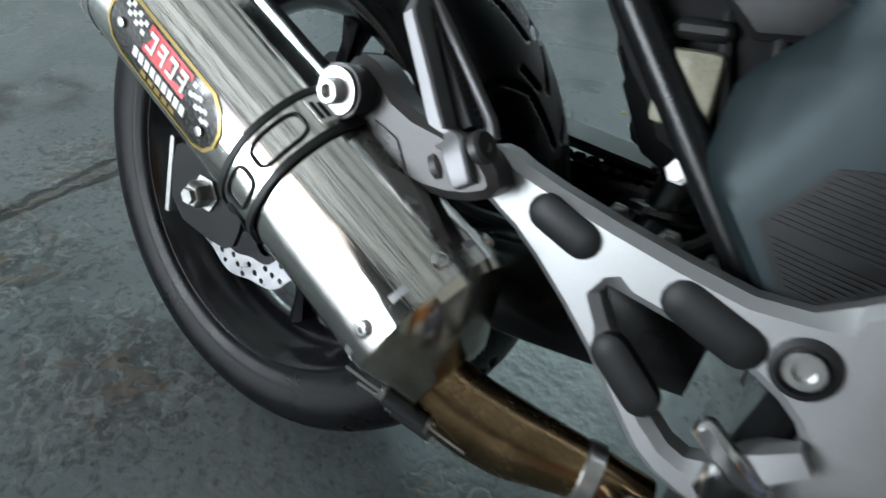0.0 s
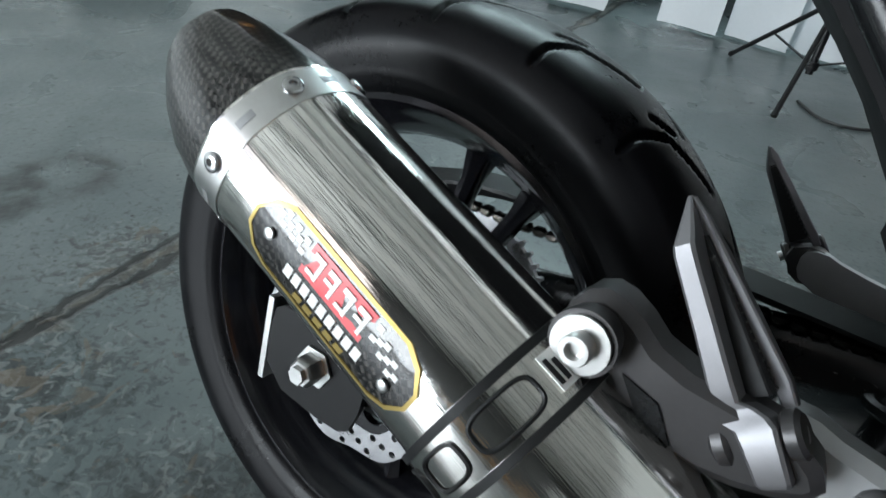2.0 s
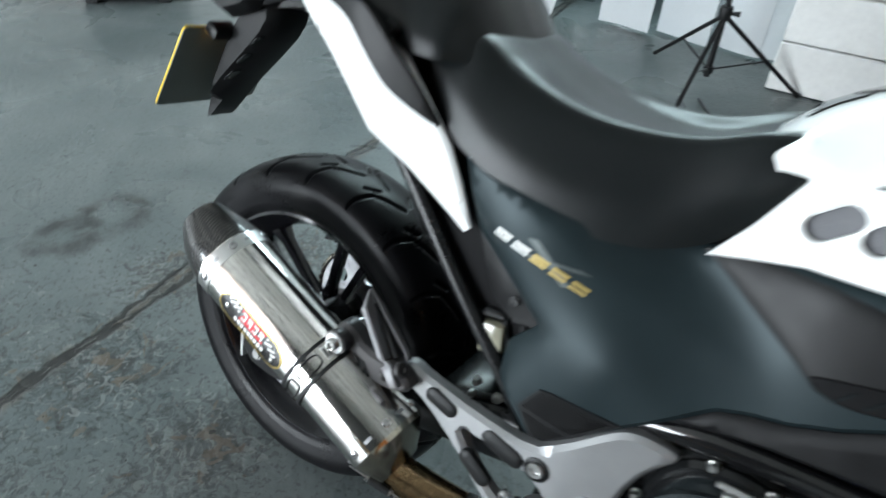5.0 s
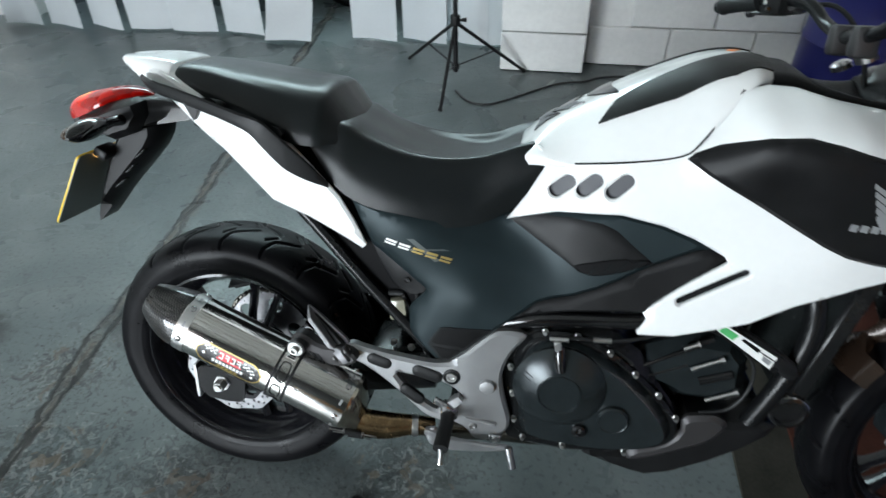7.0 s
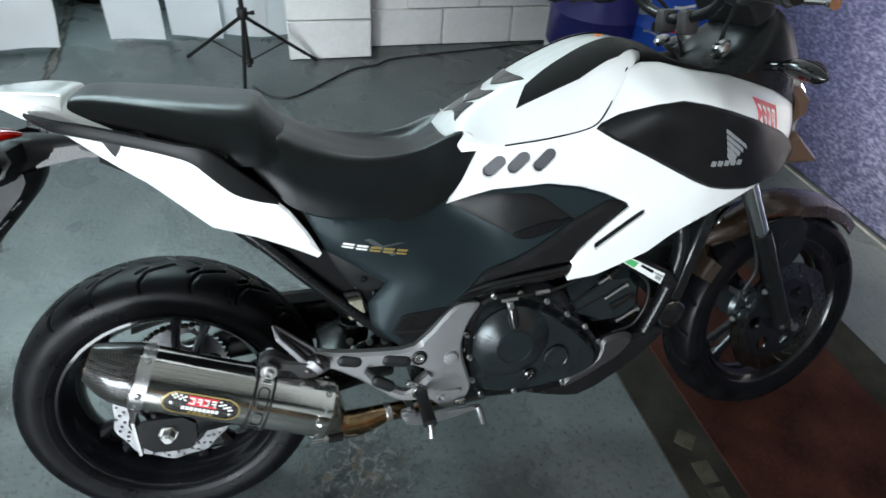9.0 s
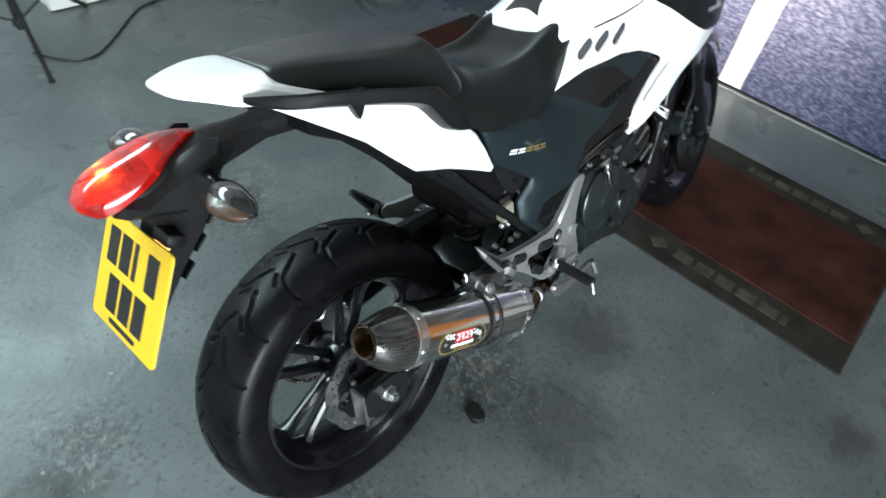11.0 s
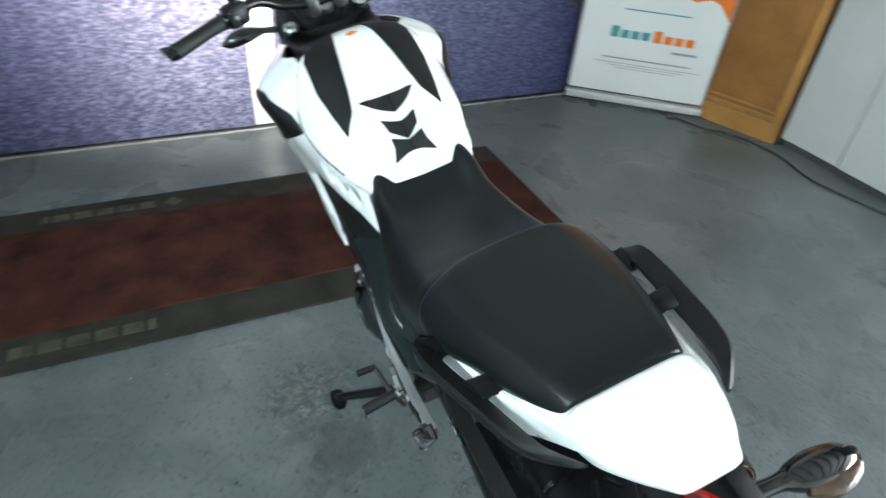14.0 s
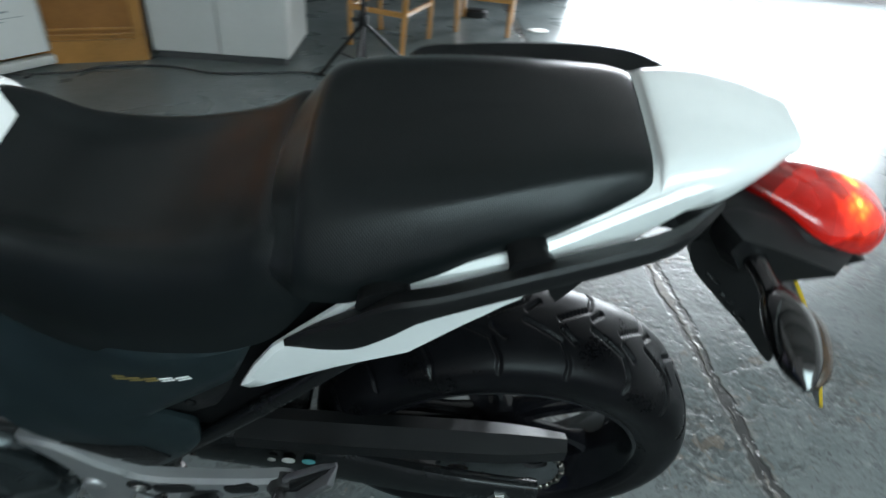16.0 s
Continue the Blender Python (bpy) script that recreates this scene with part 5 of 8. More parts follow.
# side surfaces of the bodywork: x, z, half width
BODY = spline([(1.11, 0.82, 0.215), (1.114, 0.892, 0.229), (1.264, 0.893, 0.176), (0.685, 0.816, 0.140), (0.731, 0.83, 0.155), (0.777, 0.841, 0.168), (0.843, 0.567, 0.182), (0.593, 0.74, 0.118), (0.64, 0.86, 0.118), (0.70, 0.862, 0.142), (0.78, 0.878, 0.166), (0.86, 0.897, 0.176), (0.884, 0.918, 0.178), (0.912, 0.958, 0.162), (0.94, 1.0, 0.142), (1.0, 1.003, 0.142), (1.1, 0.99, 0.150), (1.2, 0.968, 0.122), (0.97, 0.955, 0.207), (1.04, 0.965, 0.209), (1.1, 0.95, 0.217), (1.2, 0.93, 0.190), (0.93, 0.90, 0.204), (1.0, 0.87, 0.214), (1.2, 0.78, 0.205), (1.3, 0.78, 0.175), (1.32, 0.86, 0.158), (1.40, 0.80, 0.115), (1.36, 0.92, 0.115), (0.9, 0.75, 0.178), (0.95, 0.66, 0.187), (1.08, 0.67, 0.190), (1.1, 0.75, 0.212), (0.75, 0.74, 0.158)])
COVER = spline([(0.31, 0.772, 0.150), (0.34, 0.672, 0.152), (0.383, 0.71, 0.164), (0.45, 0.73, 0.160), (0.59, 0.745, 0.120), (0.70, 0.76, 0.146), (0.79, 0.78, 0.158), (0.95, 0.735, 0.180), (0.86, 0.68, 0.172), (0.84, 0.64, 0.176), (0.73, 0.62, 0.170), (0.64, 0.58, 0.172), (0.59, 0.535, 0.176), (0.50, 0.455, 0.172), (0.43, 0.52, 0.166), (0.43, 0.57, 0.164), (0.47, 0.60, 0.170), (0.55, 0.605, 0.178), (0.55, 0.67, 0.152), (0.68, 0.67, 0.152)])
TAILS = spline([(-0.18, 0.97, 0.044), (-0.146, 0.955, 0.066), (-0.10, 0.975, 0.084), (-0.05, 0.925, 0.102), (0.0, 0.95, 0.113), (0.0, 0.885, 0.122), (0.08, 0.88, 0.136), (0.1, 0.80, 0.134), (0.16, 0.75, 0.140), (0.2, 0.84, 0.150), (0.26, 0.79, 0.158), (0.25, 0.71, 0.150), (0.335, 0.68, 0.160)])

CREASE = [(0.30, 0.772), (0.355, 0.752), (0.441, 0.726), (0.524, 0.698), (0.60, 0.674), (0.673, 0.652), (0.76, 0.632), (0.95, 0.60)]
LOWER = [(0.40, 0.575), (0.454, 0.597), (0.581, 0.617), (0.654, 0.609), (0.76, 0.600), (0.95, 0.58)]


def cover_side(x, z):
    """The side cover: hollowed above one crease, flared below another, with a facet that turns in at its rear."""
    a = np.interp(x, *zip(*CREASE))
    b = np.interp(x, *zip(*LOWER))
    fade = min(1.0, max(0.0, (0.70 - x) / 0.12))
    rear = min(-0.634 * (x - 0.376) - 0.773 * (z - 0.693), -0.937 * (x - 0.482) + 0.349 * (z - 0.606))
    return COVER(x, z) + 0.003 * fade - 0.30 * min(0.045, max(0.0, z - a)) * fade + 0.12 * min(0.05, max(0.0, b - z)) * min(1.0, max(0.0, (x - 0.56) / 0.06)) - 0.26 * min(0.06, max(0.0, rear))


SIDE_W = [(0.592, 0.743), (0.622, 0.790), (0.651, 0.846), (0.640, 0.872), (0.632, 0.884), (0.69, 0.860), (0.78, 0.8755), (0.858, 0.894), (0.884, 0.918), (0.912, 0.958), (0.940, 0.998), (0.975, 1.006), (1.014, 1.005), (1.07, 0.992), (1.14, 0.980), (1.212, 0.966), (1.30, 0.938), (1.362, 0.905), (1.368, 0.86), (1.35, 0.80), (1.25, 0.745), (1.16, 0.708), (1.084, 0.662), (1.019, 0.618), (0.902, 0.576), (0.842, 0.569), (0.840, 0.574), (0.853, 0.600), (0.845, 0.614), (0.90, 0.670), (0.962, 0.726), (0.955, 0.737), (0.905, 0.760), (0.853, 0.777), (0.787, 0.786), (0.68, 0.773)]
SLOTS = [capsule(a, b, c, d, 0.0125) for a, b, c, d in ((0.674, 0.811, 0.693, 0.829), (0.719, 0.819, 0.737, 0.838), (0.767, 0.824, 0.785, 0.845))]
SLOTS.append(capsule(0.902, 0.645, 0.992, 0.713, 0.0065))
WING = [(0.868, 0.894), (0.878, 0.905), (0.91, 0.922), (0.97, 0.942), (1.02, 0.948), (1.063, 0.941), (1.13, 0.923), (1.205, 0.898), (1.30, 0.862), (1.37, 0.825), (1.40, 0.795), (1.32, 0.762), (1.22, 0.748), (1.165, 0.755), (1.12, 0.765), (1.084, 0.780), (1.03, 0.808), (0.974, 0.838), (0.90, 0.875)]
MIDC = [(0.309, 0.772), (0.36, 0.758), (0.44, 0.745), (0.52, 0.745), (0.592, 0.752), (0.68, 0.771), (0.787, 0.784), (0.853, 0.775), (0.905, 0.758), (0.934, 0.744), (0.912, 0.738), (0.845, 0.699), (0.80, 0.668), (0.762, 0.645), (0.724, 0.627), (0.690, 0.617), (0.662, 0.606), (0.618, 0.570), (0.592, 0.547), (0.535, 0.488), (0.506, 0.456), (0.480, 0.456), (0.430, 0.505), (0.422, 0.515), (0.420, 0.556), (0.425, 0.566), (0.450, 0.596), (0.455, 0.606), (0.369, 0.668), (0.348, 0.681)]
TAILP = [(-0.164, 0.977), (-0.142, 0.961), (-0.10, 0.947), (-0.075, 0.930), (0.005, 0.874), (0.057, 0.836), (0.113, 0.781), (0.150, 0.746), (0.178, 0.737), (0.223, 0.723), (0.28, 0.698), (0.330, 0.674), (0.338, 0.682), (0.315, 0.73), (0.289, 0.772), (0.262, 0.80), (0.20, 0.858), (0.14, 0.893), (0.05, 0.915), (-0.02, 0.942), (-0.08, 0.966), (-0.145, 0.976)]
for left in (False, True):
    sm = SIDE if not left else Matrix.Diagonal((1, -1, 1, 1)) @ SIDE
    fairing = part("side_fairing", panel(SIDE_W, BODY, 0.0, 0.010, left, holes=SLOTS, step=0.014), WHITE, bike, "glossy white side fairing with slots")
    bm = bmesh.new()
    co, faces, bound = fill2d([(0.64, 0.785), (0.83, 0.79), (0.83, 0.865), (0.66, 0.86)], (), 0.02)
    skin(bm, co, faces, bound, on_side(BODY, -0.013), 0.003)
    part("slot_backing", mirror(bm) if left else bm, SLOTGREY, fairing)
    bm = bmesh.new()
    co, faces, bound = fill2d([(0.89, 0.63), (0.92, 0.63), (1.0, 0.695), (1.0, 0.725), (0.98, 0.725)], (), 0.02)
    skin(bm, co, faces, bound, on_side(BODY, -0.013), 0.003)
    part("slot_backing", mirror(bm) if left else bm, BLACK_PAINT, fairing)
    bm = bmesh.new()
    tube(bm, [(x, (1 if left else -1) * (BODY(x, z) + 0.0004), z) for x, z in ((0.70, 0.8625), (0.78, 0.8775), (0.858, 0.8955), (0.884, 0.9195), (0.912, 0.9595), (0.939, 0.9985))], 0.0017, 6, smooth=3)
    part("panel_gap", bm, BLACK_PAINT, fairing)
    wing = part("wing_panel", panel(WING, BODY, 0.006, 0.014, left, rim=0.006, drop=0.006), PLASTIC, bike, "black textured wing panel")
    wb = tree_of(panel(WING, BODY, 0.006, 0.014, left, rim=0.006, drop=0.006))
    wm = Matrix.Translation((0, 0.5 if left else -0.5, 0)) @ sm
    # feathered emblem as plain tapering bars
    for k in range(5):
        z0 = 0.893 - k * 0.0125
        x0 = 1.114 + k * 0.005
        part("emblem_bar", decal([(x0, z0), (x0 + 0.010, z0 - 0.006), (1.172 - k * 0.004, 0.856 - k * 0.0078), (1.178 - k * 0.007, 0.846 - k * 0.0072), (x0 + 0.002, z0 - 0.0085)], wb, wm, step=0.01), GREYPRINT, wing)
    for k in range(5):
        part("letter_bar", decal([(1.106 + k * 0.0145, 0.814), (1.117 + k * 0.0145, 0.812), (1.118 + k * 0.0145, 0.823), (1.107 + k * 0.0145, 0.825)], wb, wm, step=0.02), GREYPRINT, wing)
    cover = part("side_cover", panel(MIDC, cover_side, 0.0, 0.012, left, rim=0.006, drop=0.005, step=0.011), MID, bike, "dark grey satin side cover")
    cbv2 = tree_of(panel(MIDC, cover_side, 0.0, 0.012, left, rim=0.006, drop=0.005, step=0.011))
    nm = Matrix.Translation((0, 0.5 if left else -0.5, 0)) @ sm
    part("lower_trim", panel([(0.618, 0.568), (0.662, 0.604), (0.690, 0.615), (0.724, 0.625), (0.762, 0.643), (0.80, 0.666), (0.845, 0.697), (0.912, 0.736), (0.934, 0.742), (0.960, 0.728), (0.90, 0.668), (0.862, 0.636), (0.850, 0.612), (0.80, 0.607), (0.72, 0.594), (0.66, 0.580)], COVER, -0.003, 0.010, left, rim=0.005, drop=0.004), PLASTIC, cover, "black grained lower trim")
    bm = bmesh.new()
    prism(bm, [(0.345, 0.688), (0.362, 0.645), (0.386, 0.602), (0.418, 0.580), (0.450, 0.586), (0.475, 0.62), (0.40, 0.690)], 0.136, 0.147, SIDE, drop=0.003, rim=0.004)
    flap = part("flap", mirror(bm) if left else bm, PLASTIC, cover, "black inner flap")
    bm = bmesh.new()
    bolt(bm, (0.414, -0.147, 0.612), AXLE, 0.007, 0.003)
    part("screw", mirror(bm) if left else bm, ENGINE, flap)
    pad = [(0.462, 0.496), (0.484, 0.534), (0.50, 0.539), (0.583, 0.546), (0.535, 0.493), (0.504, 0.463), (0.488, 0.464)]
    part("knee_pad", decal(pad, cbv2, nm, 0.0022, 0.003, 0.012), PLASTIC, cover, "ribbed black pad")
    for k in range(24):
        z = 0.469 + k * 0.0030
        xs = sorted(a[0] + (b[0] - a[0]) * (z - a[1]) / (b[1] - a[1]) for a, b in zip(pad, pad[1:] + pad[:1]) if (a[1] - z) * (b[1] - z) < 0)
        if len(xs) == 2 and xs[1] - xs[0] > 0.02:
            part("pad_rib", decal([(xs[0] + 0.005, z), (xs[1] - 0.005, z - 0.001), (xs[1] - 0.005, z + 0.0004), (xs[0] + 0.005, z + 0.0014)], cbv2, nm, 0.0032, 0.0014, 0.012), PLASTIC, cover)
    part("raised_panel", panel([(0.588, 0.748), (0.640, 0.761), (0.703, 0.768), (0.757, 0.765), (0.783, 0.756), (0.815, 0.731), (0.850, 0.705), (0.80, 0.686), (0.754, 0.670), (0.728, 0.672), (0.700, 0.690), (0.654, 0.714), (0.616, 0.734)], cover_side, 0.0028, 0.008, left, rim=0.007, drop=0.0025), PLASTIC, cover, "black grained inset panel")
    vent = part("vent", panel(chaikin([(0.717, 0.684), (0.726, 0.674), (0.752, 0.669), (0.80, 0.683), (0.848, 0.706), (0.838, 0.713), (0.794, 0.709), (0.734, 0.691)], 1), cover_side, 0.0045, 0.004, left, rim=0.002, drop=0.002), SHADOWBLACK, cover, "black vent")
    for k in range(4):
        x = 0.742 + k * 0.024
        part("vent_rib", panel([(x, 0.6735 + 0.27 * (x - 0.745)), (x + 0.0022, 0.6735 + 0.27 * (x - 0.745)), (x + 0.016, 0.691 + 0.27 * (x - 0.745)), (x + 0.0138, 0.691 + 0.27 * (x - 0.745))], cover_side, 0.0075, 0.004, left, rim=0, drop=0), CASE, vent)
    nx0 = 0.371 if not left else 0.376
    for k in range(5):
        g = 0.0255 if not left else 0.0185
        a, b = nx0 + 0.004 + k * g, (0.696 - k * 0.0066 if not left else 0.714 - k * 0.0035)
        h = 0.0092 if not left else 0.006
        for f0, f1 in ((0.0, 0.34), (0.58, 1.0)):
            o = [(a + h * 0.5 * f0, b + h * f0), (a + g * 0.80 + h * 0.5 * f0, b - 0.0048 + h * f0), (a + g * 0.80 + h * 0.5 * f1, b - 0.0048 + h * f1), (a + h * 0.5 * f1, b + h * f1)]
            part("letter_bar", decal(o, cbv2, nm, off=0.0010, step=0.02), WPRINT if k < 2 else GOLD, cover, "metallic badge lettering bar")
    if not left:
        for o in ([(0.418, 0.707), (0.430, 0.708), (0.480, 0.669), (0.470, 0.666)], [(0.400, 0.687), (0.412, 0.685), (0.498, 0.688), (0.484, 0.691)]):
            part("badge_cross", decal(o, cbv2, nm, off=0.0004, step=0.02), BADGEGREY, cover)
    part("tail_panel", panel(TAILP, TAILS, 0.0, 0.010, left, rim=0.005, drop=0.005), WHITE, bike, "glossy white tail side panel")
    # grab rail
    s = 1 if left else -1
    bm = bmesh.new()
    rings = []
    for x, yo, zt, h, w in curve([(-0.113, 0.095, 0.959, 0.005, 0.005), (-0.104, 0.104, 0.959, 0.010, 0.012), (-0.078, 0.129, 0.958, 0.015, 0.024), (-0.054, 0.144, 0.955, 0.018, 0.030), (-0.012, 0.157, 0.949, 0.020, 0.034), (0.036, 0.168, 0.939, 0.021, 0.035), (0.080, 0.178, 0.929, 0.021, 0.035), (0.125, 0.187, 0.918, 0.023, 0.034), (0.150, 0.190, 0.913, 0.029, 0.033), (0.168, 0.190, 0.906, 0.038, 0.032), (0.188, 0.187, 0.888, 0.042, 0.030), (0.212, 0.182, 0.864, 0.042, 0.027), (0.242, 0.174, 0.834, 0.030, 0.020), (0.272, 0.165, 0.799, 0.008, 0.010)], 3):
        rings.append([(x + b * 0.25, s * (yo - a), zt + b) for a, b in ((w * 0.86, -h * 0.95 - w * 0.30), (w * 0.35, -h - w * 0.15), (0.001, -h), (-0.0015, -h * 0.55), (0, -0.003), (0.0035, 0), (w * 0.80, -w * 0.42), (w * 0.86, -w * 0.52))])
    loft(bm, rings)
    grab = part("grab_rail", bm, PLASTIC, bike, "black moulded passenger grab rail", sharp=0.45)
    for x, y0, z, r in ((0.048, 0.150, 0.924, 0.019), (0.170, 0.168, 0.884, 0.024)):
        bm = bmesh.new()
        tube(bm, [(x, s * y0, z), (x + 0.004, s * (y0 - 0.02), z - 0.004), (x + 0.004, s * 0.100, z - 0.014)], [r * 1.15, r * 0.95, r * 1.25], 12, smooth=3, flat=0.45)
        part("bracket", bm, PLASTIC, grab)
    bm = bmesh.new()
    prism(bm, [(0.010, 0.925), (0.040, 0.920), (0.032, 0.903), (0.026, 0.895), (0.021, 0.903)], 0.152, 0.164, SIDE)
    part("tab", bm if not left else mirror(bm), PLASTIC, grab)
    # subframe tube and lower frame tube
    bm = bmesh.new()
    tube(bm, [(0.05, s * 0.105, 0.865), (0.20, s * 0.128, 0.735), (0.33, s * 0.142, 0.60), (0.455, s * 0.150, 0.475), (0.49, s * 0.150, 0.43)], 0.0118, 12, smooth=4)
    part("subframe_tube", bm, BLACK_PAINT, bike, "satin black subframe tube")
    bm = bmesh.new()
    tube(bm, [(0.50, s * 0.140, 0.49), (0.60, s * 0.152, 0.546), (0.66, s * 0.159, 0.565), (0.73, s * 0.160, 0.575), (0.85, s * 0.159, 0.587), (0.95, s * 0.145, 0.61), (1.03, s * 0.13, 0.66), (1.14, s * 0.08, 0.80)], 0.0150, 16, smooth=4)
    part("frame_tube", bm, GLOSS, bike, "satin black frame tube")

# seats, tail deck, tank cover
S = lambda *q: list(q)
rider = [(0.222, S((0, 0.885), (0.06, 0.885), (0.105, 0.882), (0.128, 0.875), (0.134, 0.868), (0, 0.866))), (0.28, S((0, 0.898), (0.07, 0.898), (0.116, 0.890), (0.143, 0.84), (0.150, 0.79), (0, 0.79))), (0.33, S((0, 0.876), (0.07, 0.876), (0.118, 0.864), (0.148, 0.81), (0.156, 0.762), (0, 0.76))), (0.40, S((0, 0.847), (0.07, 0.848), (0.114, 0.846), (0.148, 0.79), (0.160, 0.738), (0, 0.735))), (0.47, S((0, 0.833), (0.065, 0.835), (0.108, 0.841), (0.142, 0.78), (0.152, 0.728), (0, 0.725))), (0.54, S((0, 0.836), (0.06, 0.838), (0.100, 0.850), (0.128, 0.79), (0.138, 0.735), (0, 0.735))), (0.60, S((0, 0.860), (0.06, 0.864), (0.100, 0.872), (0.119, 0.82), (0.121, 0.765), (0, 0.77))), (0.642, S((0, 0.880), (0.05, 0.884), (0.094, 0.880), (0.112, 0.848), (0.114, 0.822), (0, 0.83))), (0.655, S((0, 0.870), (0.05, 0.873), (0.088, 0.868), (0.104, 0.848), (0.106, 0.836), (0, 0.84)))]
rs = part("rider_seat", form(rider, 6, 5), VINYL, bike, "black embossed vinyl rider seat", sharp=1.0)
pill = [
    (-0.053, S((0, 0.968), (0.040, 0.967), (0.062, 0.965), (0.073, 0.960), (0.080, 0.952), (0.080, 0.944), (0, 0.942))),
    (-0.049, S((0, 0.977), (0.045, 0.976), (0.065, 0.973), (0.077, 0.966), (0.086, 0.952), (0.087, 0.940), (0, 0.938))),
    (-0.022, S((0, 0.979), (0.052, 0.978), (0.073, 0.974), (0.085, 0.966), (0.096, 0.947), (0.097, 0.932), (0, 0.93))),
    (0.02, S((0, 0.976), (0.056, 0.975), (0.080, 0.970), (0.093, 0.962), (0.110, 0.940), (0.111, 0.918), (0, 0.918))),
    (0.08, S((0, 0.970), (0.064, 0.968), (0.092, 0.962), (0.107, 0.953), (0.126, 0.925), (0.127, 0.902), (0, 0.902))),
    (0.14, S((0, 0.963), (0.072, 0.961), (0.102, 0.953), (0.120, 0.941), (0.142, 0.909), (0.145, 0.888), (0, 0.89))),
    (0.20, S((0, 0.957), (0.072, 0.954), (0.106, 0.944), (0.130, 0.926), (0.153, 0.893), (0.158, 0.866), (0, 0.87))),
    (0.236, S((0, 0.955), (0.068, 0.951), (0.106, 0.938), (0.134, 0.916), (0.153, 0.888), (0.158, 0.862), (0, 0.866))),
    (0.252, S((0, 0.950), (0.066, 0.945), (0.104, 0.931), (0.133, 0.909), (0.150, 0.884), (0.155, 0.862), (0, 0.866))),
    (0.262, S((0, 0.938), (0.062, 0.933), (0.099, 0.920), (0.127, 0.900), (0.144, 0.880), (0.149, 0.864), (0, 0.868))),
    (0.296, S((0, 0.893), (0.050, 0.890), (0.080, 0.884), (0.104, 0.876), (0.118, 0.868), (0.120, 0.862), (0, 0.864))),
]
part("passenger_seat", form(pill, 6, 5), VINYL, bike, "black embossed vinyl passenger seat", sharp=1.0)
deck = [
    (-0.191, S((0, 0.980), (0.014, 0.980), (0.023, 0.979), (0.027, 0.977), (0.025, 0.974), (0, 0.973))),
    (-0.187, S((0, 0.983), (0.020, 0.983), (0.032, 0.981), (0.037, 0.976), (0.035, 0.971), (0, 0.969))),
    (-0.172, S((0, 0.986), (0.028, 0.985), (0.041, 0.982), (0.047, 0.974), (0.045, 0.964), (0, 0.962))),
    (-0.150, S((0, 0.987), (0.038, 0.986), (0.054, 0.982), (0.063, 0.970), (0.061, 0.957), (0, 0.953))),
    (-0.11, S((0, 0.987), (0.050, 0.986), (0.070, 0.980), (0.082, 0.963), (0.081, 0.942), (0, 0.935))),
    (-0.064, S((0, 0.981), (0.052, 0.980), (0.072, 0.975), (0.090, 0.956), (0.090, 0.934), (0, 0.92))),
    (-0.050, S((0, 0.966), (0.052, 0.965), (0.074, 0.962), (0.094, 0.951), (0.095, 0.930), (0, 0.915))),
    (0.02, S((0, 0.935), (0.06, 0.935), (0.098, 0.932), (0.112, 0.926), (0.112, 0.90), (0, 0.89))),
    (0.12, S((0, 0.90), (0.06, 0.90), (0.112, 0.90), (0.126, 0.893), (0.125, 0.87), (0, 0.87))),
]
part("tail_deck", form(deck, 6, 4), WHITE, bike, "glossy white tail deck")
lid = [(0.603, S((0, 0.868), (0.04, 0.867), (0.08, 0.864), (0.1, 0.858), (0.1, 0.84), (0, 0.84))), (0.64, S((0, 0.906), (0.045, 0.902), (0.088, 0.888), (0.122, 0.868), (0.122, 0.85), (0, 0.85))), (0.70, S((0, 0.943), (0.05, 0.937), (0.10, 0.908), (0.141, 0.864), (0.139, 0.85), (0, 0.85))), (0.78, S((0, 0.985), (0.06, 0.979), (0.117, 0.945), (0.164, 0.880), (0.160, 0.87), (0, 0.87))), (0.86, S((0, 1.019), (0.07, 1.013), (0.134, 0.975), (0.176, 0.900), (0.170, 0.89), (0, 0.89))), (0.91, S((0, 1.036), (0.07, 1.031), (0.130, 1.006), (0.166, 0.957), (0.160, 0.945), (0, 0.945))), (0.955, S((0, 1.043), (0.06, 1.039), (0.108, 1.027), (0.138, 1.004), (0.124, 0.992), (0, 0.99))), (0.99, S((0, 1.038), (0.05, 1.035), (0.085, 1.026), (0.100, 1.012), (0.098, 1.0), (0, 1.0)))]
LIDTREE = tree_of(form(lid, 6, 5))
lid_ob = part("tank_cover", form(lid, 8, 6), WHITE, bike, "glossy white tank cover", sharp=1.0)
TOP = T(0, 0, 1.3)
for s in (1, -1):
    part("side_strip", decal([(0.985, s * 0.036), (0.988, s * 0.094), (0.93, s * 0.122), (0.85, s * 0.125), (0.785, s * 0.116), (0.733, s * 0.106), (0.760, s * 0.078), (0.80, s * 0.068), (0.88, s * 0.054)], LIDTREE, TOP, 0.003, 0.004, 0.012), PLASTIC, lid_ob, "black textured strip")
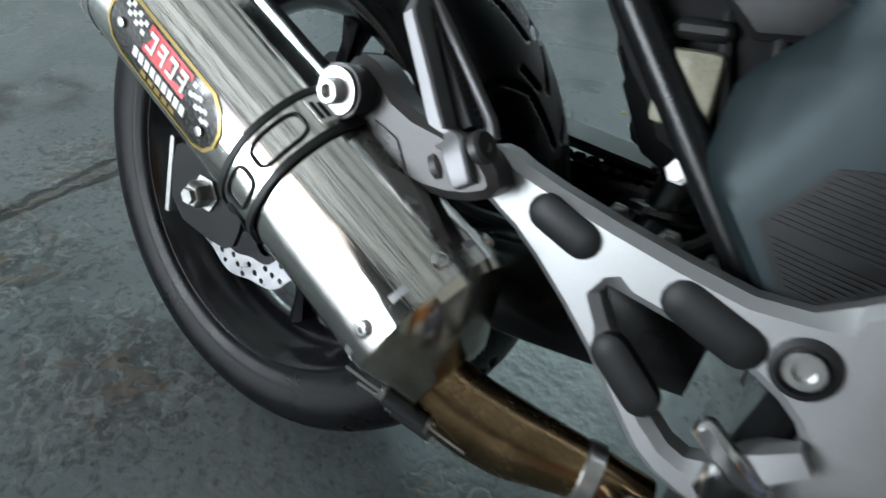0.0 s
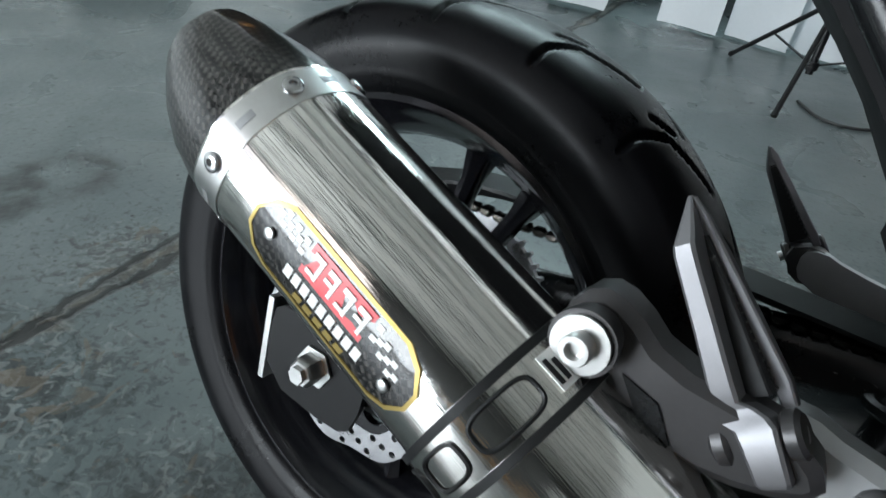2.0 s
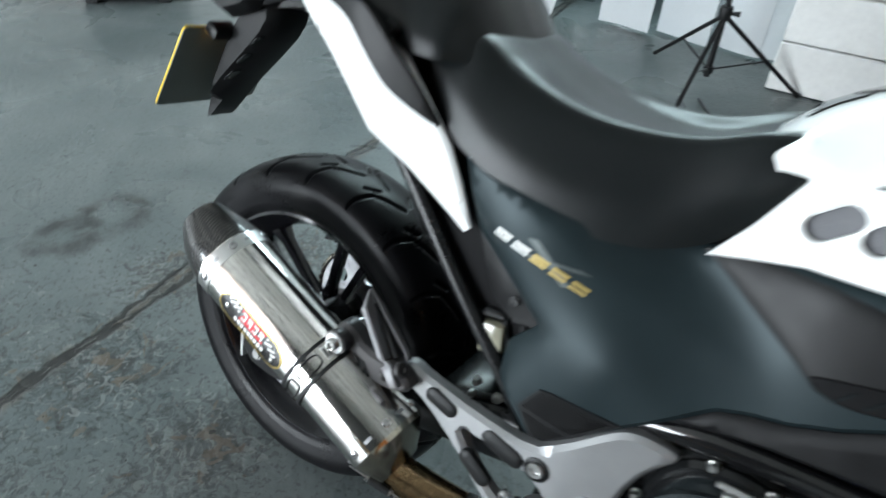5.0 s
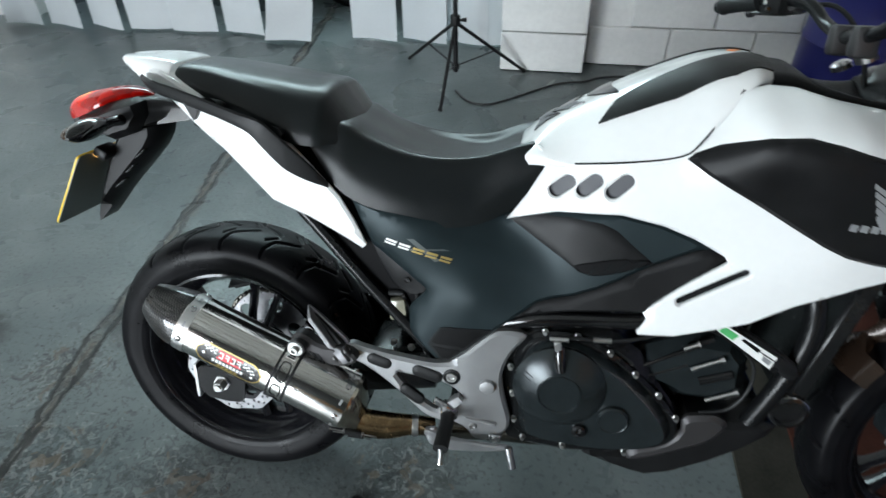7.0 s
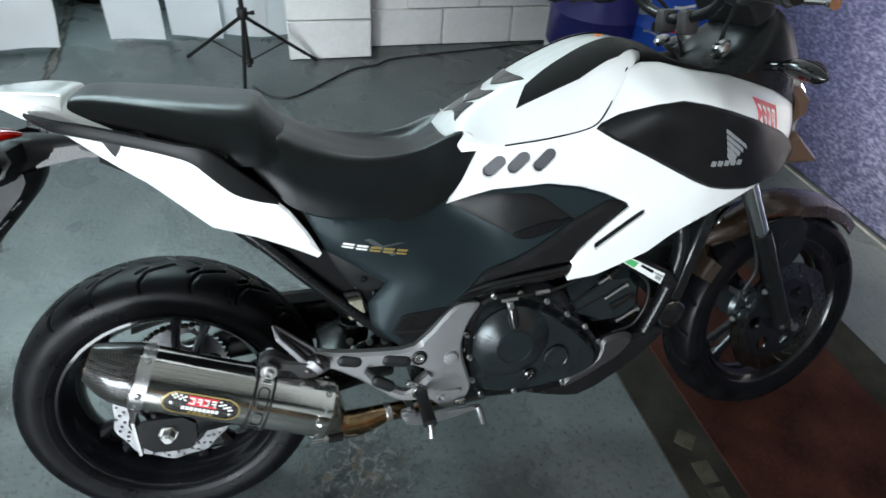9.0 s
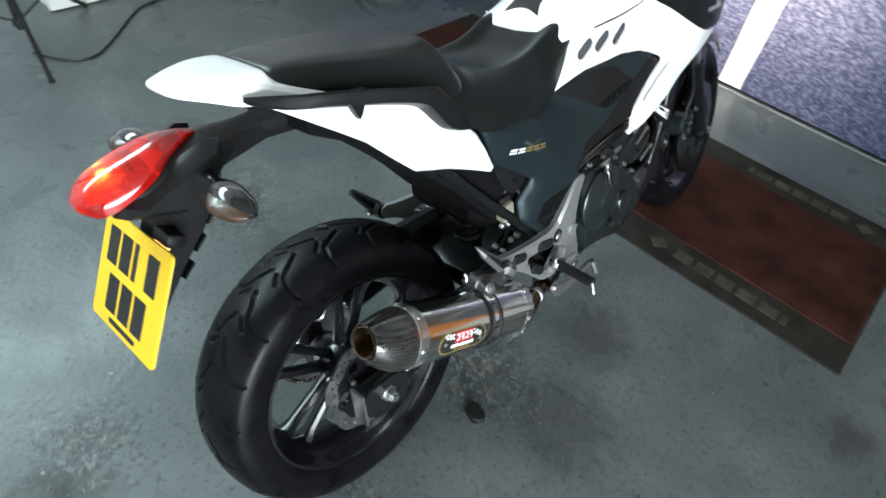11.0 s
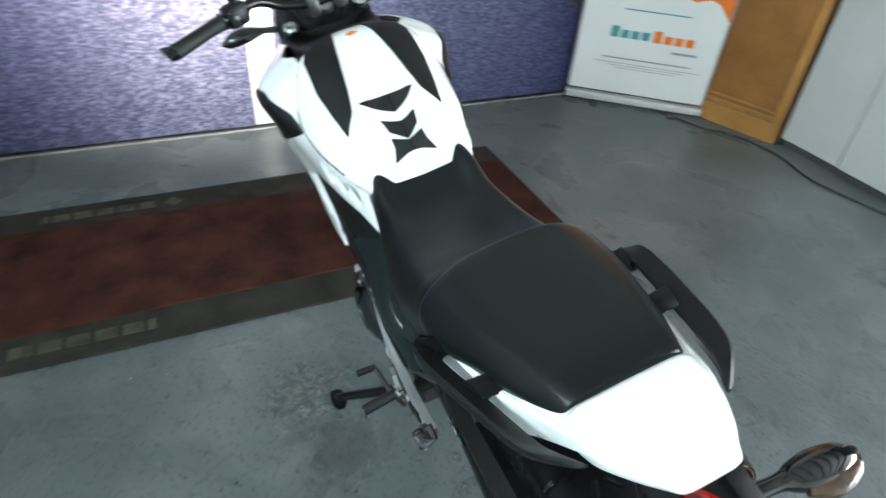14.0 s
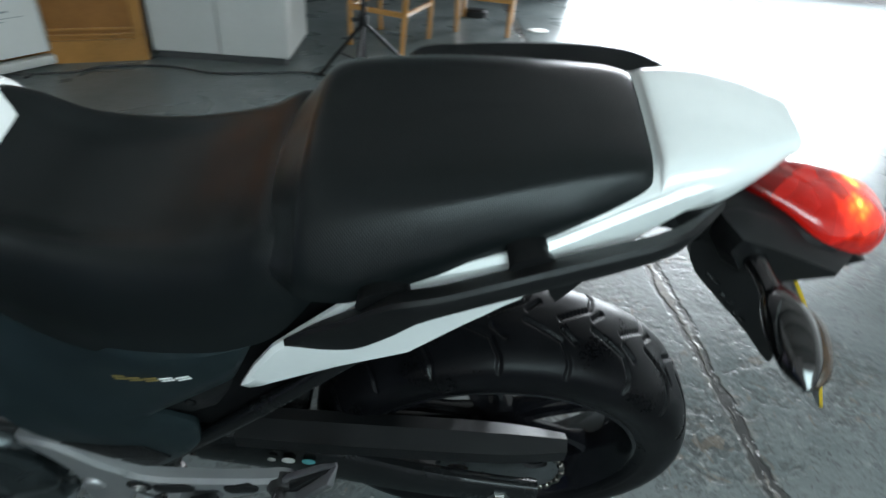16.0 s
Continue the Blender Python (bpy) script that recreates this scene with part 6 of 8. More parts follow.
for o in ([(0.764, 0.061), (0.757, 0.030), (0.755, 0), (0.757, -0.030), (0.764, -0.061), (0.738, -0.038), (0.728, -0.024), (0.715, 0), (0.728, 0.024), (0.738, 0.038)], [(0.710, 0.037), (0.699, 0.016), (0.694, 0), (0.699, -0.016), (0.710, -0.037), (0.682, -0.031), (0.668, -0.014), (0.657, 0), (0.668, 0.014), (0.682, 0.031)], [(0.669, 0.033), (0.660, 0.014), (0.655, 0), (0.660, -0.014), (0.669, -0.033), (0.647, -0.035), (0.627, -0.045), (0.634, -0.016), (0.635, 0), (0.634, 0.016), (0.627, 0.045), (0.647, 0.035)]):
    part("tank_pad", decal(o, LIDTREE, TOP, 0.0025, 0.003, 0.01), GLOSS, lid_ob, "domed black tank pad")
part("tank_badge", decal([(0.945, 0.015), (0.957, 0), (0.945, -0.015), (0.936, 0)], LIDTREE, TOP, 0.0012, 0.001, 0.01), ORANGE, lid_ob)

# dark inner body under the panels
core = [(0.05, S((0, 0.90), (0.06, 0.90), (0.09, 0.88), (0.095, 0.86), (0.09, 0.84), (0, 0.83))), (0.25, S((0, 0.85), (0.08, 0.85), (0.12, 0.82), (0.125, 0.74), (0.12, 0.66), (0, 0.66))), (0.42, S((0, 0.74), (0.09, 0.74), (0.13, 0.70), (0.135, 0.60), (0.125, 0.50), (0, 0.48))), (0.60, S((0, 0.80), (0.07, 0.80), (0.095, 0.76), (0.12, 0.66), (0.13, 0.57), (0, 0.55))), (0.80, S((0, 0.92), (0.09, 0.90), (0.13, 0.82), (0.135, 0.7), (0.13, 0.6), (0, 0.58))), (1.0, S((0, 0.99), (0.08, 0.98), (0.15, 0.9), (0.15, 0.75), (0.12, 0.64), (0, 0.62))), (1.2, S((0, 0.96), (0.06, 0.95), (0.13, 0.9), (0.13, 0.80), (0.08, 0.74), (0, 0.74)))]
part("inner_body", form(core, 5, 4), SHADOWBLACK, bike)
bm = bmesh.new()
rings = [[(x, y, z) for y, z in ((-w, z1), (w, z1), (w * 1.05, z0), (-w * 1.05, z0))] for x, w, z0, z1 in ((0.33, 0.085, 0.62, 0.70), (0.20, 0.09, 0.72, 0.80), (0.05, 0.09, 0.83, 0.88), (-0.02, 0.085, 0.868, 0.90))]
loft(bm, rings)
part("undertray", bm, SHADOWBLACK, bike, "black undertray")

# ---- exhaust ----
MD = V((0.9163, 0, -0.4004))  # ahead along the can
MN = V((0.4004, 0, 0.9163))
MO = V((-0.010, -0.218, 0.512))
MUF = Matrix(((MD.x, 0, MN.x, MO.x), (0, -1, 0, MO.y), (MD.z, 0, MN.z, MO.z), (0, 0, 0, 1)))  # along, outwards, up


def can_ring(s, k=1.0, ko=None, do=0.0, dn=0.0, grow=0.0):
    half = [(0.004, 0.0575), (0.030, 0.0515), (0.0565, 0.0215), (0.0575, -0.022), (0.036, -0.050), (0.004, -0.0575)]
    sec = half + [(-o, n) for o, n in half[::-1]]
    ko = k if ko is None else ko
    pts = []
    for i, a in enumerate(sec):
        b = sec[(i + 1) % len(sec)]
        pts += [(a[0] * (1 - f) + b[0] * f, a[1] * (1 - f) + b[1] * f) for f in ((0.22, 0.78) if math.dist(a, b) > 0.02 else (0.5,))]
    pts = chaikin(pts, 2)
    return [MUF @ V((s, o * ko * (1 + grow) + do, n * k * (1 + grow) + dn)) for o, n in pts]


def sleeve(stations, cap=True):
    bm = bmesh.new()
    loft(bm, [can_ring(*q) for q in stations], cap=cap)
    return bm


muffler = part("muffler", sleeve([(0.0, 0.985), (0.0, 1.0), (0.18, 1.0), (0.355, 1.0), (0.355, 0.985)]), STEEL, bike, "satin stainless muffler can", sharp=0.5)
# carbon outlet cap, hollow at the end
st = [(0.006, 0.985), (-0.010, 0.985, 0.98), (-0.030, 0.915, 0.92, 0, 0.0), (-0.052, 0.79, 0.80, 0, 0.002), (-0.070, 0.635, 0.66, 0, 0.006), (-0.079, 0.54, 0.57, 0, 0.008)]
bm = bmesh.new()
loft(bm, [can_ring(*q) for q in st] + [can_ring(-0.078, 0.48, 0.52, 0, 0.008), can_ring(-0.045, 0.46, 0.5, 0, 0.007)], cap=True)
part("end_cap", bm, CARBON, muffler, "lacquered carbon-fibre end cap", sharp=0.4)
bm = bmesh.new()
lathe(bm, [(0.0255, 0.0), (0.0275, 0.0), (0.0275, 0.05), (0.0245, 0.05), (0.0245, 0.004)], MUF @ T(-0.0800, 0, 0.008) @ Matrix.Rotation(radians(90), 4, "Y"), 32, loop=True)
part("outlet", bm, BRASS, muffler, "straw-coloured outlet tube")
bm = bmesh.new()
lathe(bm, [(0.024, 0), (0, 0)], MUF @ T(-0.048, 0, 0.007) @ Matrix.Rotation(radians(90), 4, "Y"), 20)
part("outlet_core", bm, BLACK_PAINT, muffler)


def can_band(s0, s1, grow, name, material, label="", parent=None):
    bm = bmesh.new()
    loft(bm, [can_ring(s0, 1.0), can_ring(s0, 1.0, None, 0, 0, grow), can_ring(s1, 1.0, None, 0, 0, grow), can_ring(s1, 1.0)], cap=False)
    return part(name, bm, material, parent or muffler, label, sharp=0.5)


rear_band = can_band(0.002, 0.024, 0.010, "trim_band", BAND, "pale riveted trim band")
front_band = can_band(0.331, 0.353, 0.010, "trim_band", STEEL, "riveted steel trim band")
CANTREE = tree_of(sleeve([(-0.002, 1.0, None, 0, 0, 0.010), (0.36, 1.0, None, 0, 0, 0.010)]))
PLAINTREE = tree_of(sleeve([(-0.002, 1.0), (0.36, 1.0)]))


def on_can(s, deg, tree_=None, off=0.0):
    """A frame on the can's skin at s along it, deg round from outwards to up."""
    d = V((0, math.cos(radians(deg)), math.sin(radians(deg))))
    o = MUF @ (V((s, 0, 0)) + d * 0.2)
    w = (MUF.to_3x3() @ -d).normalized()
    hit, nrm, _, _ = (tree_ or CANTREE).ray_cast(o, w)
    if nrm.dot(w) > 0:
        nrm = -nrm
    q = nrm.to_track_quat("Z", "Y").to_matrix().to_4x4()
    return Matrix.Translation(hit + nrm * off) @ q


for s, band in ((0.013, rear_band), (0.342, front_band)):
    for deg in (62, -2, -62, 118, 180):
        q = on_can(s, deg)
        bm = bmesh.new()
        lathe(bm, [(0.0062, -0.0005), (0.0062, 0.0018), (0.0045, 0.003), (0.0025, 0.003), (0.0022, 0.001), (0, 0.001)], q, 14)
        part("rivet", bm, CAST, band, "steel rivet")
    for deg in (30, -30, 88):
        # pressed slots of the band
        d = [on_can(s + ds, deg + dd, None, 0.0004).translation for ds, dd in ((-0.004, -9), (-0.004, 9), (0.004, 9), (0.004, -9))]
        bm = bmesh.new()
        mid = [on_can(s, deg + dd, None, 0.0003) for dd in np.linspace(-6, 6, 7)]
        ax = (MUF.to_3x3() @ V((1, 0, 0))).normalized()
        rings = [[m.translation + ax * a + (m.to_3x3() @ V((0, 0, 1))) * b for a, b in ((-0.0025, 0), (0.0025, 0), (0.0025, -0.001), (-0.0025, -0.001))] for m in mid]
        loft(bm, rings)
        part("slot", bm, ALLOY, band)

# maker's plate: plain shapes only
PM = MUF @ Matrix(((1, 0, 0, 0), (0, 0, 1, 0.12), (0, 1, 0, 0), (0, 0, 0, 1)))  # along, up, outwards
if (PM.to_3x3() @ V((0, 0, 1))).y > 0:
    PM = MUF @ Matrix(((1, 0, 0, 0), (0, 0, -1, 0.12), (0, 1, 0, 0), (0, 0, 0, 1)))
PLATE = [(0.052, 0.004), (0.060, 0.015), (0.072, 0.0205), (0.166, 0.0205), (0.178, 0.015), (0.186, 0.004), (0.186, -0.008), (0.178, -0.019), (0.166, -0.0245), (0.072, -0.0245), (0.060, -0.019), (0.052, -0.008)]
grow = lambda o, d: [(0.119 + (x - 0.119) * (1 + d / 0.067), -0.002 + (y + 0.002) * (1 + d / 0.0225)) for x, y in o]
mplate = part("maker_plate", decal(PLATE, PLAINTREE, PM, 0.0008, 0.001, 0.012), CARBON, muffler, "black maker's plate with gold rim")
part("rim", decal(grow(PLATE, 0.0), PLAINTREE, PM, 0.0013, 0.0012, 0.012, holes=[grow(PLATE, -0.0022)]), GOLD, mplate, "gold rim")


def pbar(o, m, off=0.0011):
    part("print", decal(o, PLAINTREE, PM, off, 0.0006, 0.02), m, mplate)


R4 = lambda x0, y0, x1, y1, sk=0.0: [(x0, y0), (x1, y0), (x1 + sk, y1), (x0 + sk, y1)]
pbar(R4(0.094, -0.003, 0.145, 0.0165), RED)
for k in range(4):
    x = 0.0975 + k * 0.0122
    pbar(R4(x, 0.0105, x + 0.0085, 0.0135), WPRINT, 0.0016)
    pbar(R4(x + 0.006, 0.0, x + 0.0085, 0.0105), WPRINT, 0.0016)
    pbar(R4(x, 0.0005 + (k % 2) * 0.005, x + 0.006, 0.003 + (k % 2) * 0.005), WPRINT, 0.0016)
for k in range(9):
    pbar(R4(0.0865 + k * 0.0073, -0.0135, 0.0920 + k * 0.0073, -0.0060), WPRINT)
for k in range(5):
    pbar(R4(0.098 + k * 0.0090, -0.0205, 0.1045 + k * 0.0090, -0.0160, 0.001), GOLD)
for side in (0, 1):
    for i in range(6):
        for j in range(3):
            if (i + j) % 2 == 0:
                w = 0.0042
                x = (0.0915 - (i + 1) * w * 1.02) if not side else (0.1475 + i * w * 1.02)
                y = 0.0045 + j * 0.0035 + (i * 0.0006 if not side else -i * 0.0018)
                pbar(R4(x, y, x + w, y + 0.0033), WPRINT)
for s in (0.0685, 0.1695):
    bm = bmesh.new()
    lathe(bm, [(0.0036, 0), (0.0036, 0.0014), (0.0024, 0.002), (0, 0.0016)], on_can(s, -2 if s < 0.1 else -8, PLAINTREE, 0.0012), 12)
    part("screw", bm, ZINC, mplate)

# strap with rubber edges and slots
strap = can_band(0.203, 0.236, 0.040, "strap", STEEL, "steel mounting strap with rubber edging")
for s in (0.203, 0.236):
    bm = bmesh.new()
    loft(bm, [can_ring(s - 0.0028, 1.0, None, 0, 0, 0.02), can_ring(s - 0.0024, 1.0, None, 0, 0, 0.062), can_ring(s + 0.0024, 1.0, None, 0, 0, 0.062), can_ring(s + 0.0028, 1.0, None, 0, 0, 0.02)], cap=False)
    part("rubber_edge", bm, SOFT, strap, "black rubber edge")
STRAPTREE = tree_of(sleeve([(0.19, 1.0, None, 0, 0, 0.040), (0.25, 1.0, None, 0, 0, 0.040)]))
for d0, d1 in ((14, 52), (-22, 4), (-60, -32)):
    loop = []
    for t in np.linspace(0, 2 * math.pi, 28, endpoint=False):
        c, s_ = math.cos(t), math.sin(t)
        sq = lambda v: math.copysign(abs(v) ** 0.55, v)
        loop.append(on_can(0.2195 + 0.0095 * sq(s_), (d0 + d1) / 2 + (d1 - d0) / 2 * sq(c), STRAPTREE, 0.0006).translation)
    bm = bmesh.new()
    rings = []
    for i, p in enumerate(loop):
        d = (loop[(i + 1) % 28] - loop[i - 1]).normalized()
        nrm = (p - MUF @ V((0.2195, 0, 0))).normalized()
        sd = d.cross(nrm).normalized()
        rings.append([p + 0.0013 * (math.cos(a) * sd + math.sin(a) * nrm) for a in (0, 1.26, 2.51, 3.77, 5.03)])
    loft(bm, rings, loop=True)
    part("slot_edge", bm, SOFT, strap, "black slot edging")
m0 = on_can(0.2195, 68, STRAPTREE, 0.0008)
mz = m0.to_3x3() @ V((0, 0, 1))
my = mz.cross(MD).normalized()
m0 = Matrix(((MD.x, my.x, mz.x, m0.translation.x), (MD.y, my.y, mz.y, m0.translation.y), (MD.z, my.z, mz.z, m0.translation.z), (0, 0, 0, 1)))
bm = bmesh.new()
box(bm, m0, 0.020, 0.020, 0.001)
lab = part("label", bm, WPRINT, strap, "small pale printed label")
for k in range(4):
    bm = bmesh.new()
    box(bm, m0 @ T(0.001 * (k % 2), -0.0075 + k * 0.005, 0.001), 0.014 - 0.002 * (k % 2), 0.0026, 0.0008)
    part("letter_bar", bm, SOFT, lab)
# inlet cone, springs and link pipe
bm = bmesh.new()
rings = [can_ring(0.354, 0.98), can_ring(0.362, 0.95), can_ring(0.376, 0.72, 0.8, 0, -0.008), can_ring(0.392, 0.52, 0.55, 0, -0.022)]
loft(bm, rings)
part("inlet_cone", bm, CONE, muffler, "smoked steel inlet cone")
bm = bmesh.new()
tube(bm, [(0.312, -0.214, 0.324), (0.345, -0.207, 0.309), (0.385, -0.199, 0.303), (0.414, -0.193, 0.304), (0.440, -0.187, 0.304), (0.478, -0.176, 0.297)], [0.0275, 0.0280, 0.0275, 0.0235, 0.0200, 0.0190], 28, smooth=8)
link = part("link_pipe", bm, BRASS, bike, "heat-tinted golden link pipe")
bm = bmesh.new()
tube(bm, [(0.434, -0.1885, 0.304), (0.436, -0.188, 0.304), (0.446, -0.1855, 0.303), (0.448, -0.185, 0.303)], [0.0195, 0.0222, 0.0222, 0.0195], 24)
part("pipe_clamp", bm, ZINC, link, "steel pipe clamp")
bm = bmesh.new()
tube(bm, [(0.495, -0.169, 0.297), (0.60, -0.14, 0.285), (0.72, -0.08, 0.245), (0.85, 0.0, 0.235)], 0.026, 16, smooth=5)
part("under_pipe", bm, DARKSTEEL, link)
for dy, dz in ((-0.030, -0.012), (-0.012, -0.034)):
    bm = bmesh.new()
    a, b = V((0.283, -0.225 + dy, 0.335 + dz)), V((0.372, -0.204 + dy * 0.9, 0.307 + dz * 0.8))
    d = (b - a)
    e1 = d.cross(V((0, 0, 1))).normalized()
    e2 = d.cross(e1).normalized()
    tube(bm, [a + d * (0.28 + 0.44 * i / 90) + 0.0042 * (math.cos(i * 0.75) * e1 + math.sin(i * 0.75) * e2) for i in range(91)], 0.0011, 5)
    tube(bm, [a, a + d * 0.3], 0.0012, 5)
    tube(bm, [a + d * 0.7, b], 0.0012, 5)
    part("spring", bm, ZINC, link, "coiled retaining spring")
    bm = bmesh.new()
    tube(bm, [a + d * 0.33, a + d * 0.67], 0.0062, 12)
    part("spring_sleeve", bm, SOFT, link, "black rubber sleeve")

# ---- footrest brackets, pegs and levers, both sides ----
BRK = [(0.300, 0.478), (0.316, 0.485), (0.340, 0.477), (0.42, 0.466), (0.498, 0.461), (0.530, 0.486), (0.565, 0.522), (0.588, 0.543), (0.612, 0.5475), (0.640, 0.5435), (0.652, 0.536), (0.630, 0.512), (0.615, 0.480), (0.608, 0.445), (0.614, 0.405), (0.626, 0.365), (0.634, 0.335), (0.622, 0.306), (0.596, 0.290), (0.563, 0.290), (0.548, 0.318), (0.520, 0.330), (0.500, 0.327), (0.463, 0.337), (0.44, 0.358), (0.40, 0.396), (0.345, 0.435), (0.318, 0.446), (0.302, 0.455)]
WIN = [(0.398, 0.432), (0.43, 0.430), (0.485, 0.426), (0.520, 0.412), (0.535, 0.394), (0.513, 0.382), (0.500, 0.360), (0.482, 0.352), (0.452, 0.372), (0.42, 0.402)]
for left in (False, True):
    fl = (lambda b: mirror(b)) if left else (lambda b: b)
    s = 1 if left else -1
    bm = bmesh.new()
    co, faces, bound = fill2d(chaikin(BRK, 1), [chaikin(WIN, 1)], 0.016, 0.006)
    depth = lambda u, v, d: V((u, -(0.196 - 0.06 * (u - 0.45) ** 2 * 8 * 0.2 - 0.012 * max(0.0, (u - 0.55) / 0.1) + d), v))
    skin(bm, co, faces, bound, depth, 0.020, 0.006)
    br = part("footrest_bracket", fl(bm), ALLOY, bike, "silver cast footrest bracket")
    for a, b, c, d, r in ((0.358, 0.459, 0.384, 0.452, 0.0115), (0.449, 0.445, 0.484, 0.436, 0.0125), (0.424, 0.396, 0.450, 0.378, 0.0115)):
        bm = bmesh.new()
        prism(bm, capsule(a, b, c, d, r), 0.190, 0.2005, SIDE, drop=0.0025, rim=0.0035)
        part("rubber_pad", fl(bm), SOFT, br, "black heel-guard pad")
    bm = bmesh.new()
    lathe(bm, [(0.017, 0), (0.017, 0.0045), (0.0135, 0.006), (0.0125, 0.003), (0, 0.003)], T(0.514, -0.193, 0.440) @ AXLE, 24)
    part("recess", fl(bm), SOFT, br)
    bm = bmesh.new()
    bolt(bm, (0.514, -0.1955, 0.440), AXLE, 0.0105, 0.006)
    part("bolt", fl(bm), ZINC, br, "socket-head bolt")
    bm = bmesh.new()
    lathe(bm, [(0.0165, 0), (0.0165, 0.004), (0.014, 0.008), (0.006, 0.0095), (0, 0.0095)], T(0.583, -0.188, 0.424) @ AXLE, 24)
    part("plug", fl(bm), ALLOY, br)
    bm = bmesh.new()
    bolt(bm, (0.560, -0.190, 0.326), AXLE, 0.008, 0.007)
    part("bolt", fl(bm), ZINC, br)
    bm = bmesh.new()
    box(bm, T(0.605, -0.193, 0.303), 0.024, 0.006, 0.018, 0.002)
    tab = part("tab", fl(bm), CAST, br, "bright steel tab")
    bm = bmesh.new()
    bolt(bm, (0.605, -0.196, 0.303), AXLE, 0.0055, 0.004)
    part("bolt", fl(bm), ZINC, tab)
    bm = bmesh.new()
    prism(bm, capsule(0.545, 0.346, 0.603, 0.336, 0.0035), 0.186, 0.1965, SIDE, drop=0.0025, rim=0.0028)
    part("rib", fl(bm), ALLOY, br)
    bm = bmesh.new()
    prism(bm, [(0.498, 0.376), (0.530, 0.403), (0.540, 0.393), (0.519, 0.368), (0.526, 0.352), (0.512, 0.344), (0.502, 0.358)], 0.195, 0.211, SIDE, drop=0.003, rim=0.003)
    part("heel_plate", fl(bm), ALLOY, br, "bright angled heel plate")
    # hanger arm to the muffler (right only) and passenger peg
    bm = bmesh.new()
    if not left:
        prism(bm, chaikin([(0.198, 0.492), (0.212, 0.512), (0.232, 0.508), (0.255, 0.490), (0.300, 0.487), (0.325, 0.480), (0.335, 0.462), (0.31, 0.448), (0.275, 0.443), (0.24, 0.452), (0.205, 0.474)], 1), 0.196, 0.221, SIDE, drop=0.005, rim=0.006, step=0.02)
        hang = part("muffler_hanger", bm, ALLOY_DARK, bike, "dark grey cast muffler hanger")
        bm = bmesh.new()
        prism(bm, [(0.238, 0.476), (0.258, 0.470), (0.270, 0.453), (0.252, 0.458)], 0.2205, 0.2225, SIDE)
        part("recess", bm, ENGINE, hang)
        bm = bmesh.new()
        lathe(bm, [(0, 0.0), (0.019, 0.0), (0.019, 0.012), (0.0155, 0.012), (0.0155, 0.034), (0.0172, 0.034), (0.0172, 0.04), (0, 0.04)], T(0.218, -0.197, 0.488) @ AXLE, 28)
        part("bush", bm, ALLOY_DARK, hang)
        bm = bmesh.new()
        lathe(bm, [(0, 0.0), (0.0148, 0.0), (0.0148, 0.0025), (0, 0.0025)], T(0.218, -0.2375, 0.488) @ AXLE, 28)
        part("washer", bm, ZINC, hang, "zinc washer")
        bm = bmesh.new()
        bolt(bm, (0.218, -0.240, 0.488), AXLE, 0.0082, 0.0085)
        part("bolt", bm, ZINC, hang, "socket-head mounting bolt")
        bm = bmesh.new()
        lathe(bm, [(0, 0), (0.017, 0), (0.018, 0.003), (0.018, 0.010), (0.015, 0.013), (0.0, 0.013)], T(0.218, -0.180, 0.488) @ AXLE, 28)
        part("inner_cap", bm, CHROME, hang, "chromed inner spacer")
    else:
        prism(bm, chaikin([(0.285, 0.475), (0.31, 0.487), (0.335, 0.475), (0.33, 0.45), (0.30, 0.445)], 1), 0.180, 0.205, SIDE, drop=0.004, rim=0.005)
        part("peg_mount", fl(bm), ALLOY_DARK, bike)
    # passenger peg, folded up: a bright outer rail on a clevis block, a dark inner rail and teeth between
    P0 = V((0.313, -0.228, 0.463))
    pa, pc, pn = V((-0.6154, 0.2355, 0.7522)), V((0.7569, -0.0896, 0.6474)), V((-0.2199, -0.9677, 0.1231))
    PQ = Matrix(((pa.x, pc.x, pn.x, P0.x), (pa.y, pc.y, pn.y, P0.y), (pa.z, pc.z, pn.z, P0.z), (0, 0, 0, 1)))

    def rail(stations, soft=0.0016):
        b = bmesh.new()
        rings = []
        for a, c0, c1, n0, n1 in stations:
            e, g = min(soft, (c1 - c0) * 0.3), min(soft, (n1 - n0) * 0.3)
            rings.append([PQ @ V((a, c, n)) for c, n in ((c0 + e, n0), (c1 - e, n0), (c1, n0 + g), (c1, n1 - g), (c1 - e, n1), (c0 + e, n1), (c0, n1 - g), (c0, n0 + g))])
        loft(b, rings)
        return fl(b)

    peg = part("passenger_peg", rail([(0.1316, -0.0012, 0.0012, -0.003, 0.0), (0.1125, -0.0085, 0.0008, -0.004, 0.0110), (0.1090, -0.0098, 0.0004, -0.005, 0.0128), (0.1045, -0.0108, -0.0002, -0.005, 0.0122), (0.098, -0.0114, -0.0008, -0.006, 0.0108), (0.070, -0.0134, -0.0022, -0.009, 0.0062), (0.046, -0.0154, -0.0036, -0.013, 0.0024), (0.0365, -0.0162, -0.0040, -0.014, 0.0004), (0.0335, -0.0170, 0.0010, -0.014, -0.0006), (0.0290, -0.0165, 0.0060, -0.015, 0.0004), (0.0245, -0.0096, 0.0086, -0.015, 0.0022), (0.018, -0.0084, 0.0085, -0.015, 0.0026), (0.001, -0.0072, 0.0076, -0.013, 0.0006), (-0.0012, -0.0062, 0.0066, -0.012, -0.0008)]), PEG, bike, "satin grey folding passenger footpeg", sharp=0.5)
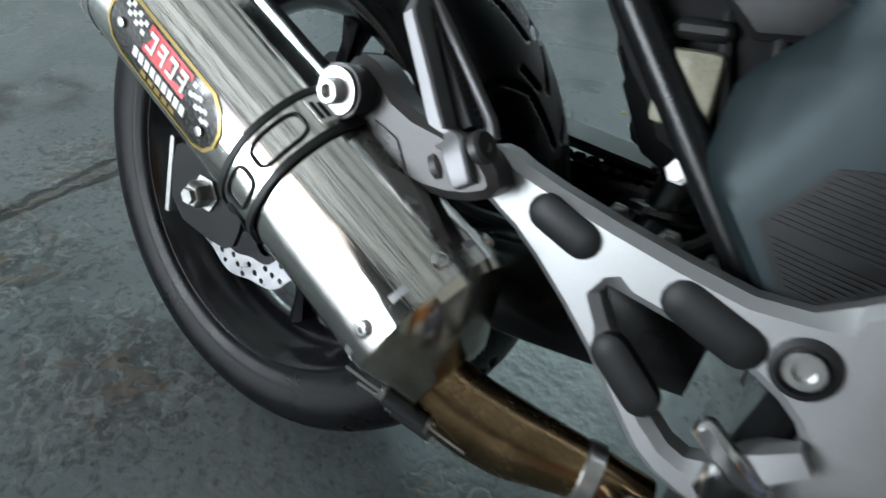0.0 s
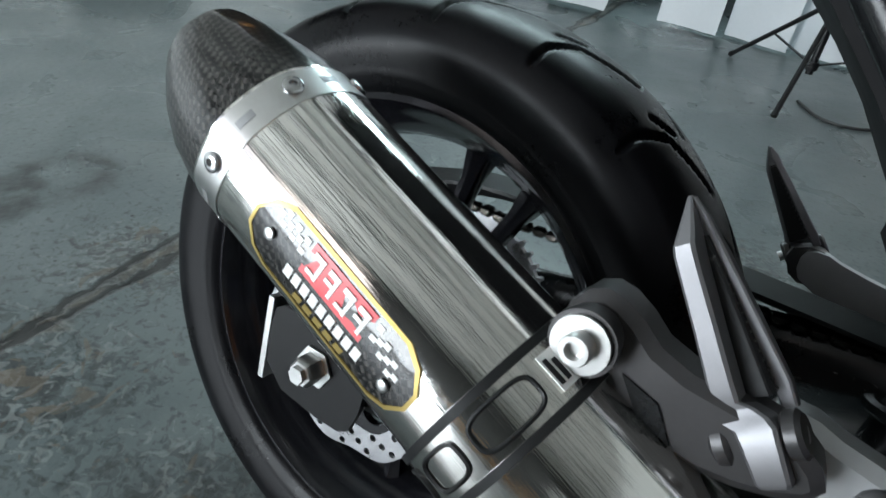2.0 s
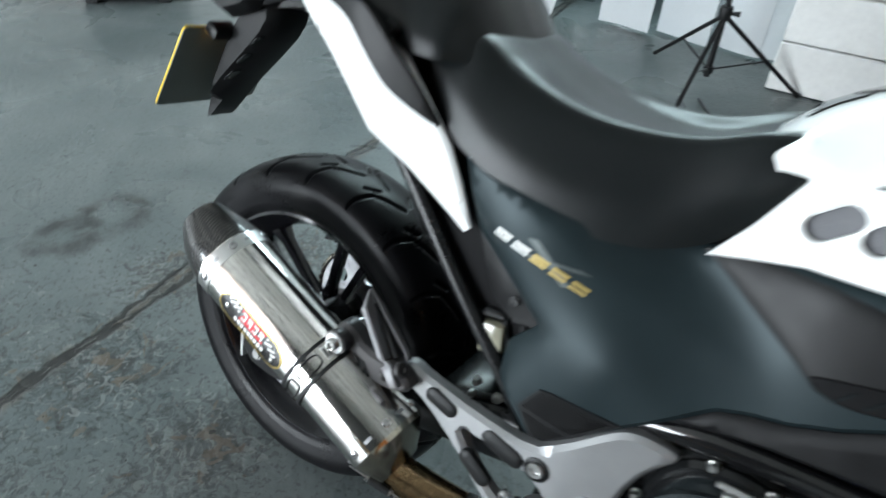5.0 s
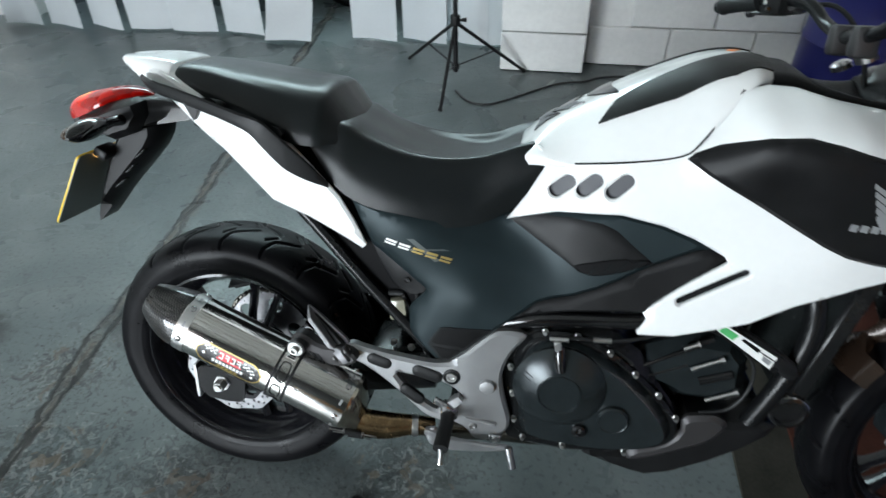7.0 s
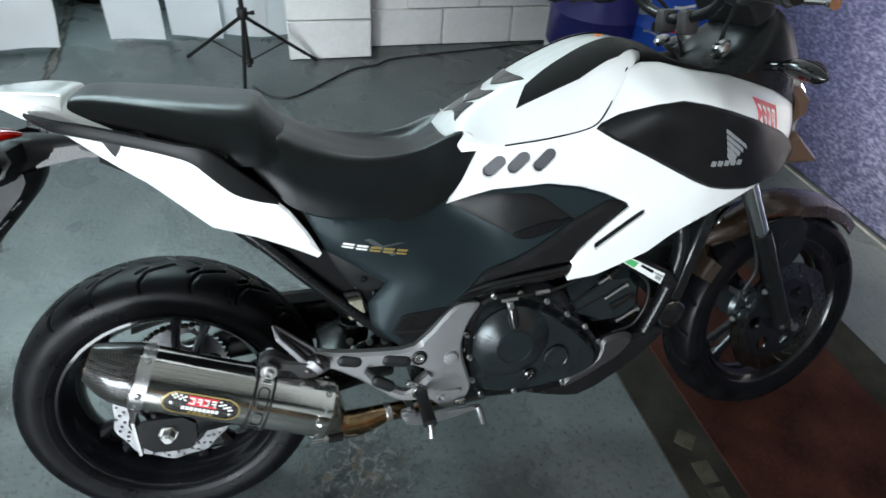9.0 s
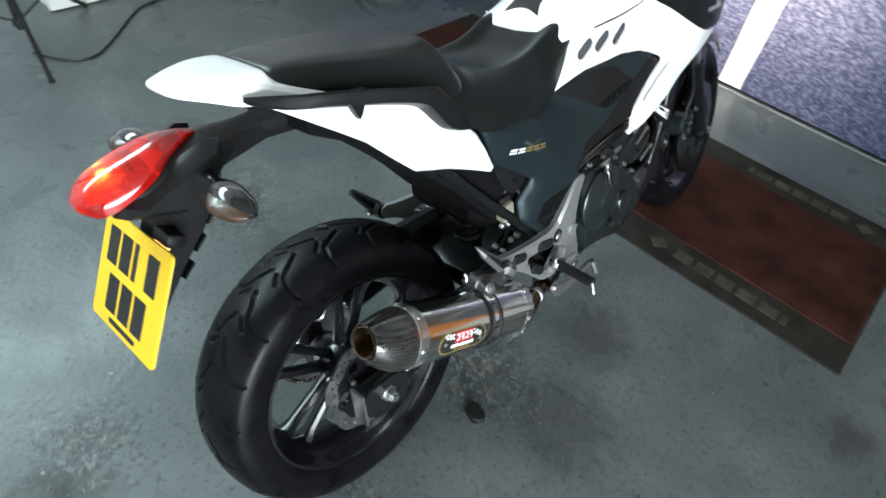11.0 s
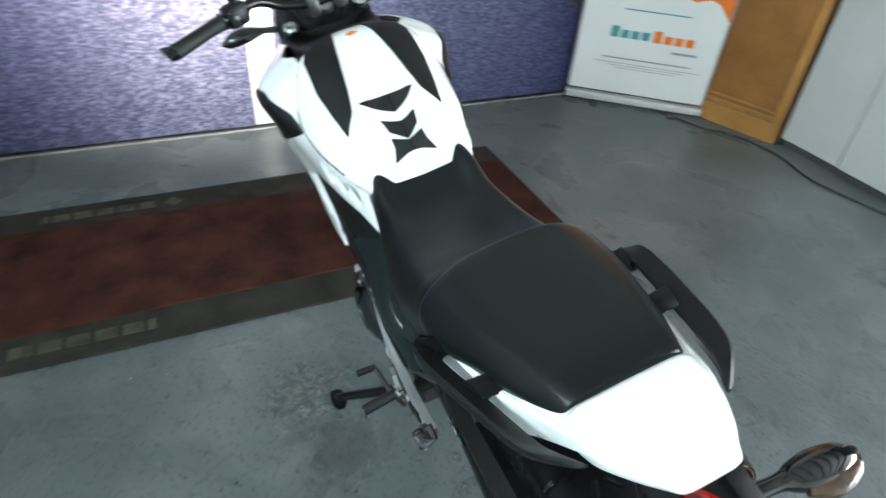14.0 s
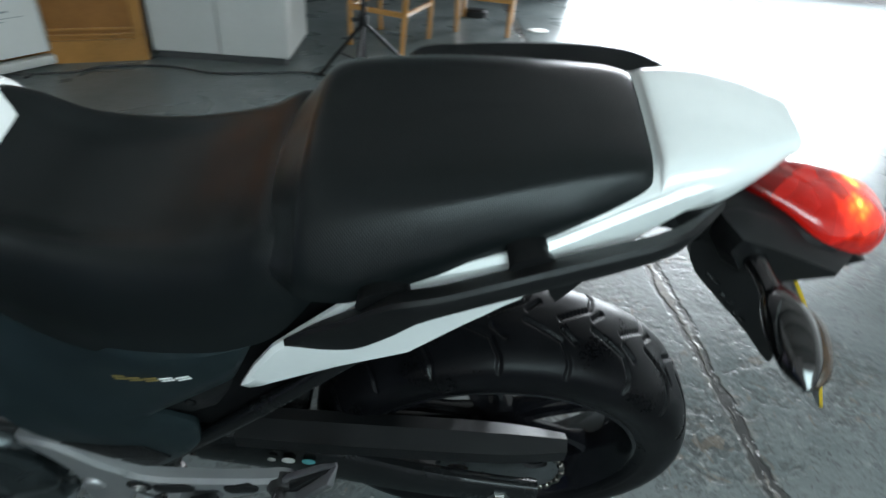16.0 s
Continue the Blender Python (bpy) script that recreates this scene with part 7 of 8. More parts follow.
    part("far_rail", rail([(0.1310, -0.0010, 0.0018, -0.006, -0.0004), (0.121, -0.0020, 0.0046, -0.009, -0.0034), (0.105, 0.0002, 0.0062, -0.016, -0.0078), (0.074, 0.0024, 0.0092, -0.025, -0.0165), (0.040, 0.0046, 0.0124, -0.034, -0.0262), (0.028, 0.0050, 0.0120, -0.034, -0.0270)], 0.001), PEG, peg, "satin grey inner rail", sharp=0.5)
    part("web", rail([(0.112, -0.0060, 0.0020, -0.010, -0.002), (0.074, -0.0100, 0.0040, -0.019, -0.009), (0.036, -0.0130, 0.0060, -0.026, -0.014)], 0.001), SOFT, peg)
    for k in range(15):
        a = 0.102 - k * 0.0046
        f = (0.105 - a) / 0.065
        bm = bmesh.new()
        box(bm, PQ @ T(a, 0.0002 + 0.0044 * f, -0.0085 - 0.0185 * f + 0.001) @ Matrix.Rotation(radians(45), 4, "Z"), 0.0030, 0.0030, 0.009)
        part("tooth", fl(bm), ALLOY_DARK, peg)
    bm = bmesh.new()
    tube(bm, [PQ @ V((0.0185, -0.0275, -0.012)), PQ @ V((0.020, 0.0165, -0.0095))], 0.0052, 16)
    part("pivot", fl(bm), ZINC, peg)
    for c, r in ((-0.0180, 0.0130), (0.0122, 0.0112)):
        bm = bmesh.new()
        lathe(bm, [(0, -0.0045), (r - 0.0022, -0.0045), (r, -0.0025), (r, 0.0025), (r - 0.0022, 0.0045), (0, 0.0045)], PQ @ T(0.019, c, -0.0115) @ Matrix.Rotation(radians(90), 4, "X"), 24)
        part("fork_lug", fl(bm), ALLOY_DARK, peg)
    # rider peg with feeler
    bm = bmesh.new()
    tube(bm, [(0.513, s * 0.205, 0.362), (0.513, s * 0.298, 0.352)], [0.0135, 0.0145], 12, flat=0.75)
    rp = part("rider_peg", bm, SOFT, bike, "rubber-topped rider footpeg")
    bm = bmesh.new()
    tube(bm, [(0.513, s * 0.296, 0.352), (0.514, s * 0.299, 0.338), (0.514, s * 0.302, 0.322)], [0.0055, 0.005, 0.0065], 10)
    part("feeler", bm, ZINC, rp, "steel feeler bolt")
    bm = bmesh.new()
    box(bm, T(0.513, s * 0.197, 0.362), 0.034, 0.026, 0.034, 0.005)
    box(bm, T(0.505, s * 0.210, 0.380) @ Matrix.Rotation(radians(30), 4, "Y"), 0.05, 0.012, 0.014, 0.003)
    part("peg_bracket", bm, CAST, rp, "bright peg bracket")
# brake pedal (right) and gear lever (left)
bm = bmesh.new()
prism(bm, [(0.467, 0.318), (0.470, 0.327), (0.488, 0.331), (0.504, 0.312), (0.540, 0.309), (0.600, 0.308), (0.632, 0.311), (0.636, 0.303), (0.620, 0.298), (0.580, 0.290), (0.530, 0.283), (0.498, 0.284), (0.478, 0.292)], 0.213, 0.223, SIDE, drop=0.0025, rim=0.003, step=0.02)
box(bm, T(0.483, -0.221, 0.321) @ Matrix.Rotation(radians(10), 4, "Y"), 0.030, 0.012, 0.013, 0.002)
tube(bm, [(0.634, -0.222, 0.311), (0.638, -0.226, 0.300), (0.646, -0.230, 0.270)], 0.0078, 14)
part("brake_pedal", bm, PEDAL, bike, "flat grey steel brake pedal")
bm = bmesh.new()
tube(bm, [(0.50, 0.205, 0.32), (0.56, 0.222, 0.31), (0.63, 0.232, 0.318), (0.645, 0.236, 0.322)], 0.006, 8, smooth=4)
gl = part("gear_lever", bm, ALLOY_DARK, bike, "gear lever with rubber toe piece")
bm = bmesh.new()
tube(bm, [(0.645, 0.232, 0.322), (0.648, 0.282, 0.322)], 0.009, 10)
part("toe_rubber", bm, SOFT, gl)
bm = bmesh.new()
tube(bm, [(0.44, 0.19, 0.36), (0.60, 0.20, 0.345)], 0.004, 8)
part("shift_rod", bm, ZINC, gl)
# side stand
inv = pose(0, 0, 0.005, -15, 0, 0).inverted()
bm = bmesh.new()
foot = inv @ V((0.775, 0.375, 0.016))
tube(bm, [(0.545, 0.150, 0.285), (0.60, 0.185, 0.245), foot + V((-0.03, -0.015, 0.03)), foot], [0.0165, 0.0145, 0.012, 0.011], 12, smooth=4)
stand = part("side_stand", bm, BLACK_PAINT, bike, "black side stand, folded down")
bm = bmesh.new()
prism(bm, chaikin([(-0.035, -0.018), (0.03, -0.022), (0.04, 0.0), (0.03, 0.022), (-0.035, 0.018)], 1), -0.016, -0.010, Matrix.Translation(foot) @ inv.to_3x3().to_4x4())
part("foot_plate", bm, BLACK_PAINT, stand)
bm = bmesh.new()
box(bm, T(0.54, 0.135, 0.29), 0.06, 0.05, 0.05, 0.008)
part("pivot_bracket", bm, ALLOY_DARK, stand)

# ---- engine ----
bm = bmesh.new()
prism(bm, chaikin([(0.50, 0.30), (0.60, 0.262), (0.80, 0.248), (0.93, 0.30), (0.965, 0.37), (0.90, 0.45), (0.85, 0.53), (0.72, 0.575), (0.60, 0.55), (0.52, 0.47)], 1), -0.155, 0.155, SIDE, drop=0.02, rim=0.02, step=0.05)
crank = part("crankcase", bm, ENGINE, bike, "black crankcase")
CC = [(0.628, 0.392), (0.626, 0.456), (0.634, 0.502), (0.656, 0.534), (0.695, 0.548), (0.753, 0.544), (0.812, 0.514), (0.865, 0.472), (0.905, 0.436), (0.945, 0.386), (0.956, 0.345), (0.934, 0.315), (0.875, 0.293), (0.783, 0.284), (0.653, 0.292), (0.634, 0.33)]
shrink = lambda pts, k, cx, cz: [(cx + (x - cx) * k, cz + (z - cz) * k) for x, z in pts]
for left in (False, True):
    fl = (lambda b: mirror(b)) if left else (lambda b: b)
    bm = bmesh.new()
    prism(bm, chaikin(CC, 1), 0.135, 0.166, SIDE, drop=0.006, rim=0.006, step=0.03)
    part("cover_flange", fl(bm), ENGINE, crank, "gloss black cover flange")
    bm = bmesh.new()
    prism(bm, chaikin(shrink(CC, 0.90, 0.775, 0.405), 1), 0.150, 0.188, SIDE, drop=0.018, rim=0.013, step=0.02)
    part("engine_cover", fl(bm), CASE, crank, "graphite engine side cover")
    bm = bmesh.new()
    lathe(bm, [(0.087, 0), (0.087, 0.007), (0.0835, 0.0105), (0.062, 0.0215), (0.0415, 0.0290), (0.0405, 0.0315), (0.0385, 0.0318), (0.0368, 0.0290), (0, 0.0290)], T(0.718, -0.183, 0.442) @ AXLE, 64)
    dome = part("clutch_dome", fl(bm), CASE, crank, "domed clutch cover", sharp=0.35)
    for a in (152, 160):
        bm = bmesh.new()
        c, d = math.cos(radians(a)), math.sin(radians(a))
        tube(bm, [(0.718 + 0.078 * c, -0.1955, 0.442 + 0.078 * d), (0.718 + 0.058 * c, -0.2065, 0.442 + 0.058 * d)], 0.0009, 6)
        part("notch", fl(bm), SHADOWBLACK, dome)
    bm = bmesh.new()
    lathe(bm, [(0.031, 0), (0.0295, 0.012), (0.026, 0.0155), (0.0245, 0.0145), (0, 0.0140)], T(0.824, -0.183, 0.386) @ AXLE, 40)
    part("round_cap", fl(bm), CASE, crank, sharp=0.35)
    bm = bmesh.new()
    lathe(bm, [(0.014, 0), (0.014, 0.010), (0.010, 0.013), (0.006, 0.013), (0.006, 0.009), (0, 0.009)], T(0.765, -0.186, 0.350) @ AXLE, 16)
    box(bm, T(0.765, -0.199, 0.350) @ Matrix.Rotation(radians(30), 4, "Y"), 0.004, 0.006, 0.022, 0.001)
    part("oil_filler", fl(bm), GLOSS, crank, "black oil filler cap")
    for x, z in ((0.633, 0.518), (0.682, 0.546), (0.742, 0.544), (0.804, 0.517), (0.855, 0.477), (0.903, 0.437), (0.942, 0.390), (0.624, 0.460), (0.632, 0.400), (0.639, 0.338), (0.66, 0.295), (0.74, 0.288), (0.86, 0.293)):
        bm = bmesh.new()
        bolt(bm, (x, -0.164, z), AXLE, 0.0050, 0.009, True)
        part("cover_bolt", fl(bm), ZINC, crank)
    bm = bmesh.new()
    tube(bm, [(0.709, -0.196, 0.536), (0.711, -0.203, 0.522), (0.716, -0.208, 0.492), (0.717, -0.206, 0.486)], [0.0105, 0.0115, 0.0085, 0.003], 16)
    arm_ob = part("clutch_arm", fl(bm), GLOSS, crank, "black clutch release barrel")
    if not left:
        bm = bmesh.new()
        box(bm, T(0.706, -0.203, 0.541) @ Matrix.Rotation(radians(-12), 4, "Y"), 0.013, 0.010, 0.020, 0.002)
        tube(bm, [(0.690, -0.196, 0.550), (0.724, -0.196, 0.552)], 0.004, 8)
        part("lever", bm, ZINC, arm_ob, "zinc clutch lever")
    # cylinder block leaning ahead
    bm = bmesh.new()
    prism(bm, [(0.845, 0.50), (0.864, 0.478), (0.884, 0.440), (0.95, 0.410), (1.035, 0.408), (1.062, 0.450), (1.058, 0.515), (1.025, 0.552), (0.965, 0.556)], 0.02, 0.140, SIDE, drop=0.026, rim=0.022, step=0.03)
    cb = part("cylinder", fl(bm), CASE, bike, "dark inclined cylinder block", sharp=0.3)
    for a, b, c, d, r in ((0.866, 0.478, 0.962, 0.537, 0.0040), (0.886, 0.461, 0.950, 0.494, 0.0032), (0.945, 0.535, 0.985, 0.556, 0.006), (0.975, 0.463, 1.03, 0.486, 0.0095)):
        bm = bmesh.new()
        tube(bm, [(a, -0.139, b), (c, -0.139, d)], r, 10)
        part("rib", fl(bm), GLOSS, cb)
    for a, b, c, d in ((0.955, 0.490, 1.003, 0.517), (0.992, 0.425, 1.040, 0.450), (0.935, 0.532, 0.958, 0.545)):
        bm = bmesh.new()
        tube(bm, [(a, -0.146, b), (c, -0.146, d)], 0.0042, 10)
        tube(bm, [(c, -0.146, d), (c + (c - a) * 0.12, -0.146, d + (d - b) * 0.12)], 0.0066, 6)
        part("stud", fl(bm), ZINC, cb)
    bm = bmesh.new()
    tube(bm, [(1.035, -0.148, 0.545), (1.058, -0.152, 0.515), (1.060, -0.152, 0.465), (1.035, -0.150, 0.415), (0.985, -0.148, 0.398)], 0.0032, 8, smooth=5)
    part("hose", fl(bm), SOFT, cb)
    bm = bmesh.new()
    s = 1 if left else -1
    tube(bm, [(1.086, s * 0.122, 0.368), (1.112, s * 0.125, 0.44), (1.131, s * 0.125, 0.498), (1.145, s * 0.124, 0.555), (1.148, s * 0.121, 0.600), (1.141, s * 0.115, 0.645), (1.12, s * 0.08, 0.75)], 0.0185, 14, smooth=4)
    part("down_tube", bm, BLACK_PAINT, bike, "satin black frame down tube")
    bm = bmesh.new()
    prism(bm, chaikin([(0.76, 0.258), (0.86, 0.225), (0.93, 0.214), (1.06, 0.292), (1.145, 0.375), (1.10, 0.385), (1.045, 0.368), (1.02, 0.388), (0.955, 0.375), (0.965, 0.325), (0.91, 0.275)], 1), 0.06, 0.145, SIDE, drop=0.012, rim=0.010, step=0.03)
    part("belly_pan", fl(bm), PLASTIC, bike, "black moulded belly pan")
    bm = bmesh.new()
    prism(bm, chaikin([(0.958, 0.378), (1.01, 0.392), (1.036, 0.384), (1.048, 0.366), (1.020, 0.324), (0.963, 0.292), (0.911, 0.264), (0.868, 0.252), (0.872, 0.284), (0.932, 0.308), (0.960, 0.340)], 1), 0.132, 0.150, SIDE, drop=0.008, rim=0.010, step=0.02)
    part("belly_trim", fl(bm), ALLOY_DARK, bike, "grey belly pan trim")
bm = bmesh.new()
prism(bm, chaikin([(0.76, 0.255), (0.93, 0.218), (1.06, 0.295), (1.14, 0.375), (1.08, 0.385), (0.90, 0.30)], 1), -0.07, 0.07, SIDE)
part("sump", bm, ENGINE, bike)
# bonded warranty sticker on the down tube
bm = bmesh.new()
st0, st1 = V((0.985, -0.158, 0.590)), V((1.085, -0.158, 0.532))
sd = (st1 - st0).normalized()
sn = V((sd.z, 0, -sd.x))
rings = [[st0 + sn * a for a in (-0.0115, 0.0115)], [st1 + sn * a for a in (-0.0115, 0.0115)]]
prism(bm, [(0, -0.0115), (0.116, -0.0115), (0.116, 0.0115), (0, 0.0115)], 0, 0.003, Matrix.Translation(st0) @ Matrix.Rotation(math.atan2(-(st1.z - st0.z), st1.x - st0.x), 4, "Y") @ SIDE)
tag = part("hose_label", bm, WPRINT, bike, "white and green sticker on a hose")
STM = Matrix.Translation(st0) @ Matrix.Rotation(math.atan2(-(st1.z - st0.z), st1.x - st0.x), 4, "Y") @ SIDE
bm = bmesh.new()
prism(bm, [(0.002, -0.010), (0.046, -0.010), (0.046, 0.010), (0.002, 0.010)], 0.003, 0.0036, STM)
part("print", bm, shade("green_print", (0.16, 0.42, 0.18), 0.4), tag)
bm = bmesh.new()
prism(bm, circle(0.060, 0, 0.009, 16), 0.003, 0.0038, STM)
part("print", bm, ENGINE, tag)
bm = bmesh.new()
tube(bm, [(0.95, -0.145, 0.60), (1.02, -0.150, 0.575), (1.10, -0.15, 0.53), (1.13, -0.13, 0.50)], 0.016, 12, smooth=4)
part("coolant_hose", bm, SOFT, bike, "black coolant hose")
bm = bmesh.new()
box(bm, T(1.185, 0, 0.56) @ Matrix.Rotation(radians(14), 4, "Y"), 0.035, 0.26, 0.30, 0.006)
rad = part("radiator", bm, ENGINE, bike, "black radiator")
bm = bmesh.new()
lathe(bm, [(0, 0), (0.030, 0), (0.034, 0.006), (0.034, 0.020), (0.028, 0.022), (0.026, 0.016), (0, 0.018)], T(1.147, -0.118, 0.414) @ AXLE, 24)
part("horn", bm, GLOSS, bike, "round horn with bright rim")
bm = bmesh.new()
lathe(bm, [(0.034, 0.014), (0.0355, 0.015), (0.0355, 0.019), (0.034, 0.020)], T(1.147, -0.118, 0.414) @ AXLE, 24, loop=True)
part("horn_ring", bm, CHROME, bike)
# dark machinery between engine and wheel: shock, reservoir, harness
bm = bmesh.new()
prism(bm, chaikin([(0.34, 0.50), (0.46, 0.46), (0.52, 0.50), (0.50, 0.62), (0.42, 0.68), (0.34, 0.62)], 1), -0.10, 0.10, SIDE, drop=0.02, rim=0.02)
part("battery_box", bm, SHADOWBLACK, bike)
bm = bmesh.new()
tube(bm, [(0.40, -0.02, 0.40), (0.43, -0.02, 0.66)], 0.03, 16)
shock = part("shock_absorber", bm, ENGINE, bike, "black shock absorber with spring")
bm = bmesh.new()
tube(bm, [(0.40 + 0.03 * i / 160 + 0.034 * math.cos(i * 0.22), -0.02 + 0.034 * math.sin(i * 0.22), 0.42 + 0.2 * i / 160) for i in range(160)], 0.005, 6)
part("spring", bm, BLACK_PAINT, shock)
bm = bmesh.new()
box(bm, T(0.395, -0.135, 0.545) @ Matrix.Rotation(radians(-8), 4, "Y"), 0.036, 0.03, 0.045, 0.006, 2)
res = part("fluid_reservoir", bm, shade("milky_plastic", (0.26, 0.25, 0.19), 0.2, 0, 0.3, 40, coat=0.5), bike, "milky plastic brake fluid reservoir")
bm = bmesh.new()
box(bm, T(0.391, -0.130, 0.578) @ Matrix.Rotation(radians(-8), 4, "Y"), 0.034, 0.028, 0.012, 0.004)
part("cap", bm, SOFT, res)
random.seed(12)
for k in range(9):
    a = V((random.uniform(0.37, 0.46), -random.uniform(0.09, 0.15), random.uniform(0.44, 0.53)))
    bm = bmesh.new()
    bolt(bm, a, AXLE, random.uniform(0.005, 0.008), random.uniform(0.006, 0.012), k % 2 == 0)
    part("fitting", bm, ZINC, bike)
for k in range(5):
    a = V((0.36 + 0.03 * k, -0.11 - 0.008 * k, 0.62))
    bm = bmesh.new()
    tube(bm, [a, a + V((0.02, -0.02, -0.06)), a + V((0.05, -0.01 + 0.004 * k, -0.12)), a + V((0.10, 0.0, -0.17))], 0.0045, 8, smooth=4)
    part("hose", bm, SOFT, bike)
bm = bmesh.new()
tube(bm, [(0.690, -0.192, 0.549), (0.74, -0.186, 0.552), (0.80, -0.180, 0.551), (0.86, -0.172, 0.562), (0.95, -0.14, 0.585)], 0.0034, 8, smooth=4)
part("clutch_cable", bm, SOFT, bike, "black clutch cable")
bm = bmesh.new()
tube(bm, [(0.768, -0.184, 0.5515), (0.800, -0.180, 0.551)], 0.0050, 10)
part("cable_adjuster", bm, ZINC, bike, "zinc cable adjuster")

# slim black tube guard with a printed label
bm = bmesh.new()
prism(bm, [(0.955, 0.594), (0.975, 0.612), (1.100, 0.545), (1.090, 0.512)], 0.150, 0.166, SIDE, drop=0.003, rim=0.003)
guard3 = part("hose_guard", bm, BLACK_PAINT, bike, "black hose guard with a green and white label")
bm = bmesh.new()
prism(bm, [(0.976, 0.590), (0.988, 0.602), (1.086, 0.548), (1.078, 0.523)], 0.1664, 0.1672, SIDE)
lab3 = part("label", bm, WPRINT, guard3, "white printed label")
for o, m in (([(0.979, 0.590), (0.988, 0.599), (1.014, 0.584), (1.005, 0.574)], GREENP), ([(1.020, 0.575), (1.024, 0.579), (1.056, 0.560), (1.052, 0.554)], BLACK_PAINT), ([(1.060, 0.541), (1.063, 0.548), (1.079, 0.539), (1.075, 0.531)], GREYPRINT)):
    bm = bmesh.new()
    prism(bm, o, 0.1674, 0.1680, SIDE)
    part("print", bm, m, lab3)

# ---- front end, turned a little to the left ----
SA, SD = V((1.645, 0, 0)), V((-0.454, 0, 0.891))
STEER = Matrix.Translation(SA) @ Matrix.Rotation(radians(6.0), 4, SD) @ Matrix.Translation(-SA)


def turned(bm):
    bm.transform(STEER)
    return bm


FC = V((1.535, 0, 0.300))
bm = bmesh.new()
inner = wheel_rim(bm, 0.217, 0.085, 0.06, Matrix.Translation(FC) @ AXLE, 5)
front_wheel = part("front_wheel", turned(bm), RIM, bike, "black cast-alloy front wheel")
for nm, b in inner:
    part(nm, turned(b), RIM, front_wheel)
tme = tyre_mesh(0.300, 0.122, 0.221, 600, 64, 20, [[(0.0, 0.004), (0.045, 0.024), (0.055, 0.05)]])
ft = new("tyre", tme)
ft.parent = front_wheel
tme.transform(STEER @ Matrix.Translation(FC))
ft["label"] = "black front road tyre"
part("brake_disc", turned(brake_disc(0.115, 0.160, Matrix.Translation(FC + V((0, -0.072, 0))) @ AXLE, 26)), DARKSTEEL, front_wheel, "drilled steel brake disc")
bm = bmesh.new()
prism(bm, circle(0, 0, 0.116, 40), -0.003, 0.003, Matrix.Translation(FC + V((0, -0.069, 0))) @ AXLE, holes=[circle(0.082 * math.cos(a), 0.082 * math.sin(a), 0.020, 14) for a in (2 * math.pi * k / 6 for k in range(6))])
part("disc_carrier", turned(bm), RIM, front_wheel)
FD = V((-0.454, 0, 0.891))
for s in (1, -1):
    base = FC + V((-0.012, s * 0.095, 0))
    up = lambda d: base + FD * d
    bm = bmesh.new()
    tube(bm, [up(-0.035), up(0.0), up(0.02), up(0.15), up(0.30), up(0.315)], [0.018, 0.026, 0.023, 0.024, 0.026, 0.023], 18, smooth=3)
    leg = part("fork_leg", turned(bm), BLACK_PAINT, bike, "black fork lower leg")
    bm = bmesh.new()
    tube(bm, [up(0.30), up(0.74)], 0.0205, 20)
    part("fork_tube", turned(bm), CHROME, leg, "chromed fork tube")
    bm = bmesh.new()
    lathe(bm, [(0, 0), (0.012, 0), (0.012, 0.01), (0, 0.01)], Matrix.Translation(FC + V((0, s * 0.118, 0))) @ AXLE, 6)
    part("axle_end", turned(bm), ZINC, leg)
CQ = Matrix.Translation(FC + V((-0.155, 0, 0.02))) @ SIDE
bm = bmesh.new()
prism(bm, chaikin([(-0.045, 0.025), (0.02, 0.005), (0.046, 0.060), (0.036, 0.105), (-0.015, 0.108), (-0.05, 0.075)], 1), 0.050, 0.098, CQ, drop=0.010, rim=0.010)
caliper = part("brake_caliper", turned(bm), CASE, bike, "dark two-piston front brake caliper")
for k in range(2):
    bm = bmesh.new()
    lathe(bm, [(0.019, 0), (0.018, 0.009), (0.0145, 0.012), (0.013, 0.008), (0, 0.008)], CQ @ T(-0.012 + 0.014 * k, 0.040 + 0.040 * k, 0.096), 24)
    part("piston_cap", turned(bm), CASE, caliper, sharp=0.4)
for k in range(3):
    bm = bmesh.new()
    bolt(bm, FC + V((-0.198 + k * 0.046, -0.099, 0.052 + k * 0.030)), AXLE, 0.0058, 0.008, True)
    part("caliper_bolt", turned(bm), ZINC, caliper)
for k in range(4):
    bm = bmesh.new()
    box(bm, CQ @ T(-0.030 + 0.016 * k, 0.092 - 0.004 * k, 0.080), 0.004, 0.030, 0.034, 0.001)
    part("fin", turned(bm), ALLOY_DARK, caliper)
bm = bmesh.new()
prism(bm, [(0.030, 0.02), (0.115, -0.005), (0.120, 0.020), (0.050, 0.110), (0.034, 0.100)], 0.078, 0.088, CQ, drop=0.002, rim=0.003)
part("caliper_carrier", turned(bm), BLACK_PAINT, caliper)
bm = bmesh.new()
tube(bm, [FC + V((-0.165, -0.090, 0.125)), FC + V((-0.150, -0.100, 0.190)), FC + V((-0.190, -0.098, 0.300)), FC + V((-0.245, -0.092, 0.420)), FC + V((-0.31, -0.075, 0.60))], 0.0042, 8, smooth=5)
part("brake_hose", turned(bm), SOFT, bike)
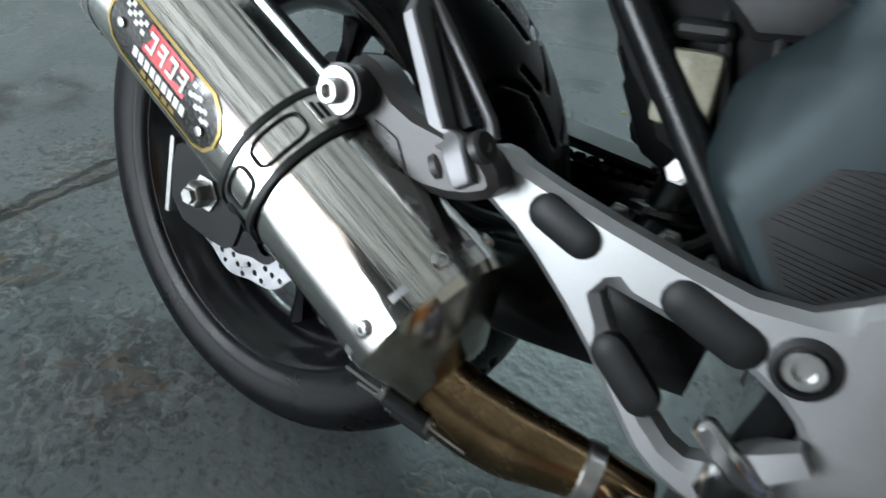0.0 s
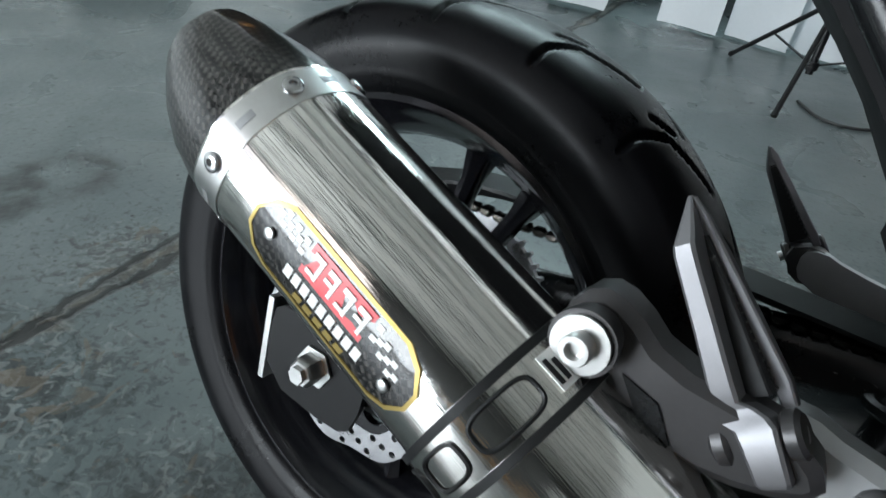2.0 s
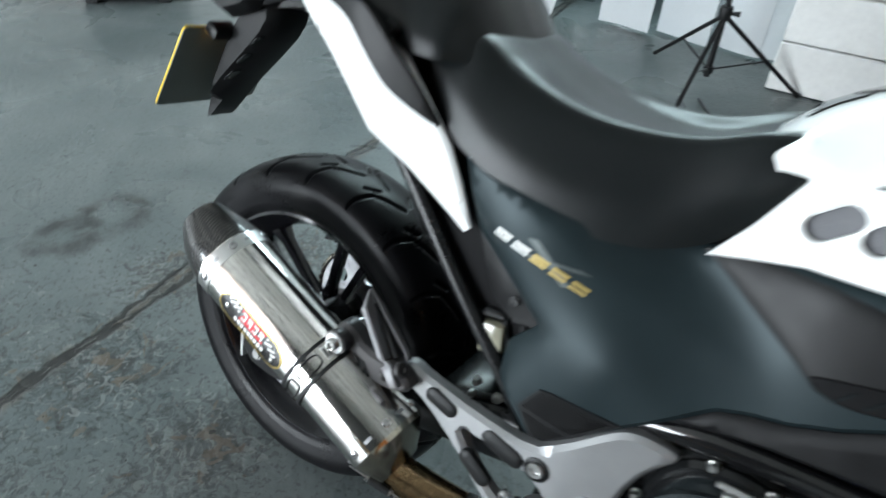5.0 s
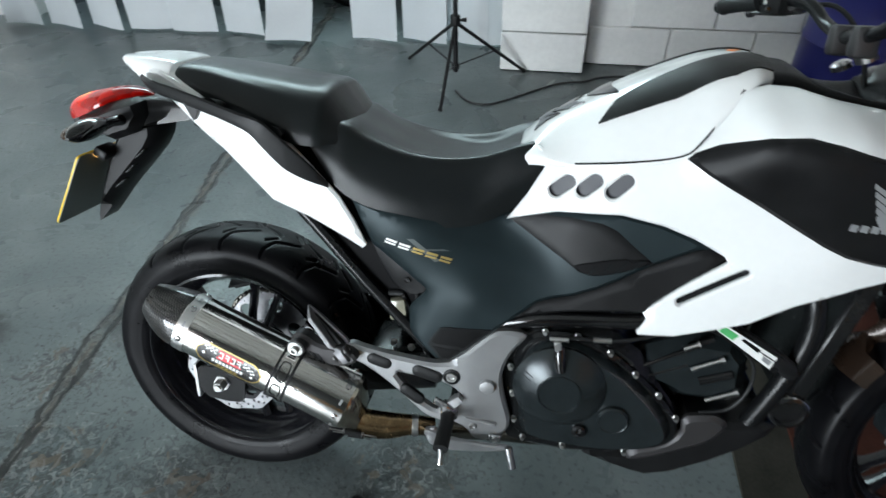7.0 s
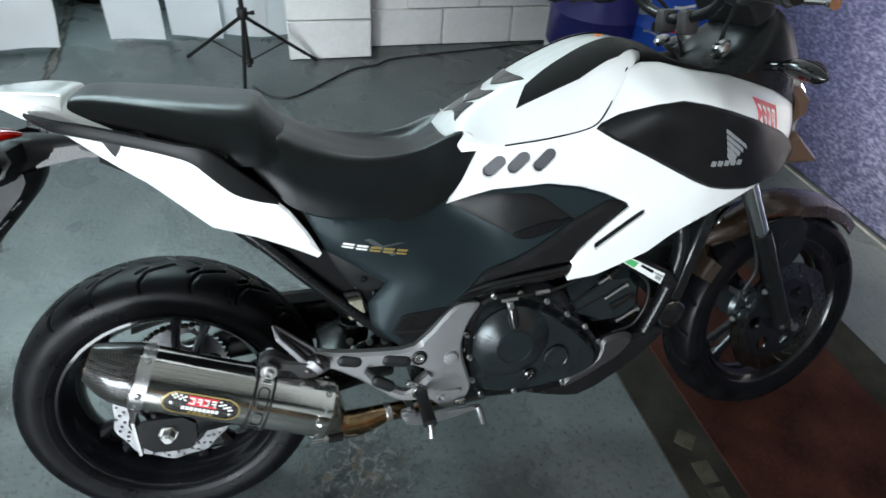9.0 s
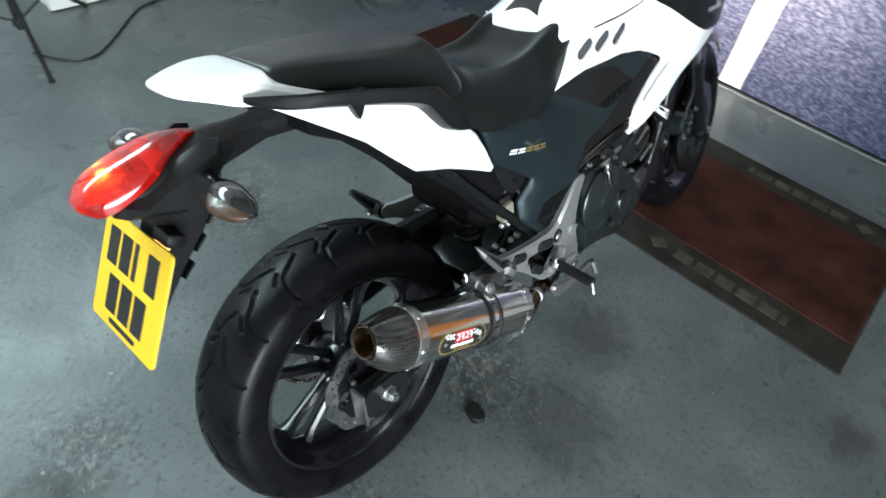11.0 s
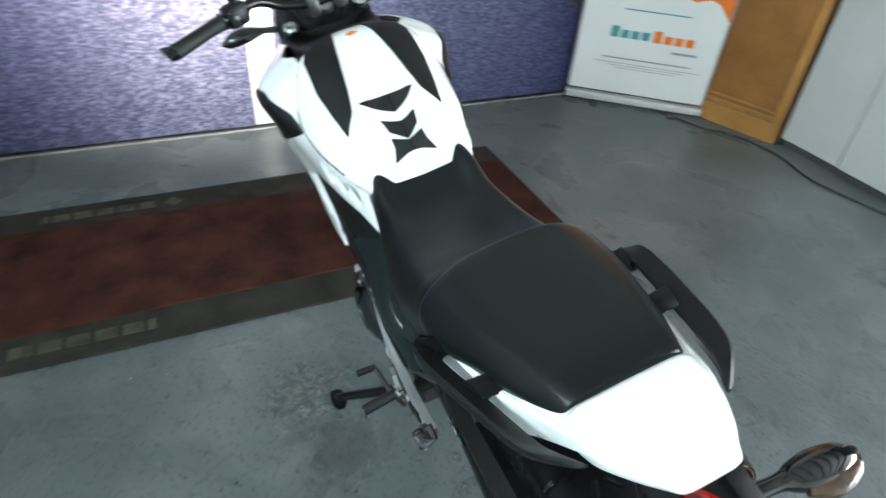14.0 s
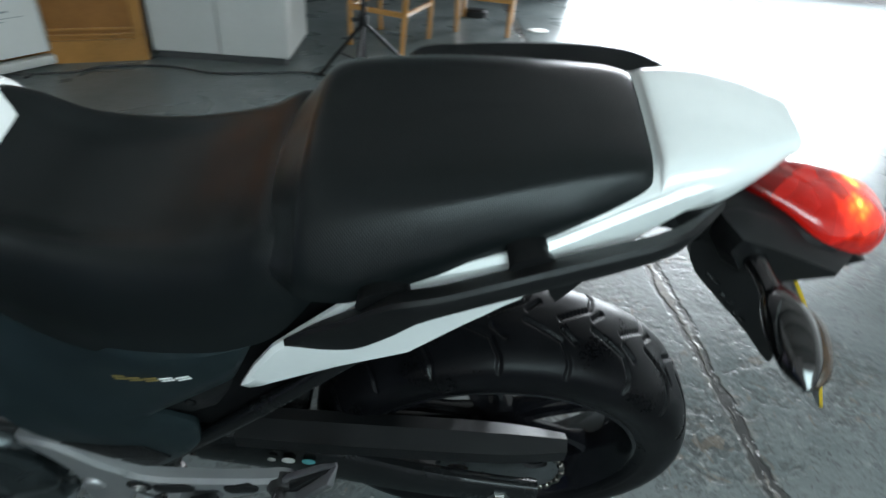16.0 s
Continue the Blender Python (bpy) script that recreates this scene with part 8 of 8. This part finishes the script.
# front mudguard
bm = bmesh.new()
rings = []
for a in np.linspace(radians(46), radians(150), 22):
    t = (a - radians(46)) / radians(104)
    w = 0.075 * math.sin(math.pi * min(1, 0.25 + t * 0.9)) ** 0.5 if t < 0.9 else 0.06
    r = 0.318 + 0.012 * (1 - t)
    sec = [(-w, -0.035), (-w * 0.92, -0.008), (-w * 0.6, 0.008), (0, 0.016), (w * 0.6, 0.008), (w * 0.92, -0.008), (w, -0.035)]
    sec = sec + [(y * 0.95, h - 0.004) for y, h in sec[::-1]]
    rings.append([FC + V(((r + h) * math.cos(a), y, (r + h) * math.sin(a))) for y, h in sec])
loft(bm, rings)
guard2 = part("front_mudguard", turned(bm), MUDWARM, bike, "dark front mudguard, coloured brown for reflected warm light")
for s in (1, -1):
    bm = bmesh.new()
    prism(bm, chaikin([(1.37, 0.555), (1.44, 0.60), (1.56, 0.59), (1.565, 0.50), (1.50, 0.42), (1.47, 0.43), (1.49, 0.50)], 1), 0.066, 0.074, SIDE)
    part("mudguard_side", turned(mirror(bm) if s > 0 else bm), BLACK_PAINT, guard2)
# yokes
for d, x in ((0.50, 0.0), (0.68, 0.0)):
    bm = bmesh.new()
    c = FC + FD * d
    box(bm, Matrix.Translation(c + V((-0.02, 0, 0))) @ Matrix.Rotation(radians(-27), 4, "Y"), 0.085, 0.24, 0.03, 0.01, 2)
    part("yoke", turned(bm), ENGINE, bike, "black fork yoke")
# handlebar
bm = bmesh.new()
pts = [(1.035, 0.375, 1.118), (1.075, 0.25, 1.128), (1.115, 0.16, 1.125), (1.13, 0.10, 1.090), (1.128, 0.03, 1.072), (1.128, -0.03, 1.072), (1.13, -0.10, 1.090), (1.115, -0.16, 1.125), (1.075, -0.25, 1.128), (1.035, -0.375, 1.118)]
tube(bm, pts, 0.0115, 14, smooth=6)
hb = part("handlebar", turned(bm), BLACK_PAINT, bike, "black tubular handlebar")
for s in (1, -1):
    g0, g1 = V((1.038, s * 0.365, 1.118)), V((1.072, s * 0.25, 1.1275))
    bm = bmesh.new()
    tube(bm, [g0 + (g0 - g1) * 0.02, g0, g0.lerp(g1, 0.03), g0.lerp(g1, 0.5), g0.lerp(g1, 0.97), g1], [0.017, 0.0185, 0.0165, 0.016, 0.0165, 0.021], 16)
    part("grip", turned(bm), SOFT, hb, "black rubber grip")
    bm = bmesh.new()
    tube(bm, [g0 + (g0 - g1) * 0.16, g0 + (g0 - g1) * 0.0], [0.013, 0.016], 16)
    part("bar_end", turned(bm), BLACK_PAINT, hb)
    bm = bmesh.new()
    box(bm, Matrix.Translation((1.088, s * 0.215, 1.126)) @ Matrix.Rotation(radians(s * 20), 4, "Z"), 0.045, 0.055, 0.05, 0.012, 2)
    sw = part("switch_pod", turned(bm), PLASTIC, hb, "black switch housing")
    for k in range(3):
        bm = bmesh.new()
        box(bm, Matrix.Translation((1.066, s * (0.205 + 0.012 * k), 1.125 + 0.012 * (k - 1))), 0.01, 0.009, 0.009, 0.002)
        part("switch", turned(bm), ZINC if k == 1 else GLOSS, sw)
    bm = bmesh.new()
    tube(bm, [(1.10, s * 0.185, 1.118), (1.135, s * 0.215, 1.112), (1.132, s * 0.30, 1.108), (1.105, s * 0.385, 1.106)], [0.010, 0.0085, 0.007, 0.006], 10, smooth=5, flat=0.7)
    tube(bm, [(1.106, s * 0.380, 1.106), (1.103, s * 0.392, 1.106)], [0.008, 0.010], 10)
    part("lever", turned(bm), CAST if s < 0 else ALLOY_DARK, hb, "polished brake lever" if s < 0 else "grey clutch lever")
    bm = bmesh.new()
    tube(bm, [(1.09, s * 0.21, 1.15), (1.11, s * 0.225, 1.21), (1.16, s * 0.285, 1.27), (1.175, s * 0.30, 1.30)], 0.0065, 10, smooth=4)
    ms_ = part("mirror_stem", turned(bm), BLACK_PAINT, hb, "black mirror stem")
    bm = bmesh.new()
    prism(bm, chaikin([(-0.075, -0.045), (0.07, -0.05), (0.085, 0.03), (-0.06, 0.045)], 2), -0.025, 0.0, Matrix.Translation((1.17, s * 0.34, 1.33)) @ Matrix.Rotation(radians(-90), 4, "Z") @ Matrix.Rotation(radians(90), 4, "X"), drop=0.006, rim=0.012)
    part("mirror_head", turned(bm), BLACK_PAINT, ms_)
    bm = bmesh.new()
    tube(bm, [(1.10, s * 0.19, 1.115), (1.16, s * 0.14, 1.12), (1.19, s * 0.08, 1.06), (1.20, s * 0.05, 0.98)], 0.0045, 8, smooth=5)
    part("control_cable", turned(bm), SOFT, hb)
    bm = bmesh.new()
    box(bm, Matrix.Translation((1.130, s * 0.035, 1.065)), 0.04, 0.03, 0.05, 0.008, 2)
    part("bar_clamp", turned(bm), ALLOY_DARK, hb)
    bm = bmesh.new()
    lathe(bm, [(0, 0), (0.018, 0), (0.018, 0.01), (0.013, 0.014), (0.007, 0.014), (0, 0.010)], Matrix.Translation((1.175, s * 0.095, 1.015)) @ Matrix.Rotation(radians(-27), 4, "Y"), 20)
    part("fork_cap", turned(bm), CAST, hb, "polished fork cap")
bm = bmesh.new()
tube(bm, [(1.08, -0.175, 1.14), (1.075, -0.175, 1.165)], [0.024, 0.024], 16)
mc = part("brake_reservoir", turned(bm), ENGINE, bike, "round front brake reservoir")
bm = bmesh.new()
tube(bm, [(1.075, -0.175, 1.165), (1.0745, -0.175, 1.171)], [0.026, 0.025], 16)
part("cap", turned(bm), ZINC, mc)
# clocks, ignition and cockpit
bm = bmesh.new()
box(bm, Matrix.Translation((1.25, 0, 1.11)) @ Matrix.Rotation(radians(-38), 4, "Y"), 0.055, 0.19, 0.10, 0.014, 2)
dash = part("instrument_panel", bm, PLASTIC, bike, "black instrument panel with grey screen")
bm = bmesh.new()
box(bm, Matrix.Translation((1.225, 0, 1.128)) @ Matrix.Rotation(radians(-38), 4, "Y"), 0.004, 0.13, 0.062, 0.002)
part("screen", bm, shade("grey_lcd", (0.42, 0.44, 0.42), 0.15), dash)
bm = bmesh.new()
lathe(bm, [(0, 0), (0.017, 0), (0.017, 0.012), (0.013, 0.014), (0, 0.012)], Matrix.Translation((1.16, 0, 1.035)) @ Matrix.Rotation(radians(-27), 4, "Y"), 20)
part("ignition_switch", bm, ZINC, bike, "round ignition switch")
cock = [(0.985, S((0, 1.030), (0.045, 1.027), (0.085, 1.020), (0.098, 1.006), (0.096, 0.99), (0, 0.97))), (1.03, S((0, 1.030), (0.05, 1.026), (0.092, 1.016), (0.104, 1.000), (0.102, 0.98), (0, 0.95))), (1.08, S((0, 0.995), (0.05, 0.995), (0.095, 1.000), (0.112, 0.992), (0.11, 0.97), (0, 0.94))), (1.16, S((0, 0.965), (0.05, 0.967), (0.10, 0.985), (0.118, 0.982), (0.114, 0.95), (0, 0.9))), (1.25, S((0, 0.975), (0.06, 0.985), (0.10, 1.005), (0.118, 0.985), (0.116, 0.93), (0, 0.86)))]
part("cockpit_cover", form(cock, 6, 4), PLASTIC, bike, "black cockpit cover")
nose = [(1.19, S((0, 0.97), (0.05, 0.98), (0.09, 1.00), (0.122, 0.97), (0.118, 0.86), (0, 0.80))), (1.25, S((0, 1.055), (0.07, 1.05), (0.115, 1.02), (0.128, 0.97), (0.122, 0.83), (0, 0.77))), (1.32, S((0, 1.10), (0.07, 1.085), (0.105, 1.03), (0.122, 0.95), (0.115, 0.82), (0, 0.76))), (1.375, S((0, 1.06), (0.06, 1.045), (0.09, 1.0), (0.104, 0.93), (0.095, 0.82), (0, 0.765))), (1.42, S((0, 0.96), (0.045, 0.95), (0.075, 0.925), (0.085, 0.89), (0.075, 0.80), (0, 0.765))), (1.455, S((0, 0.86), (0.03, 0.855), (0.05, 0.845), (0.055, 0.825), (0.045, 0.785), (0, 0.77)))]
nb = part("nose_cowl", form(nose, 6, 4), BLACK_PAINT, bike, "black nose cowl", sharp=1.0)
for left in (False, True):
    for o, d0, d1 in (([(1.335, 0.950), (1.395, 0.942), (1.430, 0.910), (1.432, 0.872), (1.405, 0.853), (1.386, 0.898)], 0.070, 0.104), ([(1.350, 0.800), (1.376, 0.832), (1.400, 0.836), (1.468, 0.776), (1.458, 0.764), (1.365, 0.766)], 0.080, 0.128)):
        bm = bmesh.new()
        prism(bm, o, d0, d1, SIDE, drop=0.014, rim=0.010, step=0.02)
        part("front_lip", mirror(bm) if left else bm, BRONZE, nb, "bronze-brown front lip")
bm = bmesh.new()
prism(bm, chaikin([(-0.075, -0.05), (0.075, -0.05), (0.085, 0.02), (0.05, 0.06), (-0.05, 0.06), (-0.085, 0.02)], 2), 0, 0.006, Matrix.Translation((1.432, 0, 0.90)) @ Matrix.Rotation(radians(90), 4, "Z") @ Matrix.Rotation(radians(65), 4, "X"))
part("headlamp", bm, HEADLAMP, nb, "lit headlamp")
for s in (1, -1):
    bm = bmesh.new()
    tube(bm, [(1.27, s * 0.115, 0.985), (1.275, s * 0.16, 0.992)], [0.012, 0.010], 12, flat=0.8)
    tube(bm, [(1.275, s * 0.155, 0.992), (1.28, s * 0.185, 0.992), (1.285, s * 0.215, 0.990), (1.285, s * 0.25, 0.985), (1.285, s * 0.268, 0.982)], [0.010, 0.020, 0.024, 0.018, 0.004], 14, smooth=4, flat=0.85)
    fi = part("front_indicator", bm, GLOSS, bike, "black front indicator")
    bm = bmesh.new()
    tube(bm, [(1.297, s * 0.19, 0.992), (1.304, s * 0.215, 0.990), (1.298, s * 0.25, 0.985)], [0.012, 0.018, 0.008], 12, smooth=4)
    part("lens", bm, AMBER, fi)
# sticker on the side fairing: red with plain white bars
for left in (False,):
    ft_ = tree_of(panel(SIDE_W, BODY, 0.0, 0.010, left, holes=SLOTS, step=0.014))
    wm = Matrix.Translation((0, -0.5, 0)) @ SIDE
    o = lambda x0, z0, x1, z1: [(1.262 + (x - 1.262) + (z - 0.89) * 0.12, z - (x - 1.262) * 0.33) for x, z in ((x0, z0), (x1, z0), (x1, z1), (x0, z1))]
    stk = part("fairing_sticker", decal(o(1.206, 0.868, 1.286, 0.918), ft_, wm, 0.0012, 0.001, 0.02), RED, bike, "small red and white sticker")
    for k in range(4):
        x = 1.211 + k * 0.0185
        part("print", decal(o(x, 0.902, x + 0.010, 0.908), ft_, wm, 0.0020, 0.0006, 0.03), WPRINT, stk)
        part("print", decal(o(x + 0.006, 0.876, x + 0.010, 0.902), ft_, wm, 0.0020, 0.0006, 0.03), WPRINT, stk)
        part("print", decal(o(x, 0.878 + 0.007 * (k % 2), x + 0.006, 0.884 + 0.007 * (k % 2)), ft_, wm, 0.0020, 0.0006, 0.03), WPRINT, stk)

# ---- tail lamp, plate and rear indicators ----
hous = [(-0.302, S((0, 0.866), (0.020, 0.865), (0.036, 0.862), (0.042, 0.857), (0.038, 0.850), (0, 0.848))), (-0.27, S((0, 0.884), (0.030, 0.882), (0.050, 0.875), (0.058, 0.861), (0.05, 0.842), (0, 0.835))), (-0.22, S((0, 0.895), (0.03, 0.893), (0.052, 0.886), (0.062, 0.867), (0.055, 0.838), (0, 0.825))), (-0.16, S((0, 0.902), (0.03, 0.899), (0.046, 0.890), (0.052, 0.874), (0.046, 0.848), (0, 0.84))), (-0.10, S((0, 0.898), (0.016, 0.896), (0.026, 0.890), (0.028, 0.88), (0.025, 0.868), (0, 0.864))), (-0.02, S((0, 0.898), (0.016, 0.896), (0.03, 0.890), (0.032, 0.875), (0.028, 0.86), (0, 0.855)))]
tl = part("tail_lamp", form(hous, 6, 4), PLASTIC, bike, "black tail lamp housing with red lens")
lens = [
    (-0.344, S((0, 0.872), (0.008, 0.871), (0.014, 0.868), (0.017, 0.864), (0.016, 0.858), (0, 0.855))),
    (-0.328, S((0, 0.888), (0.018, 0.886), (0.032, 0.877), (0.039, 0.866), (0.039, 0.851), (0, 0.847))),
    (-0.300, S((0, 0.900), (0.022, 0.897), (0.040, 0.887), (0.049, 0.873), (0.050, 0.857), (0, 0.85))),
    (-0.25, S((0, 0.912), (0.025, 0.909), (0.044, 0.900), (0.055, 0.889), (0.056, 0.880), (0, 0.866))),
    (-0.215, S((0, 0.917), (0.017, 0.915), (0.030, 0.909), (0.038, 0.902), (0.037, 0.896), (0, 0.885))),
    (-0.180, S((0, 0.914), (0.008, 0.913), (0.014, 0.911), (0.017, 0.908), (0.016, 0.904), (0, 0.893))),
    (-0.158, S((0, 0.906), (0.002, 0.906), (0.003, 0.905), (0.004, 0.904), (0.003, 0.902), (0, 0.900))),
]
part("lens", form(lens, 6, 4), LENS, tl, "red tail lamp lens, lit")
bm = bmesh.new()
rings = [[(x, sy * w, z) for sy in (-1, 1) for z in ((z0, z1) if sy < 0 else (z1, z0))] for x, z0, z1, w in ((0.02, 0.855, 0.885, 0.03), (-0.06, 0.862, 0.885, 0.028), (-0.14, 0.848, 0.88, 0.03))]
loft(bm, rings)
part("lamp_arm", bm, BLACK_PAINT, tl)
for left in (False, True):
    bm = bmesh.new()
    prism(bm, [(-0.145, 0.900), (-0.163, 0.906), (-0.199, 0.896), (-0.250, 0.877), (-0.316, 0.850), (-0.300, 0.838), (-0.225, 0.815), (-0.170, 0.835), (-0.145, 0.870)], 0.044, 0.074, SIDE, drop=0.022, rim=0.014, step=0.02)
    part("side_flange", mirror(bm) if left else bm, PLASTIC, tl)
# mudguard blade that carries the plate
bm = bmesh.new()
prism(bm, chaikin([(-0.135, 0.855), (-0.215, 0.860), (-0.262, 0.790), (-0.318, 0.668), (-0.334, 0.612), (-0.322, 0.618), (-0.262, 0.690), (-0.200, 0.752), (-0.150, 0.806)], 1), -0.038, 0.038, SIDE, drop=0.022, rim=0.016, step=0.02)
blade = part("plate_carrier", bm, PLASTIC, bike, "black number plate carrier blade")
for k in range(3):
    bm = bmesh.new()
    box(bm, T(-0.185 - 0.03 * k, 0, 0.785 - 0.035 * k) @ Matrix.Rotation(radians(50), 4, "Y"), 0.004, 0.082, 0.03, 0.0015)
    part("rib", bm, BLACK_PAINT, blade)
a, b = V((-0.276, 0, 0.789)), V((-0.362, 0, 0.634))
pd = (b - a).normalized()
PL = Matrix(((0, -pd.x, pd.z, (a.x + b.x) / 2), (-1, 0, 0, 0.005), (0, -pd.z, -pd.x, (a.z + b.z) / 2), (0, 0, 0, 1)))
bm = bmesh.new()
prism(bm, rr(-0.110, -0.0885, 0.110, 0.0885, 0.009), 0, 0.0035, PL)
plate = part("number_plate", bm, YELLOW, bike, "yellow rear number plate with black bars")
bm = bmesh.new()
prism(bm, rr(-0.109, -0.0875, 0.109, 0.0875, 0.009), -0.0015, -0.0002, PL)
part("backing", bm, DARKGREY, plate)
BLACKP = shade("black_plate_print", (0.012, 0.012, 0.012), 0.4)
for k in range(4):
    bm = bmesh.new()
    x = -0.086 + k * 0.044
    prism(bm, R4(x, 0.010, x + (0.034 if k != 2 else 0.012), 0.068), 0.0035, 0.0045, PL)
    part("plate_bar", bm, BLACKP, plate)
for k in range(3):
    bm = bmesh.new()
    x = -0.066 + k * 0.046
    prism(bm, R4(x, -0.064, x + 0.036, -0.006), 0.0035, 0.0045, PL)
    part("plate_bar", bm, BLACKP, plate)
bm = bmesh.new()
prism(bm, R4(-0.045, -0.080, 0.045, -0.073), 0.0035, 0.0045, PL)
part("plate_bar", bm, BLACKP, plate)
bm = bmesh.new()
box(bm, PL @ T(0.05, 0.096, -0.018), 0.05, 0.022, 0.03, 0.006, 2)
pl_lamp = part("plate_lamp", bm, PLASTIC, bike, "small plate lamp")
bm = bmesh.new()
box(bm, PL @ T(0.05, 0.083, -0.008), 0.034, 0.006, 0.014, 0.002)
part("lens", bm, lamp_glow("warm_plate_lamp", (1.0, 0.5, 0.15), 1.5), pl_lamp)
for s in (1, -1):
    bm = bmesh.new()
    tube(bm, [(-0.185, s * 0.050, 0.862), (-0.19, s * 0.095, 0.864), (-0.192, s * 0.115, 0.864)], [0.014, 0.010, 0.012], 12, smooth=3)
    tube(bm, [(-0.192, s * 0.108, 0.864), (-0.195, s * 0.128, 0.864), (-0.198, s * 0.155, 0.862), (-0.198, s * 0.19, 0.858), (-0.197, s * 0.212, 0.856)], [0.010, 0.019, 0.0235, 0.018, 0.004], 16, smooth=4, flat=0.82)
    ri = part("rear_indicator", bm, GLOSS, bike, "black rear indicator with smoked lens")
    bm = bmesh.new()
    tube(bm, [(-0.208, s * 0.128, 0.862), (-0.216, s * 0.155, 0.860), (-0.212, s * 0.19, 0.857), (-0.204, s * 0.208, 0.856)], [0.011, 0.0165, 0.013, 0.004], 14, smooth=4, flat=0.8)
    part("lens", bm, AMBER, ri, "smoked amber lens")
